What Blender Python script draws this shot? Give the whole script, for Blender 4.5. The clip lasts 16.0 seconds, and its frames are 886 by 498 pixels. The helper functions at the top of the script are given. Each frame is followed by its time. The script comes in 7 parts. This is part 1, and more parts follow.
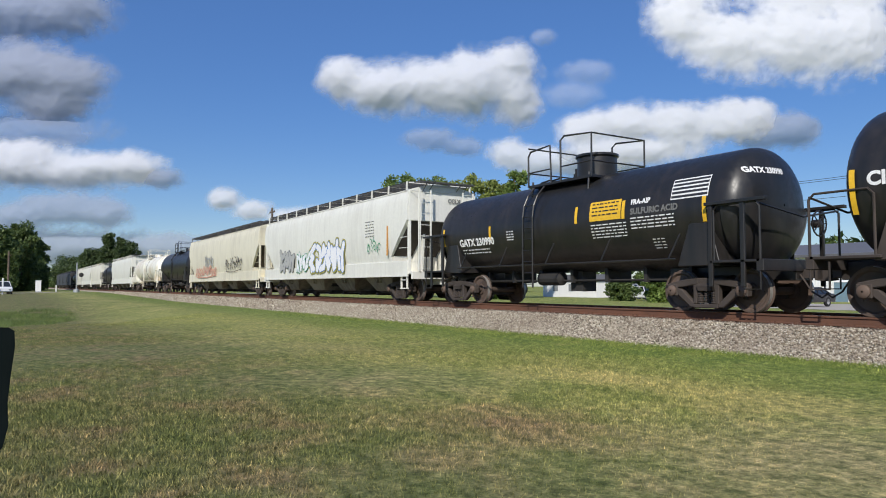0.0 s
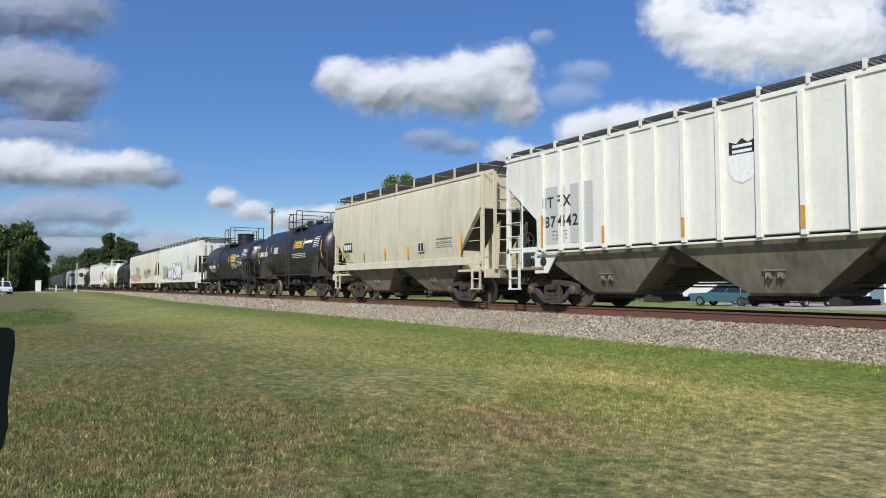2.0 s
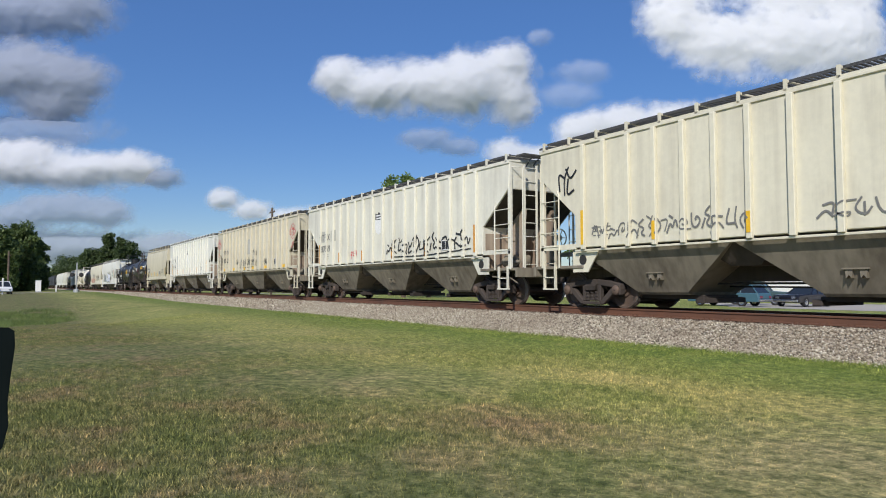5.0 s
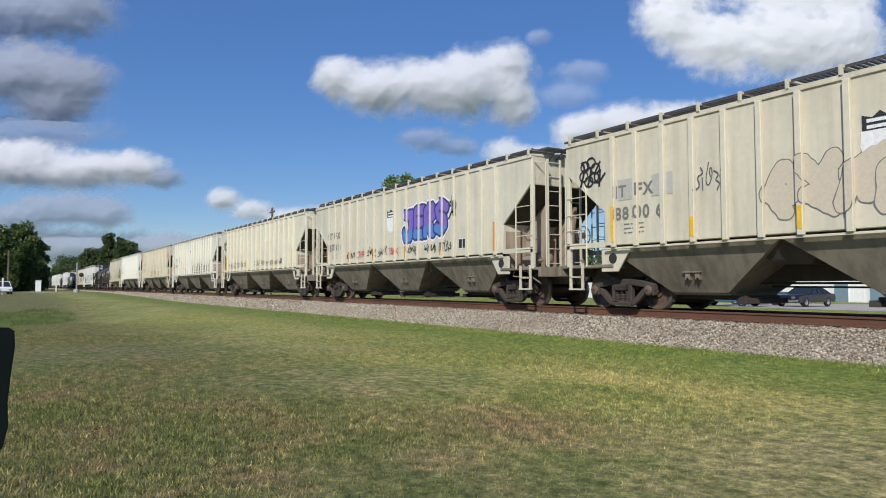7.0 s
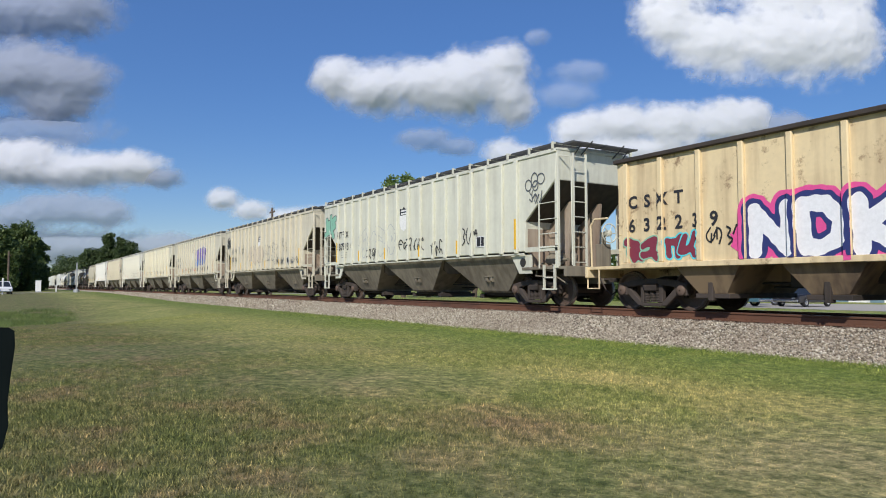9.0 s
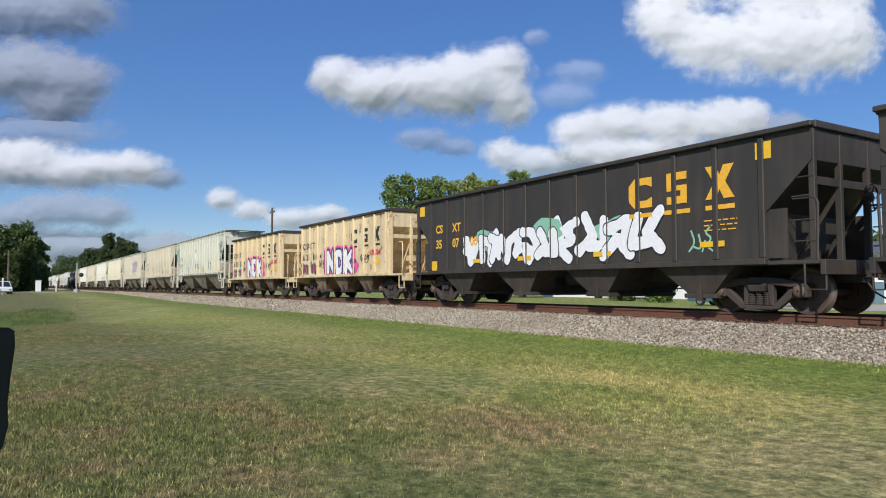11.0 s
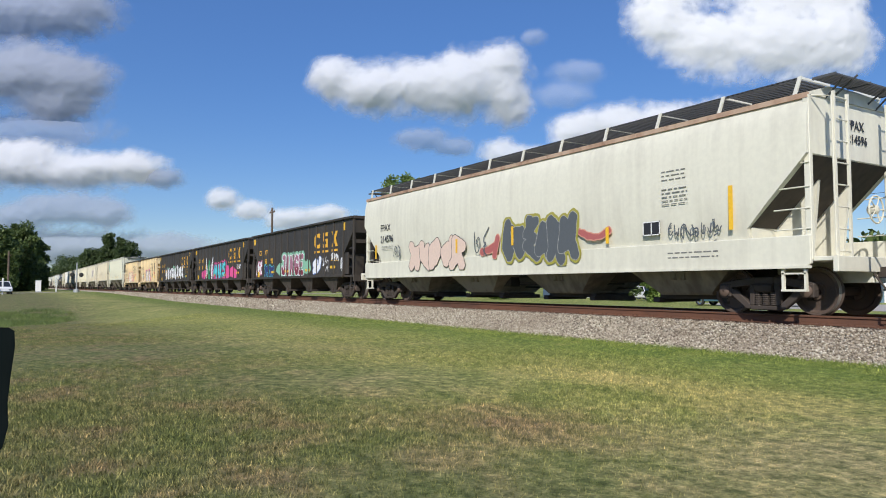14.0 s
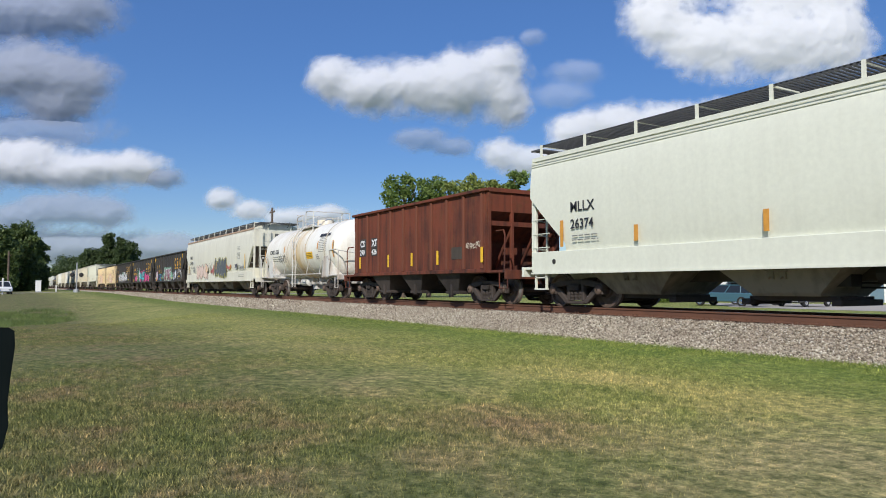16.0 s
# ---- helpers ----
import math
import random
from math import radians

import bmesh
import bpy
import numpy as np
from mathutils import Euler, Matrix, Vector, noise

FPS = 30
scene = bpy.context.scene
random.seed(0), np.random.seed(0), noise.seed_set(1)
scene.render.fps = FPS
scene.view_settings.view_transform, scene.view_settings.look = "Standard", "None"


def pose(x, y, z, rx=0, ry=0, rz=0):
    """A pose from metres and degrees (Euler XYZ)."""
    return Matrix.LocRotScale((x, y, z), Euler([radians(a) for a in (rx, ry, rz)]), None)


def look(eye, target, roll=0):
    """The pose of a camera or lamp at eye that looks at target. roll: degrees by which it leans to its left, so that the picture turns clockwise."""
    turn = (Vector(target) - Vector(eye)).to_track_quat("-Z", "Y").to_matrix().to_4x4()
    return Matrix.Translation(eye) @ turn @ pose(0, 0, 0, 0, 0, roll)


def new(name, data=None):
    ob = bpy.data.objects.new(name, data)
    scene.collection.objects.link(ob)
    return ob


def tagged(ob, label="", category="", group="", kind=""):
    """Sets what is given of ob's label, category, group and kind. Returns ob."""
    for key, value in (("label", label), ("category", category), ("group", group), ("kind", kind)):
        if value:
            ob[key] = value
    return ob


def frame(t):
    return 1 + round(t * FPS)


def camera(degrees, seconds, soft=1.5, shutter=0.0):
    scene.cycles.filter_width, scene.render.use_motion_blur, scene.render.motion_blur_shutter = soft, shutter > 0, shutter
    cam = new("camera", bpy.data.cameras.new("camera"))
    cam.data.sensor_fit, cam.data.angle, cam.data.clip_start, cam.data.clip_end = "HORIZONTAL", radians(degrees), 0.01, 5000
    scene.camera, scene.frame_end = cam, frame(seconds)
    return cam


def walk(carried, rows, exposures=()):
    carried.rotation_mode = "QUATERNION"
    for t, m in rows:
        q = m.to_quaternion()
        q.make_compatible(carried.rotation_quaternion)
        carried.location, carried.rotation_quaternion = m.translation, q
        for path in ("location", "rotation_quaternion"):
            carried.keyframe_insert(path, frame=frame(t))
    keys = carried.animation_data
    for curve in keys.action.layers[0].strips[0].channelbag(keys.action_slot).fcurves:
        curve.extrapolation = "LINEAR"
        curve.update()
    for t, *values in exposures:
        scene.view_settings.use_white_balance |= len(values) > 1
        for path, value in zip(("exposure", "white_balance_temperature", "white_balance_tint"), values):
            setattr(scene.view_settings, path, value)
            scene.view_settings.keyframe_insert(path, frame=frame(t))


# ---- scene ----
cam = camera(65.07, 16.0, soft=1.0)
EYE = (0.0, -13.9, 1.2)
AIM = (-0.84963, 0.52465, 0.05362)
STAND = look(EYE, tuple(e + 100 * a for e, a in zip(EYE, AIM)))
walk(cam, [(0, STAND), (16.0, STAND)], exposures=[(0, -0.05), (0.5, 0.13), (1.4, 0.09), (2.6, -0.07), (9.2, -0.09), (11.4, 0.03), (12.4, 0.13), (13.5, 0.09), (14.4, -0.07), (15.0, -0.27), (15.5, -0.21), (16.0, -0.05)])

# ---- light ----
SUN_EL, SUN_AZ = 36.0, 138.0
SUN_DIR = Vector((math.sin(radians(SUN_AZ)) * math.cos(radians(SUN_EL)),
                  math.cos(radians(SUN_AZ)) * math.cos(radians(SUN_EL)), math.sin(radians(SUN_EL))))
world = bpy.data.worlds.new("sky")
scene.world = world
world.use_nodes = True
wn = world.node_tree.nodes
sky = wn.new("ShaderNodeTexSky")
sky.sky_type = "NISHITA"
sky.sun_disc = False
sky.sun_elevation = radians(SUN_EL)
sky.sun_rotation = radians(SUN_AZ)
sky.air_density, sky.dust_density, sky.ozone_density = 1.0, 0.3, 3.0
wn["Background"].inputs["Strength"].default_value = 0.113
deep = wn.new("ShaderNodeHueSaturation")
deep.inputs["Hue"].default_value, deep.inputs["Saturation"].default_value = 0.512, 1.34
world.node_tree.links.new(sky.outputs[0], deep.inputs["Color"])
even = wn.new("ShaderNodeMix")
even.data_type = "RGBA"
even.inputs[0].default_value = 0.38
even.inputs[7].default_value = (1.35, 2.45, 5.3, 1)
world.node_tree.links.new(deep.outputs[0], even.inputs[6])
world.node_tree.links.new(even.outputs[2], wn["Background"].inputs["Color"])
sun_data = bpy.data.lights.new("sun", "SUN")
sun_data.energy, sun_data.angle, sun_data.color = 4.4, radians(0.5), (1.0, 0.95, 0.88)
sun = new("sun", sun_data)
sun.matrix_basis = look(tuple(SUN_DIR * 300), (0, 0, 0))


# ---- materials ----
def node(nt, kind, **values):
    n = nt.nodes.new(kind)
    for key, value in values.items():
        n.inputs[key.replace("_", " ")].default_value = value
    return n


def ramp(nt, fac, stops):
    r = nt.nodes.new("ShaderNodeValToRGB")
    el = r.color_ramp.elements
    while len(el) < len(stops):
        el.new(0.5)
    for e, (p, c) in zip(el, stops):
        e.position, e.color = p, (*c, 1) if len(c) == 3 else c
    nt.links.new(fac, r.inputs["Fac"])
    return r.outputs["Color"]


def mix(nt, fac, a, b, mode="MIX"):
    m = nt.nodes.new("ShaderNodeMix")
    m.data_type, m.blend_type = "RGBA", mode
    for sock, val in ((m.inputs[0], fac), (m.inputs[6], a), (m.inputs[7], b)):
        if isinstance(val, (int, float)):
            sock.default_value = val
        elif isinstance(val, tuple):
            sock.default_value = (*val, 1)
        else:
            nt.links.new(val, sock)
    return m.outputs[2]


def base(name, rough=0.6, metal=0.0):
    m = bpy.data.materials.new(name)
    m.use_nodes = True
    nt = m.node_tree
    p = nt.nodes["Principled BSDF"]
    p.inputs["Roughness"].default_value, p.inputs["Metallic"].default_value = rough, metal
    tc = nt.nodes.new("ShaderNodeTexCoord")
    return m, nt, p, tc.outputs["Object"]


def noise_tex(nt, co, scale, detail=4.0, stretch=None, rough=0.55):
    if stretch:
        mp = nt.nodes.new("ShaderNodeMapping")
        mp.inputs["Scale"].default_value = stretch
        nt.links.new(co, mp.inputs["Vector"])
        co = mp.outputs[0]
    n = node(nt, "ShaderNodeTexNoise", Scale=scale, Detail=detail, Roughness=rough)
    nt.links.new(co, n.inputs["Vector"])
    return n.outputs["Fac"]


def bump(nt, p, height, strength=0.3, distance=0.01):
    b = node(nt, "ShaderNodeBump", Strength=strength, Distance=distance)
    nt.links.new(height, b.inputs["Height"])
    nt.links.new(b.outputs[0], p.inputs["Normal"])


def paint(name, col, dirt=(0.16, 0.12, 0.09), amount=0.35, rough=0.5, rust=0.0, metal=0.0, streak=True):
    """Weathered paint: fine mottling, streaks that run down, patches of grime, rust freckles."""
    m, nt, p, co = base(name, rough, metal)
    fine = noise_tex(nt, co, 9.0, 6.0)
    tone = mix(nt, ramp(nt, fine, [(0.3, (0, 0, 0)), (0.75, (1, 1, 1))]), tuple(c * 0.94 for c in col), tuple(min(1, c * 1.03) for c in col))
    run = noise_tex(nt, co, 1.0, 5.0, (4.5, 4.5, 0.35) if streak else (1.2, 1.2, 1.2))
    big = noise_tex(nt, co, 0.45, 4.0)
    both = mix(nt, 0.5, run, big)
    grime = ramp(nt, both, [(0.44, (0, 0, 0)), (0.64, (amount, amount, amount))])
    out = mix(nt, grime, tone, dirt)
    if rust:
        fleck = ramp(nt, noise_tex(nt, co, 2.3, 8.0, None, 0.7), [(0.60 - 0.12 * rust, (0, 0, 0)), (0.70, (1, 1, 1))])
        out = mix(nt, fleck, out, (0.13, 0.045, 0.018))
    nt.links.new(out, p.inputs["Base Color"])
    rr = ramp(nt, fine, [(0.2, (max(0.05, rough - 0.1),) * 3), (0.8, (min(1, rough + 0.18),) * 3)])
    nt.links.new(rr, p.inputs["Roughness"])
    bump(nt, p, big, 0.15, 0.02)
    return m


def plain(name, col, rough=0.6, metal=0.0, var=0.25, scale=14.0):
    m, nt, p, co = base(name, rough, metal)
    n = noise_tex(nt, co, scale, 4.0)
    nt.links.new(mix(nt, n, tuple(c * (1 - var) for c in col), tuple(min(1, c * (1 + var)) for c in col)), p.inputs["Base Color"])
    return m


M_SMOOTH = paint("cream_grey_paint", (0.74, 0.72, 0.60), amount=0.18)
M_MILK = paint("pale_grey_green_paint", (0.74, 0.75, 0.63), amount=0.08, rough=0.42)
M_WHITE = paint("white_wagon_paint", (0.77, 0.765, 0.69), amount=0.17)
M_CREAM = paint("cream_paint", (0.74, 0.70, 0.55), amount=0.24)
M_TAN = paint("tan_cement_paint", (0.66, 0.61, 0.46), amount=0.3)
M_PALE = paint("pale_weathered_paint", (0.76, 0.74, 0.63), amount=0.26)
M_BEIGE = paint("beige_weathered_paint", (0.67, 0.62, 0.48), amount=0.28)
M_GREYG = paint("grey_green_weathered_paint", (0.68, 0.68, 0.565), amount=0.25)
M_UNDER = paint("dusty_underframe_paint", (0.25, 0.22, 0.165), (0.09, 0.072, 0.052), 0.75, 0.75)
M_ENDDUST = paint("rust_dusted_paint", (0.42, 0.35, 0.27), (0.16, 0.10, 0.07), 0.7, 0.75)
# dark tone: grime, plus shade put into slope sheets, saddles and sills
M_GRIMESHADE = paint("grime_and_shade_paint", (0.075, 0.060, 0.046), (0.03, 0.024, 0.02), 0.7, 0.85)
M_YELLOW = paint("faded_yellow_paint", (0.78, 0.63, 0.38), (0.20, 0.10, 0.05), 0.45, 0.6, rust=0.35)
M_BLACK = paint("black_wagon_paint", (0.040, 0.035, 0.030), (0.085, 0.065, 0.048), 0.6, 0.55)
M_TANKB = paint("black_tank_paint", (0.017, 0.017, 0.017), (0.05, 0.04, 0.035), 0.5, 0.34)
M_TANKW = paint("white_tank_paint", (0.84, 0.83, 0.73), (0.42, 0.27, 0.10), 0.75, 0.42)
M_SPILL = paint("stained_white_tank_paint", (0.86, 0.84, 0.76), (0.50, 0.38, 0.20), 0.35, 0.42)


def spill(m):
    """Brown spill that ran down the shell below the hatch."""
    nt = m.node_tree
    p = nt.nodes["Principled BSDF"]
    old = p.inputs["Base Color"].links[0].from_socket
    tc = nt.nodes.new("ShaderNodeTexCoord")
    sep = nt.nodes.new("ShaderNodeSeparateXYZ")
    nt.links.new(tc.outputs["Object"], sep.inputs[0])
    run = noise_tex(nt, tc.outputs["Object"], 1.0, 5.0, (3.0, 0.7, 0.35))
    f = nt.nodes.new("ShaderNodeMapRange")
    f.inputs["From Min"].default_value, f.inputs["From Max"].default_value = 2.3, 0.2
    d = nt.nodes.new("ShaderNodeMath")
    d.operation = "ABSOLUTE"
    nt.links.new(sep.outputs["X"], d.inputs[0])
    nt.links.new(d.outputs[0], f.inputs["Value"])
    mul = nt.nodes.new("ShaderNodeMath")
    mul.operation = "MULTIPLY"
    nt.links.new(f.outputs[0], mul.inputs[0])
    nt.links.new(ramp(nt, run, [(0.38, (0, 0, 0)), (0.62, (1, 1, 1))]), mul.inputs[1])
    nt.links.new(mix(nt, mul.outputs[0], old, (0.58, 0.40, 0.17)), p.inputs["Base Color"])


spill(M_SPILL)
M_RUST = paint("rusty_oxide_paint", (0.175, 0.043, 0.020), (0.030, 0.013, 0.010), 1.0, 0.85, rust=0.55)
M_TRUCK = paint("grimy_brown_steel", (0.062, 0.048, 0.040), (0.016, 0.013, 0.011), 0.8, 0.8, streak=False)
M_WHEEL = paint("wheel_steel", (0.13, 0.088, 0.066), (0.04, 0.03, 0.025), 0.7, 0.65, streak=False)
M_TREAD = plain("bright_wheel_tread", (0.42, 0.39, 0.36), 0.4, 0.5)
M_DARK = plain("dark_steel", (0.03, 0.028, 0.026), 0.7)
M_GRATE = plain("galvanised_grating", (0.10, 0.10, 0.10), 0.6, 0.3)
M_RAILW = paint("rusty_rail_steel", (0.155, 0.068, 0.038), (0.06, 0.034, 0.025), 0.6, 0.8, streak=False)
M_RAILH = plain("worn_rail_head", (0.12, 0.10, 0.09), 0.35, 0.8)
M_YEL = plain("yellow_reflective_strip", (0.82, 0.48, 0.03), 0.45)
M_OLDYEL = plain("orange_reflective_strip", (0.62, 0.29, 0.05), 0.5)
M_INK = plain("black_lettering", (0.025, 0.025, 0.03), 0.6)
M_GREYINK = plain("faded_grey_lettering", (0.18, 0.18, 0.17), 0.7)
M_CHALK = plain("white_lettering", (0.80, 0.80, 0.78), 0.6)
M_GOLD = plain("yellow_lettering", (0.80, 0.43, 0.04), 0.55)
M_PATCHL = plain("pale_grey_repainted_patch", (0.46, 0.45, 0.40), 0.7)
M_PATCH = plain("grey_repainted_patch", (0.48, 0.49, 0.47), 0.7)
SPRAY = {k: plain("spray_paint_" + k, c, 0.5, var=0.15) for k, c in {
    "bluefade": (0.09, 0.22, 0.58), "cyan": (0.10, 0.62, 0.70), "pink": (0.75, 0.09, 0.30), "purple": (0.20, 0.13, 0.50), "blue": (0.08, 0.20, 0.52),
    "white": (0.82, 0.82, 0.84), "black": (0.02, 0.02, 0.022), "maroon": (0.22, 0.035, 0.06), "mauve": (0.36, 0.16, 0.22),
    "green": (0.03, 0.25, 0.12), "mint": (0.25, 0.50, 0.36), "red": (0.62, 0.05, 0.06), "salmon": (0.62, 0.30, 0.22),
    "silver": (0.42, 0.42, 0.40), "navy": (0.03, 0.04, 0.16), "smoke": (0.10, 0.11, 0.12), "lilac": (0.40, 0.32, 0.55),
    "brick": (0.42, 0.12, 0.11), "blush": (0.72, 0.55, 0.46), "buff": (0.60, 0.52, 0.40), "olive": (0.35, 0.32, 0.06)}.items()}


# ---- mesh tools ----
def box(bm, x0, x1, y0, y1, z0, z1):
    v = [bm.verts.new((x, y, z)) for z in (z0, z1) for x, y in ((x0, y0), (x1, y0), (x1, y1), (x0, y1))]
    for f in ((3, 2, 1, 0), (4, 5, 6, 7), (0, 1, 5, 4), (1, 2, 6, 5), (2, 3, 7, 6), (3, 0, 4, 7)):
        bm.faces.new([v[i] for i in f])


def bar(bm, a, b, r=0.02, n=6):
    a, b = Vector(a), Vector(b)
    q = (b - a).to_track_quat("Z", "Y").to_matrix()
    rings = []
    for p in (a, b):
        rings.append([bm.verts.new(p + q @ Vector((r * math.cos(2 * math.pi * i / n), r * math.sin(2 * math.pi * i / n), 0))) for i in range(n)])
    for i in range(n):
        bm.faces.new((rings[0][i], rings[0][(i + 1) % n], rings[1][(i + 1) % n], rings[1][i]))
    bm.faces.new(rings[0][::-1])
    bm.faces.new(rings[1])


def chain(bm, pts, r=0.02, n=6):
    """One bent tube through the points."""
    pts = [Vector(p) for p in pts]
    rings, ref = [], None
    for k, p in enumerate(pts):
        d = (pts[min(k + 1, len(pts) - 1)] - pts[max(k - 1, 0)]).normalized()
        if ref is None:
            ref = d.orthogonal().normalized()
        ref = (ref - d * ref.dot(d)).normalized()
        side = d.cross(ref)
        rings.append([bm.verts.new(p + (ref * math.cos(2 * math.pi * q / n) + side * math.sin(2 * math.pi * q / n)) * r) for q in range(n)])
    for a, b in zip(rings, rings[1:]):
        for q in range(n):
            bm.faces.new((a[q], a[(q + 1) % n], b[(q + 1) % n], b[q]))
    bm.faces.new(rings[0][::-1])
    bm.faces.new(rings[-1])


def loft(bm, rows, cx=0.0, corner=0.0, caps=True):
    """Rounded rectangles (z, half length, half width), joined from the bottom row up."""
    rings = []
    for z, hx, hy in rows:
        if corner:
            c = min(corner, hx * 0.9, hy * 0.9)
            pts = []
            for sx, sy, a0 in ((1, -1, -90), (1, 1, 0), (-1, 1, 90), (-1, -1, 180)):
                for k in range(4):
                    a = radians(a0 + 30 * k)
                    pts.append((sx * (hx - c) + c * math.cos(a), sy * (hy - c) + c * math.sin(a)))
        else:
            pts = [(hx, -hy), (hx, hy), (-hx, hy), (-hx, -hy)]
        rings.append([bm.verts.new((cx + x, y, z)) for x, y in pts])
    n = len(rings[0])
    for a, b in zip(rings, rings[1:]):
        for i in range(n):
            bm.faces.new((a[i], a[(i + 1) % n], b[(i + 1) % n], b[i]))
    if caps:
        bm.faces.new(rings[0][::-1])
        bm.faces.new(rings[-1])


def lathe(bm, prof, axis="x", n=32, centre=(0, 0, 0), caps=False):
    """prof: (along the axis, radius)."""
    c = Vector(centre)
    rings = []
    for s, r in prof:
        ring = []
        for i in range(n):
            a = 2 * math.pi * i / n
            u, w = r * math.cos(a), r * math.sin(a)
            ring.append(bm.verts.new(c + Vector({"x": (s, u, w), "y": (w, s, u), "z": (u, w, s)}[axis])))
        rings.append(ring)
    for a, b in zip(rings, rings[1:]):
        for i in range(n):
            bm.faces.new((a[i], a[(i + 1) % n], b[(i + 1) % n], b[i]))
    if caps:
        bm.faces.new(rings[0][::-1])
        bm.faces.new(rings[-1])


def prism(bm, pts, y0, y1):
    """A side outline (x, z), given thickness from y0 to y1."""
    a = [bm.verts.new((x, y0, z)) for x, z in pts]
    b = [bm.verts.new((x, y1, z)) for x, z in pts]
    n = len(pts)
    for i in range(n):
        bm.faces.new((a[i], a[(i + 1) % n], b[(i + 1) % n], b[i]))
    bm.faces.new(a[::-1])
    bm.faces.new(b)


def finish(bm, name, material, smooth=False, bevel=0.0):
    bmesh.ops.recalc_face_normals(bm, faces=bm.faces)
    if bevel:
        sharp = [e for e in bm.edges if len(e.link_faces) == 2 and e.calc_face_angle() > 0.6]
        bmesh.ops.bevel(bm, geom=sharp, offset=bevel, segments=1, affect="EDGES", clamp_overlap=True)
    me = bpy.data.meshes.new(name)
    bm.to_mesh(me)
    bm.free()
    if smooth:
        me.set_sharp_from_angle(angle=radians(38))
        for poly in me.polygons:
            poly.use_smooth = True
    me.materials.append(material)
    return me


STORE = {}


def shared(key, material, build, smooth=False, bevel=0.0):
    """One mesh for all alike pieces of one material."""
    k = (key, material.name)
    if k not in STORE:
        bm = bmesh.new()
        build(bm)
        STORE[k] = finish(bm, key, material, smooth, bevel)
    return STORE[k]


def part(name, data, material=None, parent=None, label="", at=(0, 0, 0), smooth=False, bevel=0.0, rz=0.0):
    if isinstance(data, bmesh.types.BMesh):
        data = finish(data, name, material, smooth, bevel)
    ob = new(name, data)
    ob.parent = parent
    ob.matrix_basis = pose(*at, 0, 0, rz)
    return tagged(ob, label=label) if label else ob


def made(build, *args):
    bm = bmesh.new()
    build(bm, *args)
    return bm


def thing(name, label, category, at=(0, 0, 0), group="", rz=0.0, kind=""):
    ob = new(name)
    ob.empty_display_size = 0.3
    ob.matrix_basis = pose(*at, 0, 0, rz)
    return tagged(ob, label, category, group, kind)


def letters(text, size, material, fat=0.0, shear=0.0, spacing=1.0, width=1.0):
    """Flat lettering facing -y, its lower left corner at the origin."""
    k = ("text", text, size, fat, shear, spacing, width, material.name)
    if k not in STORE:
        cu = bpy.data.curves.new("lettering", "FONT")
        cu.body, cu.size, cu.offset, cu.shear, cu.space_character = text, size, fat, shear, spacing
        cu.resolution_u = 3
        ob = bpy.data.objects.new("lettering", cu)
        scene.collection.objects.link(ob)
        me = bpy.data.meshes.new_from_object(ob.evaluated_get(bpy.context.evaluated_depsgraph_get()))
        bpy.data.objects.remove(ob)
        me.transform(Matrix.Diagonal((width, 1, 1, 1)))
        me.transform(Matrix.Rotation(radians(90), 4, "X"))
        me.materials.clear()
        me.materials.append(material)
        STORE[k] = me
    return STORE[k]


# ---- the railway's running gear ----
def wheelset(bm):
    for s in (-1, 1):
        prof = [(0.79, 0.10), (0.79, 0.16), (0.745, 0.18), (0.735, 0.36), (0.79, 0.40), (0.79, 0.452), (0.70, 0.458), (0.672, 0.485), (0.655, 0.485),
                (0.65, 0.40), (0.69, 0.36), (0.70, 0.18), (0.65, 0.16), (0.65, 0.10)]
        lathe(bm, [(s * a, r) for a, r in prof], "y", 36)
        for k in range(5):
            a = 2 * math.pi * k / 5
            box(bm, 0.26 * math.cos(a) - 0.03, 0.26 * math.cos(a) + 0.03, s * 0.74 - 0.012, s * 0.74 + 0.012, 0.26 * math.sin(a) - 0.03, 0.26 * math.sin(a) + 0.03)
    lathe(bm, [(-1.08, 0.07), (-0.8, 0.08), (-0.6, 0.085), (0.6, 0.085), (0.8, 0.08), (1.08, 0.07)], "y", 12, caps=True)


def tread(bm):
    for s in (-1, 1):
        lathe(bm, [(s * 0.792, 0.40), (s * 0.795, 0.456), (s * 0.702, 0.461)], "y", 36)


def side_frame(bm):
    """Cast frame: arched top member, sloping lower members, an open window for the springs at each end of the bolster."""
    for s in (-1, 1):
        prism(bm, [(s * 0.20, 0.74), (s * 0.62, 0.70), (s * 1.02, 0.62), (s * 1.04, 0.46), (s * 0.80, 0.52), (s * 0.20, 0.60)], -0.07, 0.07)
        prism(bm, [(s * 0.80, 0.52), (s * 0.66, 0.50), (s * 0.30, 0.17), (s * 0.30, 0.09), (s * 0.42, 0.10), (s * 0.84, 0.44)], -0.06, 0.06)
        prism(bm, [(s * 0.20, 0.60), (s * 0.33, 0.60), (s * 0.33, 0.17), (s * 0.24, 0.17)], -0.07, 0.07)
        box(bm, s * 0.889 - 0.14, s * 0.889 + 0.14, -0.09, 0.09, 0.34, 0.60)
    prism(bm, [(-0.21, 0.74), (0.21, 0.74), (0.21, 0.60), (-0.21, 0.60)], -0.07, 0.07)
    prism(bm, [(-0.32, 0.17), (0.32, 0.17), (0.30, 0.08), (-0.30, 0.08)], -0.09, 0.09)


def springs(bm):
    prof = []
    for k in range(7):
        prof += [(0.18 + 0.038 * k, 0.055), (0.19 + 0.038 * k, 0.078), (0.207 + 0.038 * k, 0.078)]
    lathe(bm, prof, "z", 10)


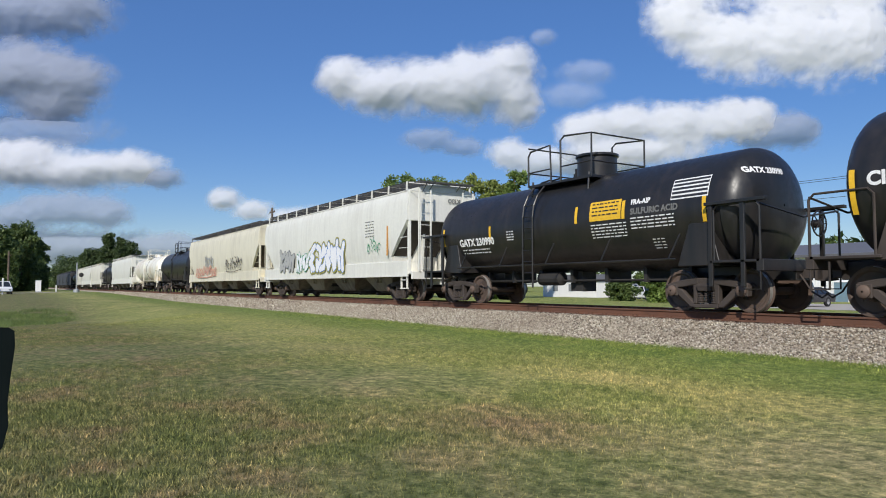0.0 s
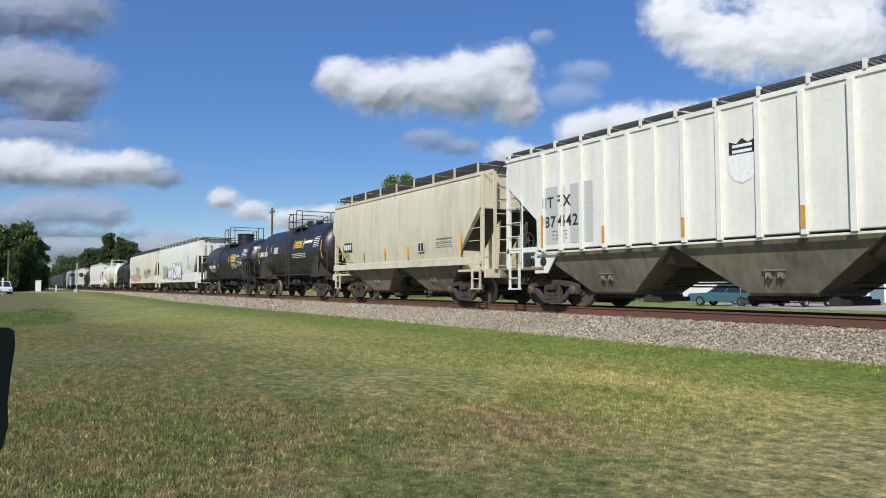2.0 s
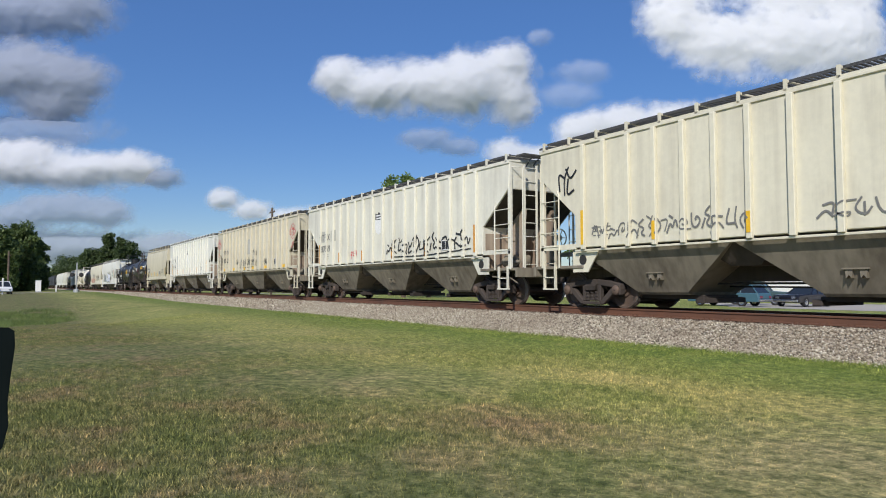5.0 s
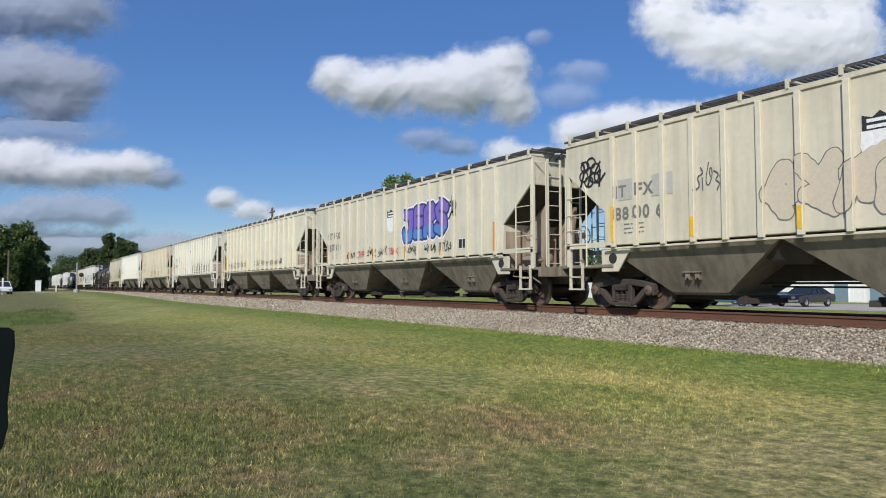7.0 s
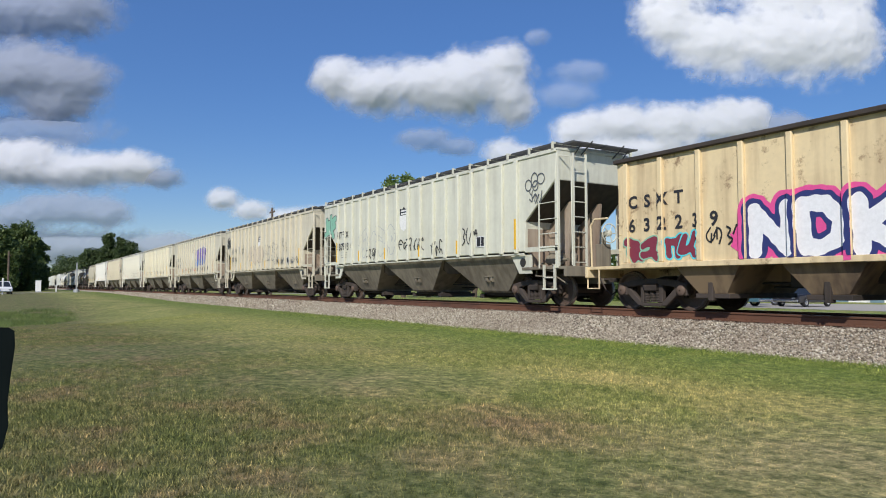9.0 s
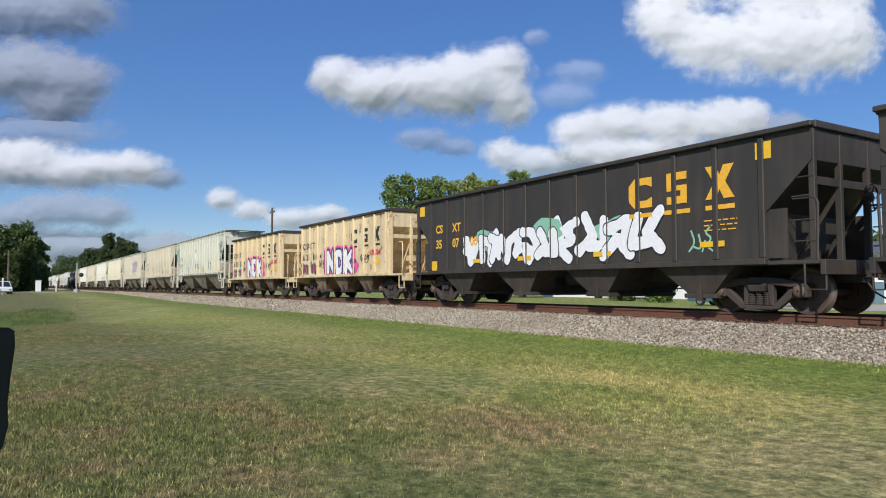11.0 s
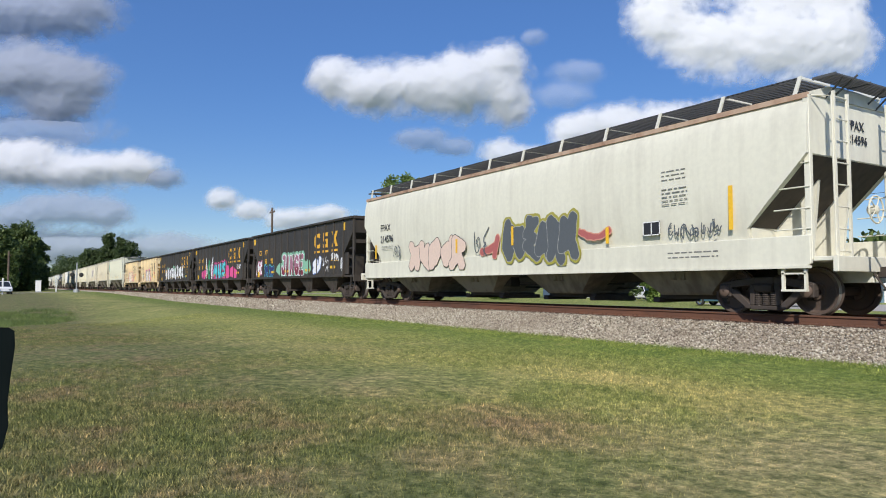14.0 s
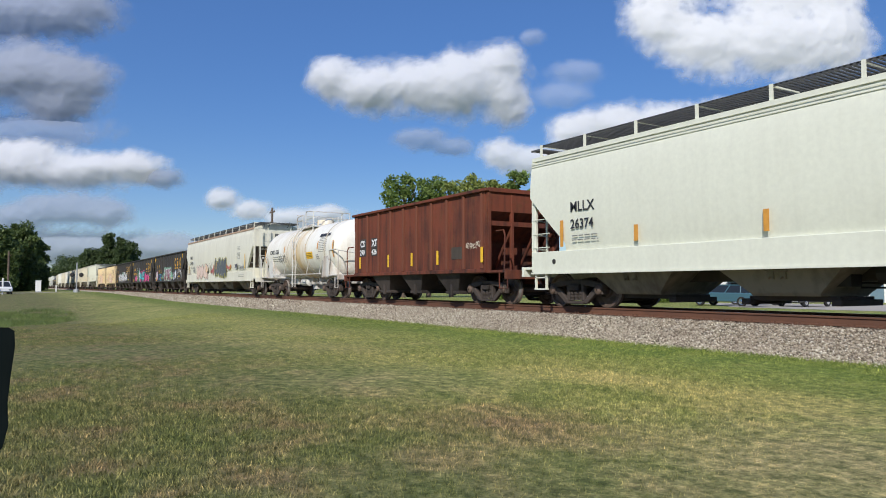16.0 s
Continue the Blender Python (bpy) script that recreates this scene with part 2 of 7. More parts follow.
def bearing_cap(bm):
    lathe(bm, [(-0.10, 0.11), (0.0, 0.125), (0.06, 0.12), (0.085, 0.09), (0.09, 0.02)], "y", 14)


def bolster(bm):
    loft(bm, [(0.45, 0.17, 1.12), (0.58, 0.20, 1.14), (0.70, 0.20, 0.95), (0.80, 0.20, 0.40)])
    box(bm, -0.85, -0.75, -0.85, 0.85, 0.28, 0.40)
    box(bm, 0.75, 0.85, -0.85, 0.85, 0.28, 0.40)


WHEELSETS = []


def wheelset_mesh():
    me = shared("wheelset", M_WHEEL, wheelset, True)
    if len(me.materials) == 1:
        me.materials.append(M_TREAD)
        for poly in me.polygons:
            c = poly.center
            if math.hypot(c.x, c.z) > 0.425 and abs(c.y) > 0.69:
                poly.material_index = 1
    return me


def add_truck(car, x):
    t = part("truck", shared("bolster", M_TRUCK, bolster, bevel=0.012), parent=car, at=(x, 0, 0))
    for s in (-1, 1):
        part("side_frame", shared("side_frame", M_TRUCK, side_frame, bevel=0.016), parent=t, at=(0, s * 1.0, 0))
        for u in (-0.17, 0.0, 0.17):
            part("spring", shared("spring", M_TRUCK, springs), parent=t, at=(u, s * 1.0, 0))
        for e in (-1, 1):
            part("bearing_cap", shared("bearing_cap", M_WHEEL, bearing_cap, True), parent=t, at=(e * 0.889, s * 1.06, 0.46), rz=0 if s > 0 else 180)
        w = part("wheelset", wheelset_mesh(), parent=t)
        w.matrix_parent_inverse = Matrix.Translation((s * 0.889, 0, 0.457))
        WHEELSETS.append(w)


def coupler(bm):
    box(bm, -0.75, 0.0, -0.09, 0.09, 0.72, 0.92)
    prism(bm, [(0.0, 0.68), (0.16, 0.66), (0.16, 0.98), (0.0, 0.96)], -0.16, 0.16)
    box(bm, 0.16, 0.30, -0.15, -0.04, 0.68, 0.97)
    box(bm, 0.16, 0.26, 0.06, 0.16, 0.70, 0.95)
    chain(bm, [(-0.25, -0.24, 0.80), (0.0, -0.26, 0.45), (0.18, -0.22, 0.33), (0.30, -0.20, 0.42)], 0.022)


def add_couplers(car, half):
    for s in (-1, 1):
        part("coupler", shared("coupler", M_TRUCK, coupler, bevel=0.012), parent=car, at=(s * (half - 0.16), 0, 0), rz=0 if s > 0 else 180)


def ladder_mesh(z0, z1, rungs, width=0.46, side=True):
    def build(bm):
        d = (lambda u, z: (u, 0, z)) if side else (lambda u, z: (0, u, z))
        for u in (-width / 2, width / 2):
            a, b = d(u, z0), d(u, z1)
            box(bm, a[0] - 0.025, a[0] + 0.025, a[1] - 0.025, a[1] + 0.025, z0, z1)
        for k in range(rungs):
            z = z0 + 0.1 + (z1 - z0 - 0.2) * k / max(1, rungs - 1)
            bar(bm, d(-width / 2, z), d(width / 2, z), 0.014)
    return build


def ladder(car, mat, x, y, z0, z1, rungs, side=True, width=0.46):
    part("ladder", shared(f"ladder_{z0}_{z1}_{rungs}_{side}_{width}", mat, ladder_mesh(z0, z1, rungs, width, side)), parent=car, at=(x, y, 0))


def brake_wheel(bm):
    for k in range(16):
        a, b = 2 * math.pi * k / 16, 2 * math.pi * (k + 1) / 16
        bar(bm, (0, 0.27 * math.cos(a), 0.27 * math.sin(a)), (0, 0.27 * math.cos(b), 0.27 * math.sin(b)), 0.018)
    for k in range(5):
        a = 2 * math.pi * k / 5
        bar(bm, (0, 0, 0), (0.02, 0.26 * math.cos(a), 0.26 * math.sin(a)), 0.013)
    lathe(bm, [(-0.14, 0.09), (0.02, 0.09), (0.04, 0.04)], "x", 10, caps=True)


def brake_gear(bm):
    """Pipes, rods and the air reservoir below the frame."""
    lathe(bm, [(-0.55, 0.05), (-0.5, 0.2), (0.5, 0.2), (0.55, 0.05)], "x", 14, (0.2, -0.45, 0.80), True)
    chain(bm, [(-3.6, -0.2, 0.62), (3.6, -0.2, 0.62)], 0.025)
    chain(bm, [(-3.6, 0.3, 0.55), (3.6, 0.3, 0.50)], 0.02)
    box(bm, -1.1, -0.75, -0.62, -0.25, 0.55, 0.95)


def strip(car, x, z0, z1, y, mat=None, w=0.10):
    bm = bmesh.new()
    box(bm, x - w / 2, x + w / 2, y - 0.003, y + 0.004, z0, z1)
    part("reflective_strip", bm, mat or M_YEL, car, "yellow reflective strip")


def mark(car, text, x, z, size, mat, y, fat=0.0, **kw):
    part("lettering", letters(text, size, mat, fat, **kw), parent=car, at=(x, y, z))


def small_print(car, x, z, y, mat, lines=3, w=0.7, h=0.06, seed=0):
    """Data lines too small to read: short plain bars."""
    rnd = random.Random(seed)
    bm = bmesh.new()
    for k in range(lines):
        u = x
        while u < x + w:
            n = rnd.uniform(0.06, 0.22)
            box(bm, u, min(u + n, x + w), y - 0.002, y + 0.002, z - k * h * 1.7 - h * 0.42, z - k * h * 1.7)
            u += n + 0.045
    part("data_lines", bm, mat, car, "small stencilled data lines")


def panel_plate(car, x, z, y, w=0.42, h=0.34):
    bm = bmesh.new()
    box(bm, x - w / 2, x + w / 2, y - 0.004, y + 0.003, z - h / 2, z + h / 2)
    plate = part("stencil_panel", bm, M_INK, car, "black stencil panel with white frame")
    bm = bmesh.new()
    t = 0.025
    for a, b, c, d in ((-w / 2, w / 2, h / 2 - t, h / 2), (-w / 2, w / 2, -h / 2, -h / 2 + t), (-w / 2, -w / 2 + t, -h / 2, h / 2),
                       (w / 2 - t, w / 2, -h / 2, h / 2), (-t / 2, t / 2, -h / 2, h / 2)):
        box(bm, x + a, x + b, y - 0.007, y - 0.004, z + c, z + d)
    part("frame_lines", bm, M_CHALK, plate)


def blob(bm, cx, cz, rx, rz, y, seed, n=22, rough=0.18):
    rnd = random.Random(seed)
    ph = [rnd.uniform(0, 6.28) for _ in range(4)]
    vs = []
    for i in range(n):
        a = 2 * math.pi * i / n
        k = 1 + rough * (math.sin(2 * a + ph[0]) * 0.5 + math.sin(3 * a + ph[1]) * 0.6 + math.sin(5 * a + ph[2]) * 0.4 + math.sin(9 * a + ph[3]) * 0.25)
        vs.append(bm.verts.new((cx + rx * k * math.cos(a), y, cz + rz * k * math.sin(a))))
    bm.faces.new(vs)


def cloud_paint(car, spots, mat, y, seed, label=""):
    bm = bmesh.new()
    for i, (cx, cz, rx, rz) in enumerate(spots):
        blob(bm, cx, cz, rx, rz, y - 0.0003 * i, seed * 31 + i)
    part("sprayed_patch", bm, mat, car, label)


def ribbon(bm, pts, r, y):
    """A flat sprayed line through (x, z) points, smoothed."""
    for _ in range(2):
        q = [pts[0]]
        for a, b in zip(pts, pts[1:]):
            q += [(a[0] * 0.75 + b[0] * 0.25, a[1] * 0.75 + b[1] * 0.25), (a[0] * 0.25 + b[0] * 0.75, a[1] * 0.25 + b[1] * 0.75)]
        pts = q + [pts[-1]]
    left, right = [], []
    for k, p in enumerate(pts):
        a, b = pts[max(0, k - 1)], pts[min(len(pts) - 1, k + 1)]
        d = Vector((b[0] - a[0], 0, b[1] - a[1]))
        if d.length < 1e-5:
            d = Vector((1, 0, 0))
        n = Vector((-d.z, 0, d.x)).normalized() * r
        left.append(bm.verts.new((p[0] - n.x, y, p[1] - n.z)))
        right.append(bm.verts.new((p[0] + n.x, y, p[1] + n.z)))
    for k in range(len(pts) - 1):
        bm.faces.new((left[k], left[k + 1], right[k + 1], right[k]))


# plain stroke forms for sprayed work, in a unit cell
WILD = ([[(0.5, 0.5), (0.65, 0.62), (0.45, 0.78), (0.2, 0.5), (0.45, 0.15), (0.85, 0.35), (0.8, 0.95)]], [[(0.1, 0.2), (0.35, 0.9), (0.5, 0.3), (0.6, 0.85), (0.9, 0.05)], [(0.05, 0.6), (0.55, 0.55)]],
        [[(0.15, 0.95), (0.5, 0.55), (0.9, 0.95)], [(0.3, 0.7), (0.2, 0.1), (0.8, 0.3)]], [[(0.1, 0.1), (0.6, 0.2), (0.85, 0.6), (0.4, 0.95), (0.25, 0.6), (0.9, 0.85)]],
        [[(0.05, 0.5), (0.45, 0.9), (0.9, 0.55), (0.55, 0.05)], [(0.45, 0.9), (0.4, 0.3)]], [[(0.2, 0.05), (0.3, 0.6), (0.05, 0.9)], [(0.3, 0.6), (0.9, 0.75), (0.7, 0.1)]],
        [[(0.9, 0.9), (0.4, 0.75), (0.75, 0.45), (0.2, 0.3), (0.6, 0.02)], [(0.1, 0.95), (0.25, 0.5)]])
GLYPH = {"J": [[(0.12, 0.3), (0.25, 0.06), (0.6, 0.05), (0.72, 0.3), (0.7, 0.95), (0.3, 0.95)]], "E": [[(0.85, 0.95), (0.2, 0.95), (0.2, 0.05), (0.85, 0.05)], [(0.2, 0.5), (0.7, 0.52)]],
         "R": [[(0.2, 0.03), (0.15, 0.9), (0.6, 0.97), (0.75, 0.68), (0.3, 0.48)], [(0.4, 0.48), (0.85, 0.05)]], "N": [[(0.15, 0.04), (0.2, 0.95), (0.8, 0.06), (0.85, 0.96)]],
         "A": [[(0.12, 0.04), (0.5, 0.96), (0.88, 0.04)], [(0.25, 0.35), (0.78, 0.38)]],
         "S": [[(0.85, 0.85), (0.5, 0.98), (0.2, 0.82), (0.3, 0.58), (0.72, 0.45), (0.8, 0.2), (0.5, 0.03), (0.12, 0.14)]],
         "D": [[(0.2, 0.04), (0.2, 0.96), (0.6, 0.93), (0.85, 0.6), (0.75, 0.2), (0.5, 0.04), (0.2, 0.04)]], "K": [[(0.2, 0.03), (0.2, 0.97)], [(0.88, 0.97), (0.25, 0.48), (0.88, 0.03)]],
         "M": [[(0.06, 0.03), (0.2, 0.97), (0.5, 0.35), (0.8, 0.97), (0.94, 0.03)]], "I": [[(0.5, 0.03), (0.5, 0.95)]],
         "G": [[(0.85, 0.82), (0.5, 0.97), (0.2, 0.7), (0.2, 0.3), (0.5, 0.03), (0.85, 0.15), (0.85, 0.45), (0.55, 0.45)]]}


def wild_form(rnd):
    """One of the stroke forms, turned over or mirrored at will."""
    fx, fz, swap = rnd.random() < 0.5, rnd.random() < 0.5, rnd.random() < 0.4
    out = []
    for line in rnd.choice(WILD):
        line = [(b, a) if swap else (a, b) for a, b in line]
        out.append([(1 - a if fx else a, 1 - b if fz else b) for a, b in line])
    return out


def scrawl(car, x, z, w, h, mat, y, seed, strokes=7, r=0.018):
    """Hand-sprayed strokes that cannot be read: looping, leaning forms in a row."""
    rnd = random.Random(seed)
    bm = bmesh.new()
    n = max(2, min(strokes + 1, round(w / (h * 0.45))))
    q = 0
    for k in range(n):
        u, s = x + w * k / n, w / n * rnd.uniform(1.0, 1.35)
        hh, dz, lean = h * rnd.uniform(0.7, 1.05), h * rnd.uniform(-0.08, 0.12), rnd.uniform(0.0, 0.3)
        for line in wild_form(rnd):
            pts = [(u + s * (a + rnd.uniform(-0.07, 0.07)) + lean * b * hh * 0.6, z + dz + hh * (b + rnd.uniform(-0.06, 0.06))) for a, b in line]
            ribbon(bm, pts, r * rnd.uniform(0.8, 1.2), y - 0.0002 * q)
            q += 1
    if w > 1.0 and rnd.random() < 0.7:
        ribbon(bm, [(x + w * 0.1, z - h * 0.05), (x + w * 0.5, z - h * 0.12), (x + w * 1.02, z + h * 0.06)], r * 0.7, y - 0.0002 * q)
    part("spray_scrawl", bm, mat, car, "sprayed scrawl")


def sheet(field, x0, z0, st, y):
    """Flat mesh of the region where a field over a grid is below nought, its rim cut through the cells."""
    nz, nx = field.shape
    verts, faces, index = [], [], {}

    def vert(px, pz):
        key = (round(px, 5), round(pz, 5))
        if key not in index:
            index[key] = len(verts)
            verts.append((px, y, pz))
        return index[key]
    inside = field < 0
    full = inside[:-1, :-1] & inside[1:, :-1] & inside[:-1, 1:] & inside[1:, 1:]
    some = (inside[:-1, :-1] | inside[1:, :-1] | inside[:-1, 1:] | inside[1:, 1:]) & ~full
    for j in range(nz - 1):
        i = 0
        while i < nx - 1:
            if full[j, i]:
                e = i
                while e < nx - 1 and full[j, e]:
                    e += 1
                faces.append([vert(x0 + st * a, z0 + st * b) for a, b in ((i, j), (e, j), (e, j + 1), (i, j + 1))])
                i = e
                continue
            if some[j, i]:
                ring = ((i, j), (i + 1, j), (i + 1, j + 1), (i, j + 1))
                face = []
                for (a, b), (c, d) in zip(ring, ring[1:] + ring[:1]):
                    fa, fb = field[b, a], field[d, c]
                    if fa < 0:
                        face.append(vert(x0 + st * a, z0 + st * b))
                    if (fa < 0) != (fb < 0):
                        t = min(0.97, max(0.03, fa / (fa - fb)))
                        face.append(vert(x0 + st * (a + (c - a) * t), z0 + st * (b + (d - b) * t)))
                if len(face) > 2:
                    faces.append(face)
            i += 1
    me = bpy.data.meshes.new("sprayed_sheet")
    me.from_pydata(verts, [], faces)
    return me


def sprayed(car, forms, y, fill, edge, r, rim=0.04, outer=None, halo=0.07, fill2=None, cut=0.0, floor_z=1.1):
    """Thick strokes laid over one another, each with a contour, on a common outer glow. forms: lists of lines of (x, z)."""
    every = [p for lines in forms for line in lines for p in line]
    pad = r + rim + halo + 0.06
    st = 0.022
    x0, z0 = min(p[0] for p in every) - pad, max(floor_z, min(p[1] for p in every) - pad)
    gx = np.arange(x0, max(p[0] for p in every) + pad, st)
    gz = np.arange(z0, max(p[1] for p in every) + pad, st)
    xx, zz = np.meshgrid(gx, gz)
    wob = 0.012 * np.sin(xx * 9 + zz * 5) + 0.008 * np.sin(xx * 23 - zz * 17)
    fields = []
    for lines in forms:
        d = np.full(xx.shape, 9.0)
        for line in lines:
            for (ax, az), (bx, bz) in zip(line, line[1:]):
                ll = max(1e-6, (bx - ax) ** 2 + (bz - az) ** 2)
                t = np.clip(((xx - ax) * (bx - ax) + (zz - az) * (bz - az)) / ll, 0, 1)
                d = np.minimum(d, np.hypot(xx - ax - t * (bx - ax), zz - az - t * (bz - az)))
        fields.append(d + wob)
    layers = []
    if outer:
        layers.append(("sprayed_glow", np.minimum.reduce(fields) - r - rim - halo, outer))
    for f in fields:
        layers.append(("sprayed_contour", f - r - rim, edge))
        layers.append(("sprayed_form", f - r, fill))
        if fill2:
            layers.append(("sprayed_shade", np.maximum(f - r, zz - cut - 0.06 * np.sin(xx * 3)), fill2))
    for k, (name, f, mat) in enumerate(layers):
        if (f < 0).any():
            me = sheet(f, x0, z0, st, y - 0.0008 - 0.0007 * k)
            if len(me.polygons):
                me.materials.append(mat)
                part(name, me, parent=car)


def piece(car, text, x, z, w, h, y, fill, edge, r=0.11, seed=1, lean=0.1, rise=0.0, **kw):
    """Fat sprayed letters in a row."""
    rnd = random.Random(seed)
    n, forms = len(text), []
    for k, c in enumerate(text):
        cw = w / n * 1.04
        dz = rnd.uniform(-0.05, 0.05) * h + rise * k
        forms.append([[(x + w * k / n + cw * (a + rnd.uniform(-0.03, 0.03)) + lean * b * h, z + dz + h * b) for a, b in line] for line in GLYPH[c]])
    sprayed(car, forms, y, fill, edge, r, **kw)


def loops(car, rings, mat, y, r=0.016):
    """Sprayed rings (x, z, half width, half height)."""
    bm = bmesh.new()
    for k, (cx, cz, rx, rz) in enumerate(rings):
        ribbon(bm, [(cx + rx * math.cos(2 * math.pi * q / 12 + 0.5), cz + rz * math.sin(2 * math.pi * q / 12 + 0.5)) for q in range(13)], r, y - 0.0003 * k)
    part("spray_loop", bm, mat, car, "sprayed loops")


def throwup(car, x, z, w, h, n, fill, edge, y, seed, outer=None, fat=1.0, rim=0.032):
    """Interlocking sprayed forms with a dark contour, too wild to read."""
    rnd = random.Random(seed)
    forms, r = [], fat * min(0.15, 0.20 * min(w / n, h))
    for k in range(n):
        cw, lean, hh = w / n * 1.12, rnd.uniform(-0.05, 0.2), h * rnd.uniform(0.72, 0.86)
        forms.append([[(x + w * k / n + cw * (a + rnd.uniform(-0.05, 0.05)) + lean * b * h, z + 0.1 * h + hh * (b + rnd.uniform(-0.04, 0.04))) for a, b in line] for line in wild_form(rnd)])
    sprayed(car, forms, y, fill, edge, r, rim, outer)


def hug(car, xs, half, proud):
    """Carry sprayed paint and lettering over the posts as well as the panels."""
    cuts = sorted([x - half for x in xs] + [x + half for x in xs])
    for ob in car.children:
        if not ob.name.startswith(("spray", "lettering")):
            continue
        o = ob.matrix_basis.translation
        if abs(ob.matrix_basis.to_euler().z) > 0.01:
            continue
        bm = bmesh.new()
        bm.from_mesh(ob.data)
        span = [v.co.x + o.x for v in bm.verts]
        for c in cuts:
            if min(span) < c < max(span):
                bmesh.ops.bisect_plane(bm, geom=bm.verts[:] + bm.edges[:] + bm.faces[:], plane_co=(c - o.x, 0, 0), plane_no=(1, 0, 0))
        verts, faces = [], []
        for f in bm.faces:
            c = f.calc_center_median().x + o.x
            lift = -proud if any(abs(c - x) < half for x in xs) else 0.0
            faces.append(list(range(len(verts), len(verts) + len(f.verts))))
            verts += [(v.co.x, v.co.y + lift, v.co.z) for v in f.verts]
        bm.free()
        me = bpy.data.meshes.new(ob.data.name)
        me.from_pydata(verts, [], faces)
        me.materials.append(ob.data.materials[0])
        ob.data = me


def post_places(n, half):
    return [-half + 2 * half * k / (n - 1) for k in range(n)]


# ---- wagons ----
# posts along the side of a ribbed hopper, closer together towards its ends
POSTS = [side * q for side in (-1, 1) for q in (0.9, 1.8, 2.6, 3.4, 4.2, 5.0, 5.8, 6.52)] + [0.0]


def run_boards(car, half, y0, y1, z, mat, step, eave, post_mat, lean=0.0):
    def grating(bm):
        for s in (-1, 1):
            lo, hi = sorted((s * y0, s * y1))
            box(bm, -half, half, lo, lo + 0.035, z - 0.05, z)
            box(bm, -half, half, hi - 0.035, hi, z - 0.05, z)
            n = int(half * 2 / 0.11)
            for k in range(n):
                x = -half + 2 * half * (k + 0.5) / n
                box(bm, x - 0.028, x + 0.028, lo, hi, z - 0.035, z - 0.008)
    part("running_board", shared(f"run_{half}_{y0}_{z}", mat, grating), parent=car, label="dark steel grating running boards")
    n = int(2 * half / step)
    for s in (-1, 1):
        def bracket(bm, s=s):
            prism(bm, [(-0.035, eave[1]), (0.035, eave[1]), (0.035 + lean, z), (-0.035 + lean, z)], s * eave[0] - 0.02, s * eave[0] + 0.02)
            box(bm, -0.02 + lean, 0.02 + lean, min(s * y0, s * eave[0]), max(s * y0, s * eave[0]), z - 0.05, z - 0.005)
        me = shared(f"bracket_{eave}_{z}_{s}_{lean}_{y0}", post_mat, bracket)
        for k in range(n + 1):
            part("board_bracket", me, parent=car, at=(-half + 0.06 + (2 * half - 0.12) * k / n, 0, 0))


def end_platform(car, mat, s, x_body, half, sill_z, full=True):
    """Platform, corner posts, handrails and ladders at one end."""
    bm = bmesh.new()
    x0, x1 = sorted((s * (x_body - 0.2), s * (half - 0.42)))
    box(bm, x0, x1, -1.45, 1.45, sill_z - 0.08, sill_z)
    box(bm, s * (half - 0.42) - 0.05, s * (half - 0.42) + 0.05, -1.5, 1.5, sill_z - 0.28, sill_z)
    box(bm, x0, x1, -0.22, 0.22, 0.62, sill_z - 0.08)
    part("end_platform", bm, mat, car, bevel=0.01)


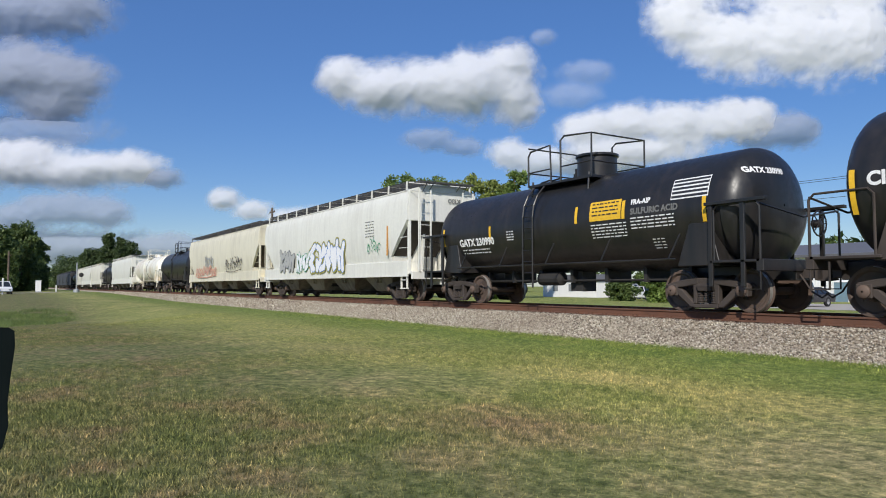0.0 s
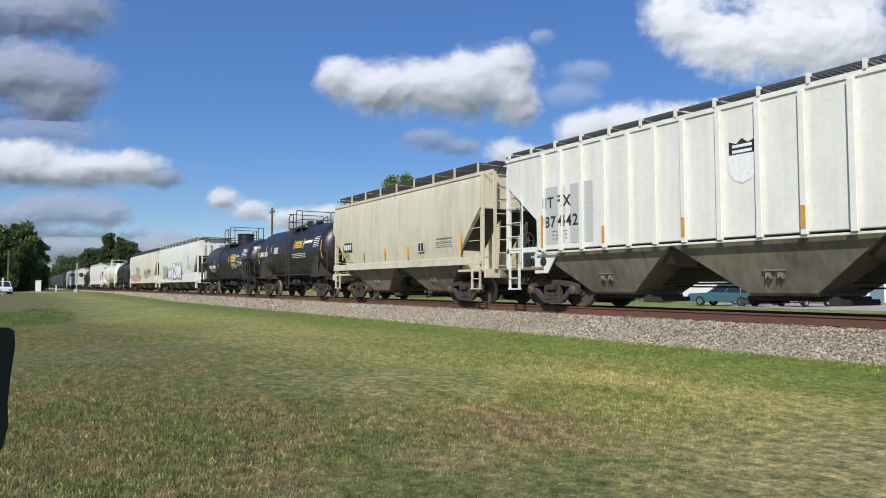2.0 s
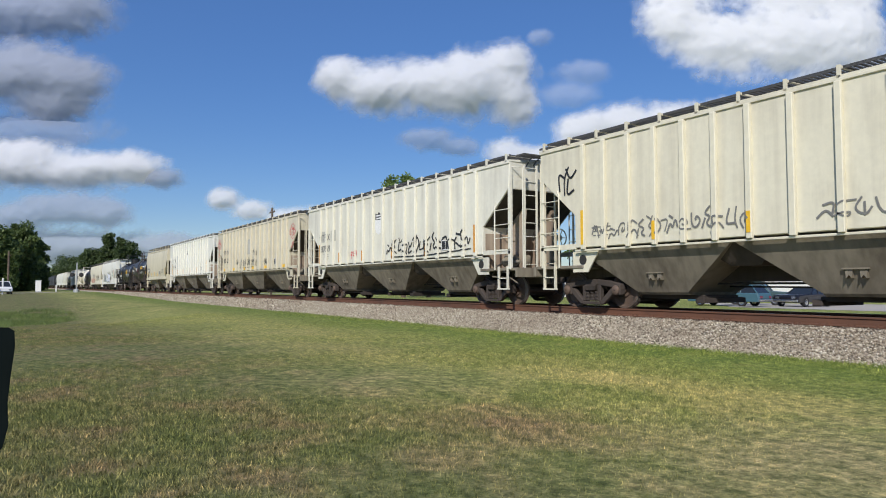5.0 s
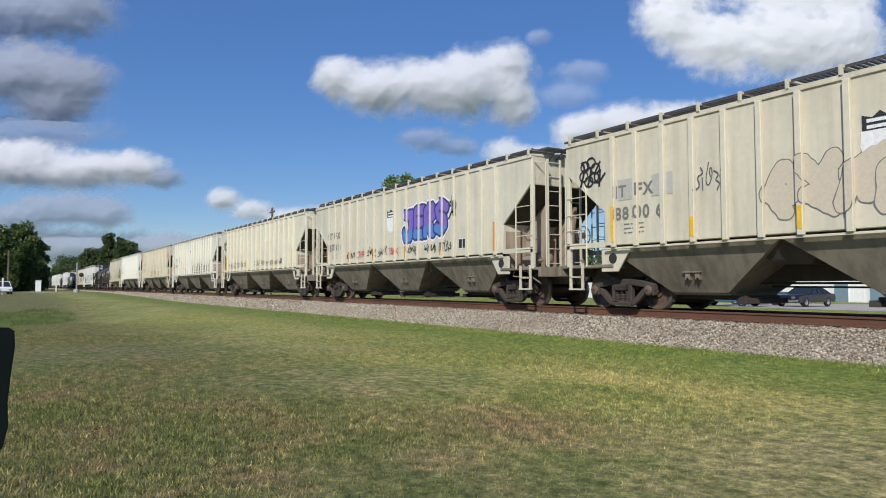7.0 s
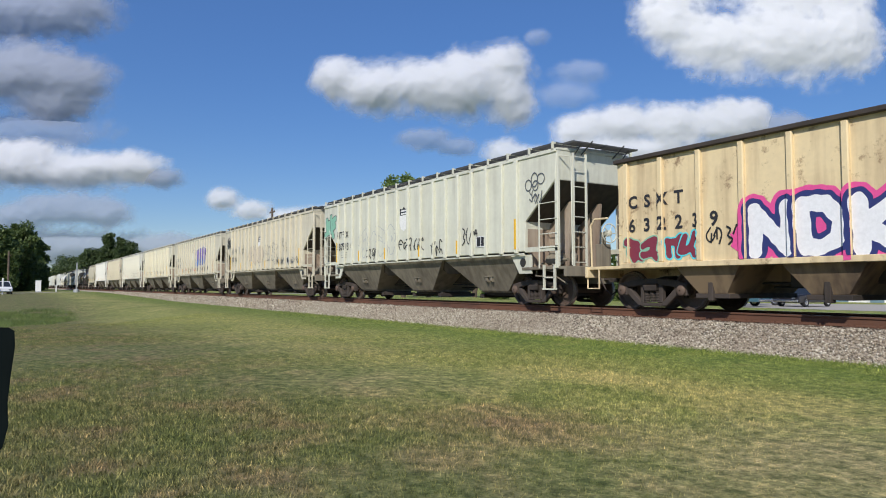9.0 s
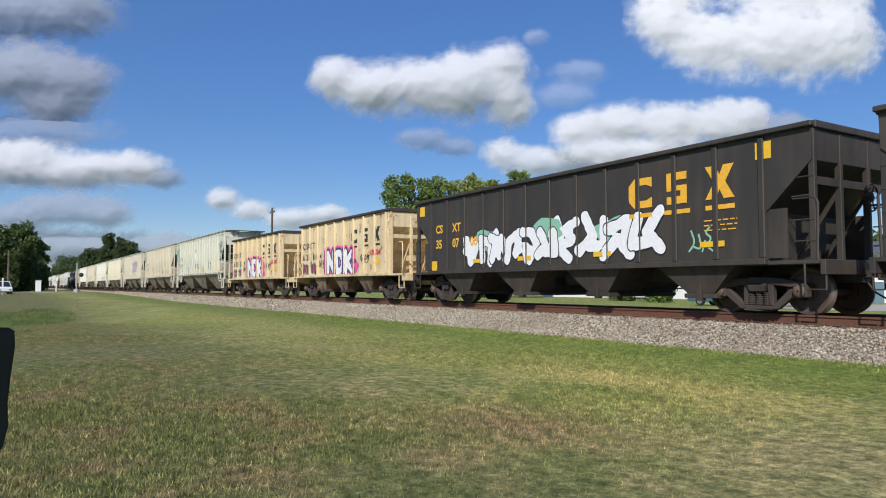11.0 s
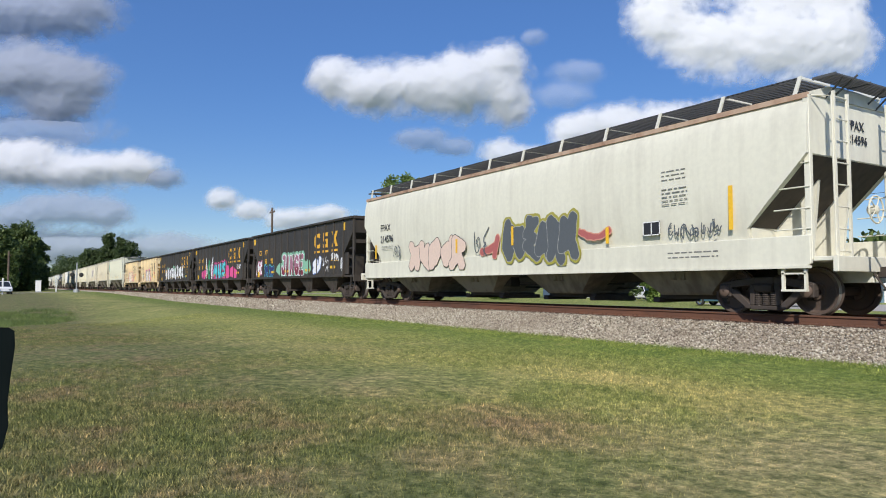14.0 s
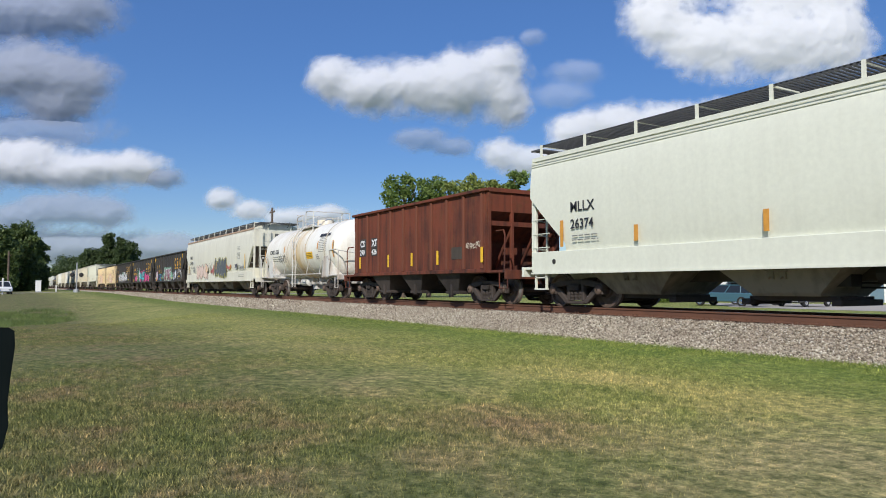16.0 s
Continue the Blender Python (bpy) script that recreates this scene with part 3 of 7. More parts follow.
def covered_hopper(spec, ribbed):
    """Covered hopper wagon; ribbed: outside posts, otherwise smooth bowed sides with deep sills."""
    L, a, truck, body, under = spec["len"] / 2, spec["a"], spec["truck"], spec["paint"], spec.get("under", M_UNDER)
    car = thing("covered_hopper_wagon", spec["label"], "rail wagon", (spec["x"], 0, RAIL), "wagons of the train")
    sl = spec.get("slope", 1.4)
    if ribbed:
        rows = [(1.55, a - sl, 1.50), (2.40, a - sl + 0.03, 1.50), (3.46, a - 0.06, 1.50), (4.25, a, 1.50), (4.28, a - 0.02, 1.47)]
        yside, eave = -1.50, (1.50, 4.26)
    else:
        lo = spec.get("lo", 1.42)
        rows = [(lo, a - sl, 1.44), (1.70, a - sl, 1.50), (2.2, a - sl * 0.62, 1.555), (2.6, a - sl * 0.31, 1.575), (3.02, a, 1.58), (3.4, a, 1.57), (3.75, a, 1.54),
                (3.98, a, 1.49), (4.12, a - 0.01, 1.42)]
        yside, eave = -1.50, (1.42, 4.12)
    bm = bmesh.new()
    loft(bm, rows)
    part("body", bm, body, car, smooth=not ribbed, bevel=0.015 if ribbed else 0)
    bm = bmesh.new()
    loft(bm, [(eave[1] + 0.004, a + 0.02, eave[0] + 0.02), (eave[1] + 0.05, a + 0.02, eave[0] + 0.02), (4.36, a, 0.8), (4.42, a - 0.05, 0.3)])
    part("roof", bm, spec.get("roof", body), car)
    for k in range(5):
        hatch = shared("roof_hatch", spec.get("roof", body), lambda bm: loft(bm, [(4.34, 1.2, 0.32), (4.50, 1.2, 0.30), (4.53, 1.1, 0.25)]))
        part("roof_hatch", hatch, parent=car, at=(-a * 0.8 + a * 1.6 * k / 4, 0, 0))
    run_boards(car, a - 0.1 if ribbed else a - 0.25, 0.45, 1.40, spec.get("top", 4.50), M_GRATE, spec.get("step", 0.97), eave, spec.get("post", body), 0.0 if ribbed else spec.get("lean", 0.0))
    # side sills and posts
    if ribbed:
        for s in (-1, 1):
            bm = bmesh.new()
            box(bm, -a + sl, a - sl, s * 1.515 - 0.025, s * 1.515 + 0.025, 1.45, 1.50)
            part("side_sill", bm, body, car, bevel=0.008)
            bm = bmesh.new()
            box(bm, -a, a, s * 1.515 - 0.022, s * 1.515 + 0.022, 4.20, 4.26)
            part("top_chord", bm, body, car, bevel=0.008)

            def rib(bm):
                prism(bm, [(-0.065, 1.50), (0.065, 1.50), (0.065, 4.20), (-0.065, 4.20)], -0.045, 0.045)
            me = shared("side_post", body, rib, bevel=0.012)
            for x in POSTS:
                part("side_post", me, parent=car, at=(x, s * 1.545, 0))
    else:
        for s in (-1, 1):
            bm = bmesh.new()
            z0 = spec.get("sill0", 0.95)
            prism(bm, [(-a, z0 + 0.05), (-a + 0.1, z0), (a - 0.1, z0), (a, z0 + 0.05), (a, 1.50), (-a, 1.50)], s * 1.50 - 0.04, s * 1.50 + 0.04)
            part("side_sill", bm, body, car, "deep pale side sill", bevel=0.012)
            bm = bmesh.new()
            box(bm, -a, a, s * 1.53 - 0.03, s * 1.53 + 0.03, z0 - 0.03, z0 + 0.02)
            part("sill_flange", bm, body, car)
            if spec.get("lip"):
                bm = bmesh.new()
                box(bm, -a, a, s * (eave[0] + 0.05) - 0.03, s * (eave[0] + 0.05) + 0.03, 4.06, 4.16)
                part("eave_angle", bm, spec["lip"], car, "rust-stained eave angle")
    # overlay on each slope sheet, its end shade painted in along with grime
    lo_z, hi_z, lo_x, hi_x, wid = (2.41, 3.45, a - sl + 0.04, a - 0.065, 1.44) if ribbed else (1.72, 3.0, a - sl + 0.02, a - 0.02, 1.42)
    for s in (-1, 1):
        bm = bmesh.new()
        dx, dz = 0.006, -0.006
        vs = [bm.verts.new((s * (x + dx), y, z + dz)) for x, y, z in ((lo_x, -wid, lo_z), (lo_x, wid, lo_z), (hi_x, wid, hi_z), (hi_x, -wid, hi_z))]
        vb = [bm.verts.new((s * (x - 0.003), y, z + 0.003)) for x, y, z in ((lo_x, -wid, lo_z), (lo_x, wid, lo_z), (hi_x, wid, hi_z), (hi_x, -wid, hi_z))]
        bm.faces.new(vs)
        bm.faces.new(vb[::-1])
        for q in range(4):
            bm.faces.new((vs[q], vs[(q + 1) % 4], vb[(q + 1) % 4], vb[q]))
        part("slope_sheet", bm, M_GRIMESHADE, car, "slope sheet overlay in dark brown for grime and shade")
    # hoppers below
    bays, zb = spec.get("bays", 3), (1.47 if ribbed else 1.40)
    span = 2 * (a - sl) / bays
    for k in range(bays):
        cx = -(a - sl) + span * (k + 0.5)
        bm = bmesh.new()
        loft(bm, [(0.36, 0.72, 0.84), (0.42, 0.74, 0.90), (zb, span / 2 - 0.03, 1.42)], cx=cx)
        bay = part("hopper_bay", bm, under, car, "dusty brown hopper chute")
        bm = bmesh.new()
        box(bm, cx - 0.95, cx + 0.95, -0.62, 0.62, 0.26, 0.36)
        box(bm, cx - 1.05, cx - 0.85, -0.75, 0.75, 0.18, 0.30)
        box(bm, cx + 0.85, cx + 1.05, -0.75, 0.75, 0.18, 0.30)
        part("outlet_gate", bm, M_TRUCK, bay, bevel=0.01)
        bm = bmesh.new()
        box(bm, cx - 0.24, cx + 0.24, -1.17, -1.02, 0.86, 0.89)
        for u in (-0.13, 0.13):
            prism(bm, [(cx + u - 0.07, 0.87), (cx + u + 0.07, 0.87), (cx + u + 0.05, 0.70), (cx + u, 0.76), (cx + u - 0.05, 0.70)], -1.14, -1.0)
        part("vibrator_bracket", bm, M_UNDER, bay)
        if k:
            # fills the gap between chutes; its deep shade is in the dark colour
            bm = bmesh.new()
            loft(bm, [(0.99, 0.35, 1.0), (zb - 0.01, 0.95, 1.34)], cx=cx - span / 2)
            part("bay_saddle", bm, M_GRIMESHADE, car, "sheet between two hopper chutes, coloured dark for deep shade")
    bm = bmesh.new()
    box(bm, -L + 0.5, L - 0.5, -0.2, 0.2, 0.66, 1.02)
    # sill darkened by colour to stand for the shade under the body
    part("centre_sill", bm, M_GRIMESHADE, car)
    part("brake_rigging", shared("brake_gear", M_DARK, brake_gear), parent=car)
    # ends
    for s in (-1, 1):
        end_platform(car, under if ribbed else body, s, a - sl, L, 1.10)
        bm = bmesh.new()
        x = s * (a - sl + 0.02)
        box(bm, min(x, x + s * 0.02), max(x, x + s * 0.02), -1.40, 1.40, 1.12, 2.2)
        for y in (-0.55, 0.55):
            prism(bm, [(x, 1.10), (x + s * 0.75, 1.10), (x + s * 0.95, 2.95), (x + s * 0.82, 2.95), (x, 2.3)], y - 0.04, y + 0.04)
        part("end_bulkhead", bm, spec.get("end", M_ENDDUST if ribbed else body), car)
        for y in (-1, 1):
            bm = bmesh.new()
            box(bm, s * (a - 0.05) - 0.06, s * (a - 0.05) + 0.06, y * 1.44 - 0.05, y * 1.44 + 0.05, 1.05, rows[-1][0])
            part("corner_post", bm, body, car, bevel=0.01)
            bm = bmesh.new()
            if ribbed:
                chain(bm, [(s * (a - 0.75), y * 1.5, 1.05), (s * (a - 0.75), y * 1.5, 3.0), (s * (a - 0.68), y * 1.5, 3.12)], 0.022)
                box(bm, min(s * (a - sl), s * a), max(s * (a - sl), s * a), y * 1.46 - 0.03, y * 1.46 + 0.03, 1.52, 1.66)
            for z in (1.62, 2.0, 2.4, 2.85):
                rung = shared("grab_rung", body, lambda b: bar(b, (-0.36, 0, 0), (0.36, 0, 0), 0.014))
                part("grab_rung", rung, parent=car, at=(s * (a - 0.36), y * 1.5, z))
            chain(bm, [(s * (a + 0.02), y * 1.42, 4.1), (s * (a + 0.30), y * 1.25, 4.05), (s * (a + 0.32), y * 1.25, 1.12)], 0.018)
            part("grab_railing", bm, body, car)
            bm = bmesh.new()
            for u in (-0.22, 0.22):
                box(bm, s * (a - 0.35) + u - 0.025, s * (a - 0.35) + u + 0.025, y * 1.48 - 0.03, y * 1.48 + 0.03, 0.48, 1.15)
            box(bm, s * (a - 0.35) - 0.24, s * (a - 0.35) + 0.24, y * 1.48 - 0.06, y * 1.48 + 0.06, 0.46, 0.50)
            box(bm, s * (a - 0.35) - 0.24, s * (a - 0.35) + 0.24, y * 1.48 - 0.03, y * 1.48 + 0.03, 0.78, 0.81)
            part("stirrup_step", bm, body, car)
        ladder(car, body, s * (a + 0.30), -0.95, 1.1, 4.15, 8, False)
        ladder(car, body, s * (a + 0.30), 0.95, 1.1, 4.15, 8, False)
        bm = bmesh.new()
        x0, x1 = sorted((s * (a - 0.06), s * (a + 0.38)))
        for y in (-1.2, 0.0, 1.2):
            box(bm, x0, x1, y - 0.02, y + 0.02, 4.43, 4.48)
        for q in range(8):
            u = x0 + (x1 - x0) * (q + 0.5) / 8
            box(bm, u - 0.012, u + 0.012, -1.2, 1.2, 4.44, 4.475)
        for y in (-0.9, 0.9):
            bar(bm, (s * a, y, 4.12), (s * (a + 0.36), y, 4.44), 0.018)
        chain(bm, [(s * a, -0.6, 4.2), (s * (a + 0.45), -0.6, 4.5)], 0.02)
        chain(bm, [(s * a, 0.6, 4.2), (s * (a + 0.45), 0.6, 4.5)], 0.02)
        part("end_walkway", bm, M_GRATE, car)
        if ribbed:
            for y in (-1, 1):
                bm = bmesh.new()
                prism(bm, [(s * (a - sl - 0.75), 1.46), (s * (a - sl + 0.2), 1.46), (s * (a - sl + 0.2), 0.92), (s * (a - sl - 0.35), 0.92)], y * 1.40 - 0.02, y * 1.40 + 0.02)
                plate = part("gusset_plate", bm, body, car)
                bm = bmesh.new()
                lathe(bm, [(-0.03, 0.13), (0.03, 0.13)], "y", 16, (s * (a - sl - 0.18), y * 1.40, 1.24), True)
                part("gusset_hole", bm, M_DARK, plate)
    if ribbed:
        def reservoir(bm):
            lathe(bm, [(-0.45, 0.04), (-0.40, 0.19), (0.40, 0.19), (0.45, 0.04)], "y", 16, (0, -0.55, 1.36), True)
        part("air_reservoir", shared("air_reservoir", M_UNDER, reservoir, True), parent=car, at=(a - sl + 0.55, 0, 0))

        def cylinder(bm):
            lathe(bm, [(-0.3, 0.05), (-0.26, 0.15), (0.22, 0.15), (0.24, 0.05), (0.5, 0.04)], "x", 14, (0, -0.95, 1.30), True)
            chain(bm, [(-0.3, -0.95, 1.3), (-0.45, -1.2, 1.15), (-0.45, -1.3, 0.85), (0.5, -1.32, 0.80), (0.75, -1.2, 0.62)], 0.022)
            chain(bm, [(0.1, -1.1, 1.2), (0.1, -1.36, 1.0), (0.5, -1.38, 0.95)], 0.02)
        part("brake_cylinder", shared("brake_cylinder", M_UNDER, cylinder), parent=car, at=(a - sl + 0.7, 0, 0))
        part("brake_cylinder", shared("brake_cylinder", M_UNDER, cylinder), parent=car, at=(-a + sl - 0.7, 0, 0), rz=180)

        def housing(bm):
            box(bm, -0.14, 0.10, -0.18, 0.18, 1.12, 1.75)
            box(bm, -0.05, 0.05, -0.05, 0.05, 1.75, 2.1)
            chain(bm, [(0.0, 0.12, 1.2), (0.05, 0.2, 0.75), (-0.3, 0.2, 0.6)], 0.025)
        part("brake_housing", shared("brake_housing", M_UNDER, housing, bevel=0.015), parent=car, at=(L - 0.85, 0.35, 0))
    bw = part("brake_wheel", shared("brake_wheel", body, brake_wheel), parent=car, at=(L - 0.62, 0.35, 2.05))
    add_couplers(car, L)
    for s in (-1, 1):
        add_truck(car, s * truck)
    return car, yside


def open_hopper(spec):
    """Open-topped hopper wagon with outside posts."""
    L, a, truck, body = spec["len"] / 2, spec["a"], spec["truck"], spec["paint"]
    car = thing("open_hopper_wagon", spec["label"], "rail wagon", (spec["x"], 0, RAIL), "wagons of the train")
    inset = spec.get("inset", 0.0)
    top = 3.58
    bm = bmesh.new()
    loft(bm, [(1.02, a - inset, 1.46), (2.0, a - inset, 1.46), (2.0 + 0.001, a - inset, 1.46), (2.9, a - 0.02, 1.46), (top, a, 1.46), (top, a - 0.08, 1.38), (2.9, a - 0.1, 1.38), (1.3, a - 1.9, 1.3)])
    part("body", bm, body, car)
    if spec.get("wing"):
        for s in (-1, 1):
            for e in (-1, 1):
                bm = bmesh.new()
                prism(bm, [(e * (a - inset - 0.02), 1.02), (e * (a - 0.12), 1.02), (e * (a - 0.02), top - 0.02), (e * (a - inset - 0.02), top - 0.02)], s * 1.44 - 0.018, s * 1.44 + 0.018)
                part("side_wing", bm, body, car)
                bm = bmesh.new()
                box(bm, e * (a - 0.16) - 0.05, e * (a - 0.16) + 0.05, s * 1.44 - 0.05, s * 1.44 + 0.05, 1.0, top - 0.05)
                part("corner_post", bm, body, car, bevel=0.012)
    bm = bmesh.new()
    for s in (-1, 1):
        box(bm, -a - 0.04, a + 0.04, s * 1.50 - 0.07, s * 1.50 + 0.07, top - 0.07, top + 0.03)
        box(bm, s * a - 0.06, s * a + 0.06, -1.43, 1.43, top - 0.09, top + 0.05)
    part("top_chord", bm, spec.get("rim", body), car, bevel=0.015)
    for s in (-1, 1):
        bm = bmesh.new()
        box(bm, -a + (0.1 if spec.get("wing") else inset), a - (0.1 if spec.get("wing") else inset), s * 1.49 - 0.05, s * 1.49 + 0.05, 0.98, 1.10)
        part("side_sill", bm, body, car, bevel=0.01)

        def rib(bm):
            prism(bm, [(-0.065, 1.10), (0.065, 1.10), (0.065, top - 0.09), (-0.065, top - 0.09)], -spec.get("proud", 0.06), spec.get("proud", 0.06))
        me = shared(f"side_post_{spec.get('proud', 0.06)}", spec.get("ribmat", body), rib, bevel=0.018)
        n = spec["ribs"]
        for k in range(n):
            half = a - (0.3 if spec.get("wing") else inset + 0.08)
            part("side_post", me, parent=car, at=(-half + 2 * half * k / (n - 1), s * 1.46, 0))
    bays = spec["bays"]
    span = 2 * (a - max(inset, 0.2) - 0.2) / bays
    for k in range(bays):
        cx = -(a - max(inset, 0.2) - 0.2) + span * (k + 0.5)
        bm = bmesh.new()
        loft(bm, [(0.34, 0.33, 1.15), (0.42, 0.36, 1.20), (1.02, span * 0.33, 1.42)], cx=cx)
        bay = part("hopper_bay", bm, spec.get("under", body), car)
        bm = bmesh.new()
        box(bm, cx - 0.42, cx + 0.42, -1.22, 1.22, 0.30, 0.40)
        box(bm, cx - 0.06, cx + 0.06, -1.28, -1.1, 0.25, 0.72)
        part("hopper_door", bm, M_TRUCK, bay, bevel=0.01)
    bm = bmesh.new()
    box(bm, -L + 0.5, L - 0.5, -0.2, 0.2, 0.66, 1.0)
    part("centre_sill", bm, spec.get("under", body), car)
    part("brake_rigging", shared("brake_gear", M_DARK, brake_gear), parent=car)
    for s in (-1, 1):
        end_platform(car, body, s, a - inset - 0.3, L, 1.05)
        e = L - 0.5
        for y in (-1.38, -0.5, 0.5, 1.38):
            bm = bmesh.new()
            xx = s * min(e, a - 0.05)
            box(bm, xx - 0.06, xx + 0.06, y - 0.05, y + 0.05, 1.05, top - 0.09)
            part("end_post", bm, body, car, bevel=0.01)
        bm = bmesh.new()
        if inset:
            box(bm, s * (a - 0.05) - 0.03, s * (a - 0.05) + 0.03, -1.4, 1.4, 2.45, 2.60)
            for y in (-0.5, 0.5):
                chain(bm, [(s * (a - inset), y, 1.1), (s * (a - 0.05), y, 2.4)], 0.05)
            for y in (-1, 1):
                prism(bm, [(s * (a - inset), 1.1), (s * (a - inset + 0.4), 1.1), (s * (a - inset + 0.4), 2.05), (s * (a - inset), 2.05)], y * 1.40 - 0.02, y * 1.40 + 0.02)
        for y in (-1.43, 1.43):
            for z in (1.4, 1.8, 2.2, 2.6, 3.0, 3.35):
                bar(bm, (s * (min(e, a) - 0.42), y, z), (s * min(e, a), y, z), 0.014)
            chain(bm, [(s * (e - 0.05), y, 1.05), (s * (e - 0.02), y, 2.1), (s * (e - 0.12), y * 0.98, 2.25), (s * (e - 0.55), y * 0.95, 2.25)], 0.025)
            chain(bm, [(s * (e - 0.3), y, 1.0), (s * (e - 0.3), y, 0.5), (s * (e + 0.1), y, 0.5), (s * (e + 0.1), y, 1.0)], 0.022)
        part("end_ladder", bm, body, car)
    part("brake_wheel", shared("brake_wheel", body, brake_wheel), parent=car, at=(L - 0.5, 0.4, 2.3))
    add_couplers(car, L)
    for s in (-1, 1):
        add_truck(car, s * truck)
    return car, -1.466


def tank_wagon(spec):
    """Tank wagon: one long shell with domed heads, saddles, dome platform with rails, ladder."""
    L, a, truck, body, r, zc = spec["len"] / 2, spec["a"], spec["truck"], spec["paint"], spec["r"], spec["zc"]
    frame_mat = spec.get("frame", body)
    car = thing("tank_wagon", spec["label"], "rail wagon", (spec["x"], 0, RAIL), "wagons of the train")
    prof = [(-a, 0.02)]
    for k in range(1, 9):
        t = math.pi / 2 * k / 8
        prof.append((-a + 0.62 * (1 - math.cos(t)), r * math.sin(t) ** 0.75))
    prof += [(x, r) for x in np.linspace(-a + 0.8, a - 0.8, 8)] + [(-x, q) for x, q in prof[::-1]]
    bm = bmesh.new()
    lathe(bm, prof, "x", 48, (0, 0, zc))
    part("tank_shell", bm, body, car, smooth=True)
    for x in spec.get("bands", ()):
        bm = bmesh.new()
        lathe(bm, [(x - 0.05, r + 0.003), (x - 0.04, r + 0.016), (x + 0.04, r + 0.016), (x + 0.05, r + 0.003)], "x", 48, (0, 0, zc))
        part("shell_band", bm, spec.get("bandmat", frame_mat), car, smooth=True)
    for s in (-1, 1):
        bm = bmesh.new()
        prism(bm, [(s * truck - 0.55, 1.0), (s * truck + 0.55, 1.0), (s * truck + 0.32, zc - 0.35), (s * truck - 0.22, zc - 0.35)], -r * 0.98, r * 0.98)
        part("saddle", bm, frame_mat, car, bevel=0.012)
        bm = bmesh.new()
        box(bm, min(s * (truck - 1.6), s * (L - 0.45)), max(s * (truck - 1.6), s * (L - 0.45)), -0.3, 0.3, 0.68, 1.02)
        box(bm, s * (L - 0.5) - 0.08, s * (L - 0.5) + 0.08, -1.45, 1.45, 0.86, 1.10)
        box(bm, min(s * (truck + 0.4), s * (L - 0.5)), max(s * (truck + 0.4), s * (L - 0.5)), -1.45, -0.75, 1.04, 1.10)
        box(bm, min(s * (truck + 0.4), s * (L - 0.5)), max(s * (truck + 0.4), s * (L - 0.5)), 0.75, 1.45, 1.04, 1.10)
        part("stub_sill", bm, frame_mat, car, bevel=0.012)
        bm = bmesh.new()
        for y in (-1.42, 1.42):
            chain(bm, [(s * (truck + 0.5), y, 1.1), (s * (truck + 0.5), y, 2.15), (s * (truck + 0.6), y, 2.25), (s * (L - 0.6), y, 2.25), (s * (L - 0.5), y, 2.15), (s * (L - 0.5), y, 1.05)], 0.025)
            chain(bm, [(s * (L - 0.85), y, 1.0), (s * (L - 0.85), y, 0.5), (s * (L - 0.5), y, 0.5), (s * (L - 0.5), y, 1.0)], 0.022)
        chain(bm, [(s * (L - 0.5), -1.40, 2.2), (s * (L - 0.45), 0, 2.0), (s * (L - 0.5), 1.40, 2.2)], 0.022)
        part("end_handrail", bm, frame_mat, car)
    if spec.get("shield"):
        for s in (-1, 1):
            bm = bmesh.new()
            lathe(bm, [(s * (x + 0.05), q + 0.05) for x, q in prof[::-1][:9]], "x", 48, (0, 0, zc))
            bmesh.ops.bisect_plane(bm, geom=bm.verts[:] + bm.edges[:] + bm.faces[:], plane_co=(0, 0, zc - 0.06), plane_no=(0, 0, 1), clear_outer=True)
            part("head_shield", bm, frame_mat, car, "black shield over the lower half of the tank head", smooth=True)
            for y in (-1.42, 1.42):
                bm = bmesh.new()
                for x in (truck + 0.42, truck + 1.18):
                    box(bm, s * x - 0.05, s * x + 0.05, y - 0.03, y + 0.03, 0.55, 2.28)
                box(bm, min(s * (truck + 0.3), s * (L - 0.35)), max(s * (truck + 0.3), s * (L - 0.35)), y - 0.06, y + 0.06, 2.26, 2.33)
                part("end_guard", bm, frame_mat, car, bevel=0.008)
    # side handrail, pipes below
    for s in (-1, 1):
        bm = bmesh.new()
        chain(bm, [(-truck + 0.5, s * 1.42, 1.16), (truck - 0.5, s * 1.42, 1.16)], 0.025)
        for x in np.linspace(-truck + 0.7, truck - 0.7, 5):
            chain(bm, [(x, s * 1.42, 1.16), (x + 0.25, s * (r - 0.02), zc - 0.55)], 0.022)
        part("side_handrail", bm, frame_mat, car)
    bm = bmesh.new()
    for y in (-0.35, 0.05, 0.4):
        bar(bm, (-truck + 0.6, y, 0.72), (truck - 0.6, y, 0.72), 0.03)
    for x in np.linspace(-truck + 0.9, truck - 0.9, 7):
        box(bm, x - 0.05, x + 0.05, -0.45, 0.45, 0.66, zc - r + 0.1)
    lathe(bm, [(-0.5, 0.06), (-0.45, 0.2), (0.45, 0.2), (0.5, 0.06)], "x", 12, (-0.9, -0.4, 0.78), True)
    box(bm, -0.25, 0.25, -0.25, 0.25, 0.42, zc - r + 0.08)
    part("underframe_piping", bm, frame_mat if spec.get("light_pipes") else M_DARK, car)
    # dome, platform and rails
    px = spec.get("px", 0.3)
    top = zc + r
    pz = top - 0.14
    bm = bmesh.new()
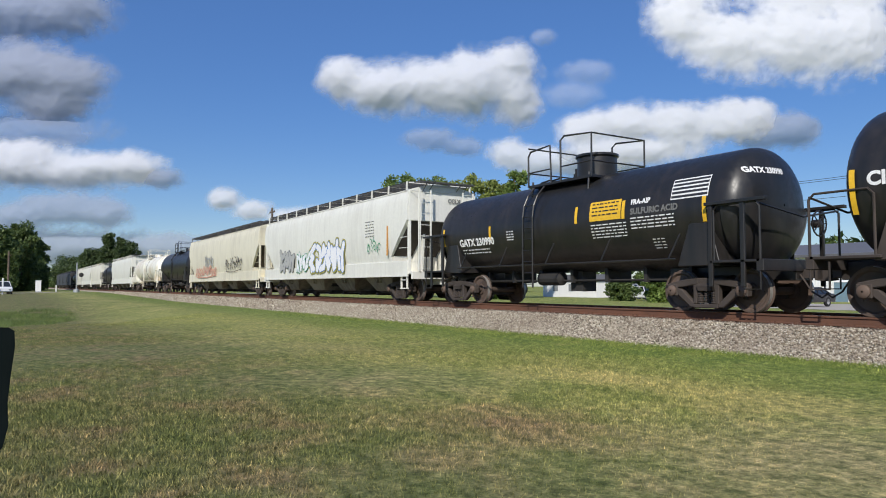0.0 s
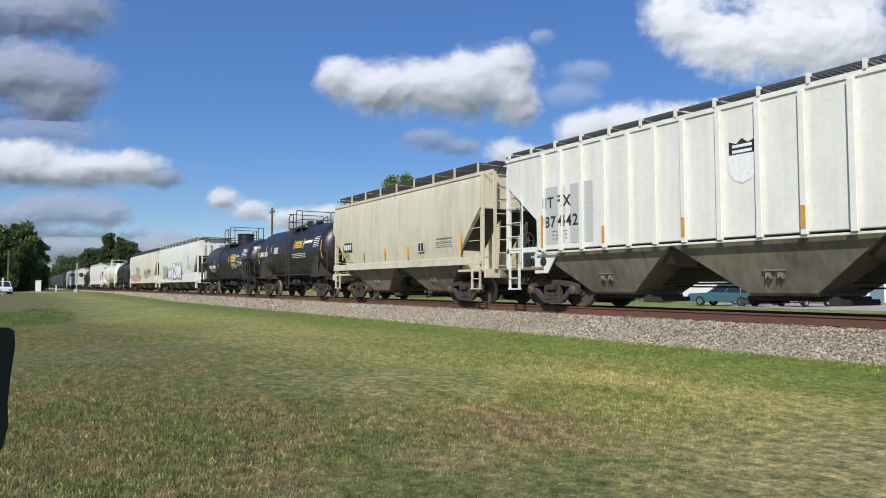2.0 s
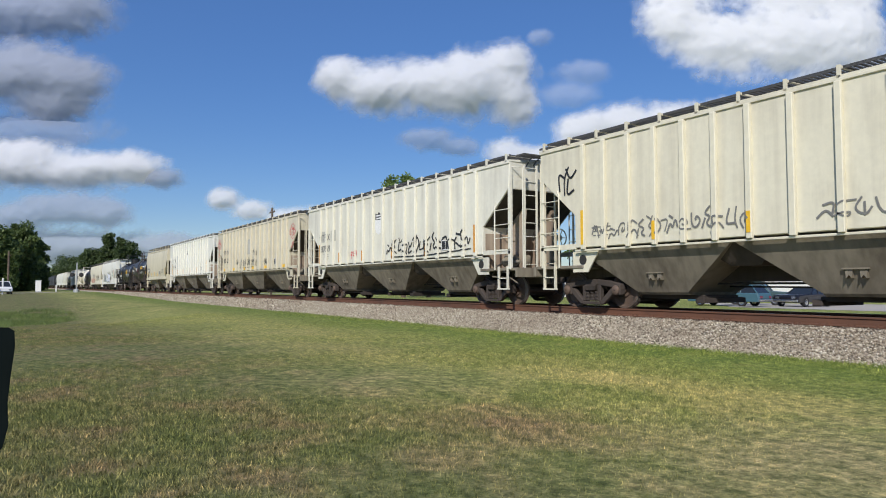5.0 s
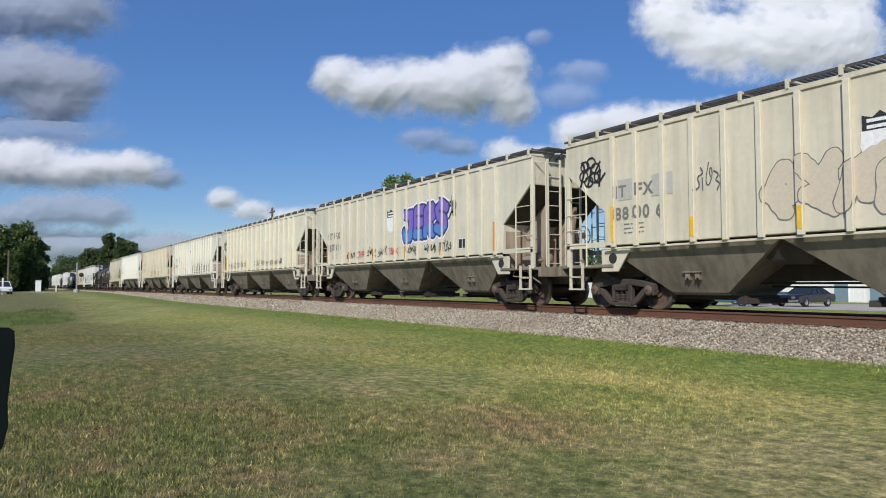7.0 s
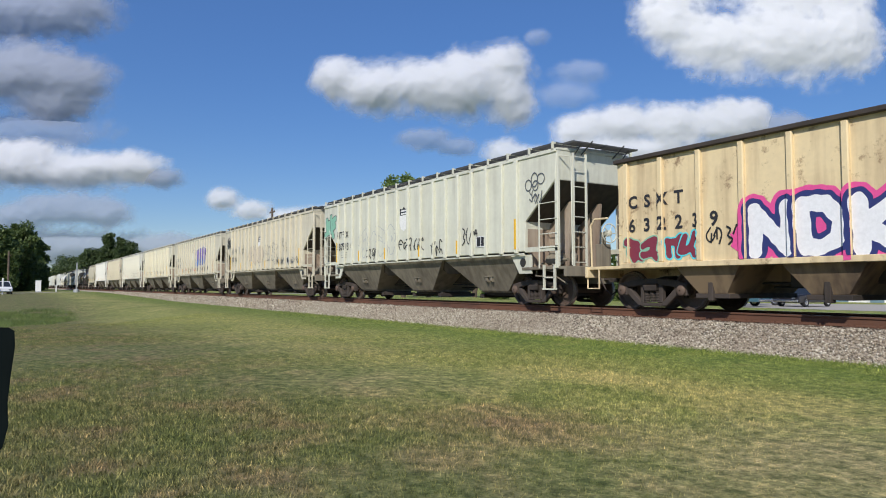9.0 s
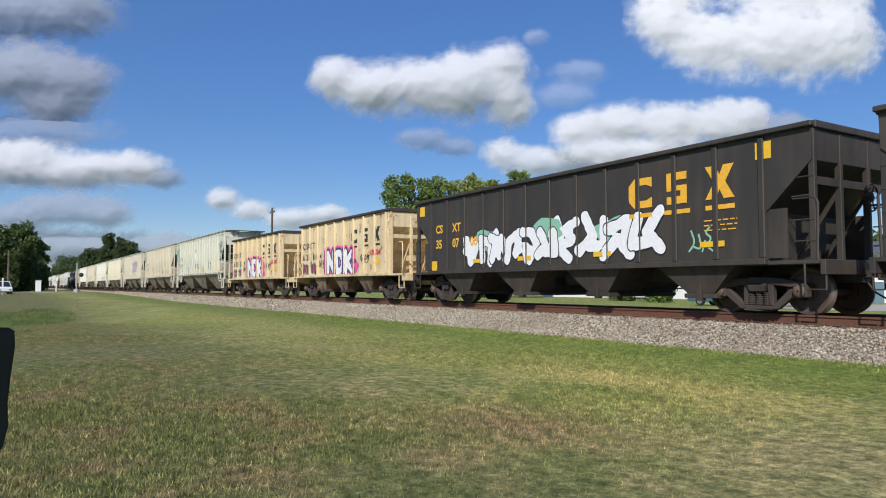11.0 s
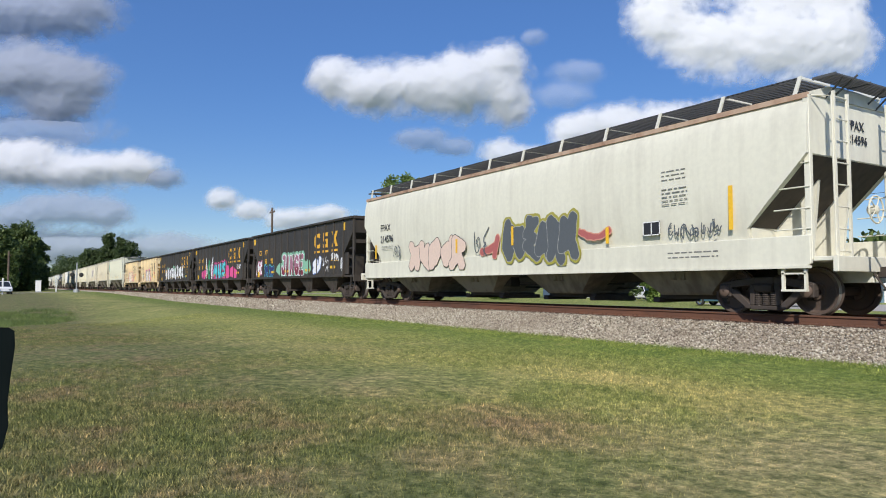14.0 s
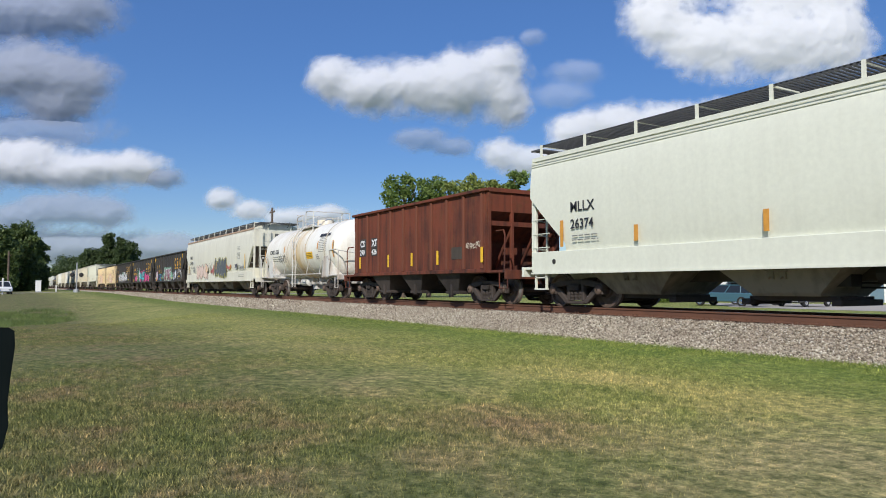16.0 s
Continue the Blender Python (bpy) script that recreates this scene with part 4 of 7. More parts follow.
    lathe(bm, [(top - 0.15, 0.55), (top + 0.52, 0.55), (top + 0.56, 0.60), (top + 0.62, 0.60), (top + 0.66, 0.1)] if spec.get("dome") else [(top - 0.15, 0.40), (top + 0.22, 0.40), (top + 0.26, 0.38), (top + 0.28, 0.1)], "z", 24, (px + 0.5, 0, 0), True)
    lathe(bm, [(top - 0.1, 0.16), (top + 0.22, 0.16), (top + 0.25, 0.05)], "z", 12, (px - 0.35, 0.1, 0), True)
    lathe(bm, [(top - 0.1, 0.10), (top + 0.30, 0.10), (top + 0.32, 0.04)], "z", 10, (px - 0.05, -0.2, 0), True)
    part("manway", bm, body, car, smooth=True)
    bm = bmesh.new()
    hx = spec.get("hx", 1.5)
    for s in (-1, 1):
        box(bm, px - hx, px + hx, min(s * 0.5, s * 1.0), max(s * 0.5, s * 1.0), pz - 0.02, pz + 0.05)
        for x in (px - hx + 0.15, px + hx - 0.15):
            chain(bm, [(x, s * 0.95, top), (x, s * 1.0, zc + r * 0.55)], 0.03)
    part("dome_platform", bm, frame_mat, car)
    bm = bmesh.new()
    h = spec.get("rail_h", 0.92)
    for s in (-1, 1):
        y = s * 1.0
        chain(bm, [(px - hx, y, pz), (px - hx, y, pz + h - 0.25), (px - hx + 0.1, y, pz + h - 0.12), (px - 0.35, y, pz + h - 0.06), (px - 0.3, y, pz)], 0.028)
        chain(bm, [(px + 0.1, y, pz), (px + 0.1, y, pz + h), (px + 0.25, y, pz + h + 0.1), (px + hx, y, pz + h), (px + hx, y, pz)], 0.028)
        chain(bm, [(px - hx, y, pz + 0.42), (px - 0.3, y, pz + 0.42)], 0.02)
        chain(bm, [(px + 0.1, y, pz + 0.42), (px + hx, y, pz + 0.42)], 0.02)
    for x in (px - hx, px + hx):
        for z in (h, 0.42):
            bar(bm, (x, -1.0, pz + z), (x, 1.0, pz + z), 0.022)
    part("platform_railing", bm, frame_mat, car)
    bm = bmesh.new()
    lx = spec.get("lx", -0.2)
    for u in (-0.22, 0.22):
        pts = [(lx + u, -1.43, 0.52), (lx + u, -1.43, zc + 0.25)]
        for k in range(1, 6):
            t = math.pi / 2 * k / 5 * 0.85
            pts.append((lx + u, -(r + 0.1) * math.cos(t), zc + 0.25 + (r - 0.1) * math.sin(t)))
        chain(bm, pts, 0.028)
    for k in range(9):
        z = 0.62 + 0.32 * k
        y = -1.43 if z < zc + 0.25 else -(r + 0.1) * math.cos(math.asin(min(1, (z - zc - 0.25) / (r - 0.1))))
        bar(bm, (lx - 0.22, y, z), (lx + 0.22, y, z), 0.016)
    part("side_ladder", bm, frame_mat, car)
    part("brake_wheel", shared("brake_wheel", frame_mat, brake_wheel), parent=car, at=(L - 0.55, 0.75, 1.9))
    add_couplers(car, L)
    for s in (-1, 1):
        add_truck(car, s * truck)
    return car, r, zc


def on_shell(r, zc, z):
    """How far from the centre line the shell stands at height z."""
    return -math.sqrt(max(0.01, r * r - (z - zc) ** 2)) - 0.004


def wrap(ob, r, zc, lift=0.006):
    """Lay a flat marking on the round shell."""
    me = ob.data.copy()
    ob.data = me
    o = ob.matrix_basis.translation.copy()
    for v in me.vertices:
        ang = (v.co.z + o.z - zc) / r
        depth = (o.y + v.co.y)
        v.co = Vector((v.co.x, -(r + lift) * math.cos(ang) - o.y * 0, zc + (r + lift) * math.sin(ang)))
        v.co.y += 0.0
    ob.matrix_basis = pose(o.x, 0, 0)
    return ob


def tank_mark(car, text, x, z, size, mat, r, zc, fat=0.012, **kw):
    return wrap(part("lettering", letters(text, size, mat, fat, **kw), parent=car, at=(x, 0, z)), r, zc)


def head_mark(car, text, y0, z0, size, mat, a, r, zc):
    """Lettering laid on the domed head at the tank's rear end."""
    ob = part("lettering", letters(text, size, mat, 0.008), parent=car)
    me = ob.data.copy()
    ob.data = me
    for v in me.vertices:
        y, z = y0 + v.co.x, z0 + v.co.z
        t = math.asin(min(0.999, math.hypot(y, z - zc) / r) ** (1 / 0.75))
        v.co = Vector((a - 0.62 * (1 - math.cos(t)) + 0.012, y, z))


def tank_plate(car, x, z, w, h, mat, r, zc, name="placard", label="", lift=0.006, n=8):
    bm = bmesh.new()
    vs = [[bm.verts.new((x - w / 2 + w * i, 0, z - h / 2 + h * j / n)) for i in (0, 1)] for j in range(n + 1)]
    for p, q in zip(vs, vs[1:]):
        bm.faces.new((p[0], p[1], q[1], q[0]))
    return wrap(part(name, bm, mat, car, label), r, zc, lift)


def tank_print(car, x, z, w, lines, mat, r, zc, h=0.06, seed=0, lift=0.008):
    rnd = random.Random(seed)
    bm = bmesh.new()
    for k in range(lines):
        u = x
        while u < x + w:
            n = rnd.uniform(0.06, 0.22)
            z1 = z - k * h * 1.6
            bm.faces.new([bm.verts.new(p) for p in ((u, 0, z1 - h * 0.55), (min(u + n, x + w), 0, z1 - h * 0.55), (min(u + n, x + w), 0, z1), (u, 0, z1))])
            u += n + 0.04
    wrap(part("data_lines", bm, mat, car), r, zc, lift)


# ---- ground ----
RAIL = 0.643
SPEED = 17.4


def ground_z(x, y):
    """Lawn level with the camera's feet, ballast hump hidden under the track, gently falling land behind it."""
    z = 0.0
    if y > 3:
        z = -0.15 * min(1, (y - 3) / 10) - 0.35 * min(1, max(0, (y - 25) / 37))
    if x < -18 and y < -4:
        d = math.exp(-((x + 38) / 11) ** 2) * min(1, max(0, (-y - 7.0) / 3.5))
        z -= 0.45 * d
    if x < -60:
        z += 0.25 * min(1, (-x - 60) / 50) * math.exp(-((y + 4) / 9) ** 2)
    return z


# worn patches of the lawn: centre, half sizes, colour
DRY = ((-6.6, -7.2, 1.6, 0.7, (0.42, 0.36, 0.16)), (-4.3, -7.2, 1.6, 1.2, (0.38, 0.33, 0.14)), (-4.9, -10.1, 1.2, 0.9, (0.24, 0.17, 0.105)), (-2.6, -9.0, 2.2, 1.6, (0.33, 0.28, 0.145)),
       (-12.5, -8.5, 2.5, 1.0, (0.30, 0.27, 0.12)), (-30, -8, 14, 3.5, (0.27, 0.28, 0.095)))


def grass_material(name, blades=False):
    m, nt, p, co = base(name, 0.9)
    if blades:
        geo = nt.nodes.new("ShaderNodeNewGeometry")
        co = geo.outputs["Position"]
    sep = nt.nodes.new("ShaderNodeSeparateXYZ")
    nt.links.new(co, sep.inputs[0])
    big = noise_tex(nt, co, 0.22, 5.0, (0.7, 1.5, 1))
    mid = noise_tex(nt, co, 1.3, 5.0)
    fine = noise_tex(nt, co, 28.0, 4.0)
    # strip of lush grass beside the stones, dry lawn nearer
    wob = nt.nodes.new("ShaderNodeMath")
    wob.operation = "MULTIPLY_ADD"
    nt.links.new(mid, wob.inputs[0])
    wob.inputs[1].default_value = 2.2
    nt.links.new(sep.outputs["Y"], wob.inputs[2])
    strip_f = ramp(nt, map_range(nt, wob.outputs[0], -5.6, -3.2), [(0.0, (0, 0, 0)), (0.5, (0.55, 0.55, 0.55)), (1.0, (1, 1, 1))])
    dry = ramp(nt, mix(nt, 0.5, big, mid), [(0.30, (0.165, 0.200, 0.062)), (0.44, (0.205, 0.225, 0.076)), (0.52, (0.260, 0.262, 0.098)), (0.60, (0.335, 0.310, 0.130)), (0.72, (0.27, 0.230, 0.110))])
    near = ramp(nt, mid, [(0.32, (0.125, 0.145, 0.052)), (0.50, (0.165, 0.168, 0.072)), (0.66, (0.205, 0.165, 0.090))])
    near_f = ramp(nt, map_range(nt, wob.outputs[0], -10.6, -7.4), [(0, (1, 1, 1)), (1, (0, 0, 0))])
    lawn = mix(nt, near_f, dry, near)
    for cx, cy, rx, ry, tone in DRY:
        mp = nt.nodes.new("ShaderNodeMapping")
        mp.inputs["Location"].default_value = (-cx / rx, -cy / ry, 0)
        mp.inputs["Scale"].default_value = (1 / rx, 1 / ry, 0)
        nt.links.new(co, mp.inputs["Vector"])
        ln = nt.nodes.new("ShaderNodeVectorMath")
        ln.operation = "LENGTH"
        nt.links.new(mp.outputs[0], ln.inputs[0])
        ad = nt.nodes.new("ShaderNodeMath")
        ad.operation = "MULTIPLY_ADD"
        nt.links.new(noise_tex(nt, co, 2.2, 5.0), ad.inputs[0])
        ad.inputs[1].default_value = 1.6
        nt.links.new(ln.outputs["Value"], ad.inputs[2])
        lawn = mix(nt, ramp(nt, map_range(nt, ad.outputs[0], 1.95, 0.9), [(0, (0, 0, 0)), (1, (0.8, 0.8, 0.8))]), lawn, tone)
    lush = ramp(nt, mid, [(0.35, (0.130, 0.182, 0.048)), (0.6, (0.185, 0.228, 0.064)), (0.75, (0.26, 0.255, 0.095))])
    col = mix(nt, strip_f, lawn, lush)
    far_f = ramp(nt, map_range(nt, sep.outputs["Y"], 2.0, 4.0), [(0, (0, 0, 0)), (1, (1, 1, 1))])
    col = mix(nt, far_f, col, ramp(nt, mid, [(0.4, (0.175, 0.228, 0.052)), (0.65, (0.350, 0.333, 0.123))]))
    clump = ramp(nt, noise_tex(nt, co, 7.5, 8.0, None, 0.72), [(0.38, (0.48, 0.54, 0.48)), (0.52, (1.06, 1.06, 1.03)), (0.65, (1.95, 1.75, 1.75))])
    col = mix(nt, 1.0, col, clump, "MULTIPLY")
    tint = ramp(nt, fine, [(0.25, (0.55, 0.55, 0.5)), (0.7, (1.25, 1.25, 1.2))])
    if blades:
        r = ramp(nt, geo.outputs["Random Per Island"], [(0.0, (0.42, 0.46, 0.36)), (0.6, (1.08, 1.08, 0.98)), (1.0, (2.15, 1.95, 1.75))])
        col = mix(nt, 1.0, col, r, "MULTIPLY")
    else:
        col = mix(nt, 1.0, col, tint, "MULTIPLY")
        bump(nt, p, fine, 0.6, 0.03)
    nt.links.new(col, p.inputs["Base Color"])
    p.inputs["Specular IOR Level"].default_value = 0.15
    return m


def map_range(nt, value, a, b):
    n = nt.nodes.new("ShaderNodeMapRange")
    n.inputs["From Min"].default_value, n.inputs["From Max"].default_value = a, b
    nt.links.new(value, n.inputs["Value"])
    return n.outputs[0]


M_GRASS = grass_material("lawn_soil_and_turf")
M_BLADE = grass_material("grass_blades", True)


def build_ground():
    xs = np.unique(np.concatenate([np.linspace(-4000, -300, 14), np.linspace(-300, -60, 40), np.linspace(-60, 20, 100), np.linspace(20, 300, 30), np.linspace(300, 3000, 8)]))
    ys = np.unique(np.concatenate([np.linspace(-3000, -80, 10), np.linspace(-80, -18, 25), np.linspace(-18, 4, 60), np.linspace(4, 90, 40), np.linspace(90, 4000, 14)]))
    verts = [(x, y, ground_z(x, y) + (0.03 * (noise.noise((x * 0.25, y * 0.25, 0)) if -90 < x < 20 and -20 < y < 4 else 0)) * (1 if y < -3.2 else 0)) for y in ys for x in xs]
    n = len(xs)
    faces = [(j * n + i, j * n + i + 1, (j + 1) * n + i + 1, (j + 1) * n + i) for j in range(len(ys) - 1) for i in range(n - 1)]
    me = bpy.data.meshes.new("ground")
    me.from_pydata(verts, [], faces)
    for poly in me.polygons:
        poly.use_smooth = True
    me.materials.append(M_GRASS)
    tagged(new("ground", me), "mown lawn, patchy green and dry straw coloured, running to the track", "ground", kind="structure")


def grass_field(name, count, area, seed, h0, h1, w, keep, label, mat=None):
    rng = np.random.default_rng(seed)
    n = count
    x = rng.uniform(area[0], area[1], n)
    y = rng.uniform(area[2], area[3], n)
    d = np.hypot(x - EYE[0], y - EYE[1])
    ok = (rng.uniform(0, 1, n) < keep(d, x, y)) & (d > 2.0)
    x, y = x[ok], y[ok]
    n = len(x)
    a = rng.uniform(0, 2 * np.pi, n)
    h = rng.uniform(h0, h1, n)
    tall = np.clip((y + 4.2) / 1.0, 0, 1)
    h = h * (1 + 1.2 * tall)
    lean = rng.normal(0, 0.5, (n, 2)) * h[:, None]
    z = np.array([ground_z(p, q) for p, q in zip(x, y)]) - 0.01
    ww = w * rng.uniform(0.6, 1.4, n)
    v = np.empty((n, 3, 3), dtype=np.float32)
    v[:, 0] = np.c_[x - ww * np.cos(a), y - ww * np.sin(a), z]
    v[:, 1] = np.c_[x + ww * np.cos(a), y + ww * np.sin(a), z]
    v[:, 2] = np.c_[x + lean[:, 0], y + lean[:, 1], z + h]
    me = bpy.data.meshes.new(name)
    me.vertices.add(3 * n)
    me.vertices.foreach_set("co", v.ravel())
    me.loops.add(3 * n)
    me.loops.foreach_set("vertex_index", np.arange(3 * n, dtype=np.int32))
    me.polygons.add(n)
    me.polygons.foreach_set("loop_start", np.arange(0, 3 * n, 3, dtype=np.int32))
    me.update(calc_edges=True)
    me.materials.append(mat or M_BLADE)
    tagged(new(name, me), label, "grass", kind="stuff")


def stones(name, count, area, seed, size, mat, height):
    rng = np.random.default_rng(seed)
    x = rng.uniform(area[0], area[1], count)
    y = rng.uniform(area[2], area[3], count)
    s = size * rng.uniform(0.55, 1.35, count)
    z = np.array([height(q) for q in y]) + rng.uniform(-0.3, 0.5, count) * s
    dirs = np.array([(1, 0, 0), (-1, 0, 0), (0, 1, 0), (0, -1, 0), (0, 0, 1), (0, 0, -1)], float)
    v = dirs[None] * rng.uniform(0.6, 1.2, (count, 6, 1)) + rng.normal(0, 0.16, (count, 6, 3))
    ang = rng.uniform(0, 6.28, count)
    c, sn = np.cos(ang), np.sin(ang)
    tilt = rng.uniform(-0.7, 0.7, count)
    ct, st = np.cos(tilt), np.sin(tilt)
    vx, vy, vz = v[..., 0], v[..., 1], v[..., 2] * 0.8
    vy, vz = vy * ct[:, None] - vz * st[:, None], vy * st[:, None] + vz * ct[:, None]
    vx, vy = vx * c[:, None] - vy * sn[:, None], vx * sn[:, None] + vy * c[:, None]
    co = np.stack([vx * s[:, None] + x[:, None], vy * s[:, None] + y[:, None], vz * s[:, None] + z[:, None]], -1).astype(np.float32)
    tri = np.array([(0, 2, 4), (2, 1, 4), (1, 3, 4), (3, 0, 4), (2, 0, 5), (1, 2, 5), (3, 1, 5), (0, 3, 5)])
    idx = (tri[None] + 6 * np.arange(count)[:, None, None]).astype(np.int32)
    me = bpy.data.meshes.new(name)
    me.vertices.add(6 * count)
    me.vertices.foreach_set("co", co.ravel())
    me.loops.add(idx.size)
    me.loops.foreach_set("vertex_index", idx.ravel())
    me.polygons.add(8 * count)
    me.polygons.foreach_set("loop_start", np.arange(0, idx.size, 3, dtype=np.int32))
    me.update(calc_edges=True)
    me.materials.append(mat)
    tagged(new(name, me), "grey crushed stone ballast along the railway track", "gravel", kind="stuff")


def ballast_material(name, island):
    m, nt, p, co = base(name, 0.9)
    if island:
        geo = nt.nodes.new("ShaderNodeNewGeometry")
        f = geo.outputs["Random Per Island"]
    else:
        f = noise_tex(nt, co, 16.0, 6.0, None, 0.8)
    col = ramp(nt, f, [(0.0, (0.09, 0.07, 0.05)), (0.3, (0.28, 0.235, 0.175)), (0.6, (0.43, 0.375, 0.285)), (0.85, (0.54, 0.485, 0.38)), (1.0, (0.74, 0.69, 0.57))])
    n = noise_tex(nt, co, 0.6, 4.0)
    col = mix(nt, ramp(nt, n, [(0.4, (0, 0, 0)), (0.7, (0.4, 0.4, 0.4))]), col, (0.26, 0.20, 0.15))
    nt.links.new(col, p.inputs["Base Color"])
    return m


M_STONE = ballast_material("crushed_stone", True)
M_STONEBED = ballast_material("crushed_stone_bed", False)


def bed_z(y):
    q = abs(y)
    return 0.43 if q < 1.55 else max(-0.02, 0.43 - (q - 1.55) * 0.36)


def build_track():
    bm = bmesh.new()
    prof = [(-2.9, -0.1), (-2.78, -0.02), (-1.55, 0.41), (1.55, 0.41), (3.1, -0.12), (3.2, -0.3)]
    xs = [-900, -300, -100, -50, -20, 0, 40, 200, 900]
    rows = [[bm.verts.new((x, y, z)) for y, z in prof] for x in xs]
    for a, b in zip(rows, rows[1:]):
        for i in range(len(prof) - 1):
            bm.faces.new((a[i], b[i], b[i + 1], a[i + 1]))
    bed = new("ballast_bed", finish(bm, "ballast_bed", M_STONEBED))
    tagged(bed, "raised bed of grey crushed stone under the track", "track bed", kind="structure")
    track = tagged(new("railway_track"), "rusty steel rails on timber sleepers", "railway track", kind="structure")
    for s in (-1, 1):
        y = s * 0.755
        bm = bmesh.new()
        z = RAIL
        pts = [(-0.075, z - 0.185), (0.075, z - 0.185), (0.075, z - 0.170), (0.012, z - 0.150), (0.012, z - 0.045), (0.036, z - 0.035), (0.036, z - 0.006), (0.026, z),
               (-0.026, z), (-0.036, z - 0.006), (-0.036, z - 0.035), (-0.012, z - 0.045), (-0.012, z - 0.150), (-0.075, z - 0.170)]
        rows = [[bm.verts.new((x, y + a, b)) for a, b in pts] for x in (-900, -200, -60, -20, 0, 60, 900)]
        for a, b in zip(rows, rows[1:]):
            for i in range(len(pts)):
                bm.faces.new((a[i], b[i], b[(i + 1) % len(pts)], a[(i + 1) % len(pts)]))
        part("rail", bm, M_RAILW, track, "rust-brown steel rail")
        bm = bmesh.new()
        box(bm, -900, 900, y - 0.024, y + 0.024, z - 0.001, z + 0.0015)
        part("rail_head", bm, M_RAILH, track, "worn dark rail head")
    m_tie = paint("old_timber", (0.10, 0.065, 0.045), (0.04, 0.03, 0.025), 0.6, 0.9, streak=False)

    def tie(bm):
        box(bm, -0.115, 0.115, -1.3, 1.3, RAIL - 0.36, RAIL - 0.188)
    tie_me = shared("sleeper", m_tie, tie, bevel=0.012)

    def plates(bm):
        for s in (-1, 1):
            box(bm, -0.10, 0.10, s * 0.755 - 0.17, s * 0.755 + 0.17, RAIL - 0.188, RAIL - 0.172)
            for a in (-0.06, 0.06):
                for b in (-0.10, 0.10):
                    box(bm, a - 0.012, a + 0.012, s * 0.755 + b - 0.014, s * 0.755 + b + 0.014, RAIL - 0.172, RAIL - 0.13)
    plate_me = shared("tie_plate", M_RAILW, plates)
    for k in range(120):
        x = 4 - 0.52 * k
        part("sleeper", tie_me, parent=track, at=(x, 0, 0))
        part("tie_plate", plate_me, parent=track, at=(x, 0, 0))
    bm = bmesh.new()
    for k in range(120, 420):
        x = 4 - 0.52 * k
        box(bm, x - 0.115, x + 0.115, -1.3, 1.3, RAIL - 0.36, RAIL - 0.188)
    tagged(part("far_sleepers", bm, m_tie, track), kind="stuff")
    stones("ballast_stones", 66000, (-32, 1, -2.98, -0.90), 3, 0.025, M_STONE, bed_z)
    stones("ballast_stones_far", 20000, (-110, -32, -2.95, -0.85), 4, 0.042, M_STONE, bed_z)
    stones("ballast_stones_between", 12000, (-40, 4, -0.66, 3.0), 5, 0.034, M_STONE, lambda q: bed_z(q) + 0.0)


# ---- trees ----
def leaf_material(name, dark, light):
    m, nt, p, co = base(name, 0.6)
    geo = nt.nodes.new("ShaderNodeNewGeometry")
    a = ramp(nt, geo.outputs["Random Per Island"], [(0, dark), (1, light)])
    b = noise_tex(nt, co, 0.5, 3.0)
    col = mix(nt, 1.0, a, ramp(nt, b, [(0.3, (0.6, 0.65, 0.6)), (0.7, (1.3, 1.25, 1.1))]), "MULTIPLY")
    nt.links.new(col, p.inputs["Base Color"])
    tr = nt.nodes.new("ShaderNodeBsdfTranslucent")
    nt.links.new(col, tr.inputs["Color"])
    mx = nt.nodes.new("ShaderNodeMixShader")
    mx.inputs[0].default_value = 0.3
    nt.links.new(p.outputs[0], mx.inputs[1])
    nt.links.new(tr.outputs[0], mx.inputs[2])
    nt.links.new(mx.outputs[0], nt.nodes["Material Output"].inputs["Surface"])
    return m


M_LEAF = leaf_material("broad_leaves", (0.09, 0.15, 0.03), (0.22, 0.30, 0.075))
M_LEAFY = leaf_material("yellow_green_leaves", (0.15, 0.20, 0.045), (0.34, 0.38, 0.11))
M_LEAFD = leaf_material("dark_leaves", (0.055, 0.095, 0.028), (0.15, 0.205, 0.06))
M_NEEDLE = leaf_material("pine_needles", (0.04, 0.07, 0.026), (0.10, 0.145, 0.05))
M_RANK = leaf_material("rank_grass", (0.10, 0.15, 0.045), (0.21, 0.27, 0.08))
M_BARK = paint("bark", (0.13, 0.095, 0.07), (0.05, 0.04, 0.03), 0.6, 0.95)


def leaves(clumps, per, leaf, seed, mat, name):
    rng = np.random.default_rng(seed)
    vs = []
    for cx, cy, cz, r in clumps:
        d = rng.normal(0, 1, (per, 3))
        d /= np.linalg.norm(d, axis=1)[:, None]
        p = np.array((cx, cy, cz)) + d * (r * rng.uniform(0.35, 1.05, (per, 1))) * np.array((1, 1, 0.75))
        u = rng.normal(0, 1, (per, 3))
        u /= np.linalg.norm(u, axis=1)[:, None]
        w = np.cross(u, rng.normal(0, 1, (per, 3)))
        w /= np.linalg.norm(w, axis=1)[:, None] + 1e-6
        s = leaf * rng.uniform(0.6, 1.4, (per, 1))
        vs.append(np.stack([p - u * s, p + w * s * 0.5, p + u * s, p - w * s * 0.5], 1))
    v = np.concatenate(vs).astype(np.float32)
    n = len(v)
    me = bpy.data.meshes.new(name)
    me.vertices.add(4 * n)
    me.vertices.foreach_set("co", v.ravel())
    me.loops.add(4 * n)
    me.loops.foreach_set("vertex_index", np.arange(4 * n, dtype=np.int32))
    me.polygons.add(n)
    me.polygons.foreach_set("loop_start", np.arange(0, 4 * n, 4, dtype=np.int32))
    me.update(calc_edges=True)
    me.materials.append(mat)
    return me


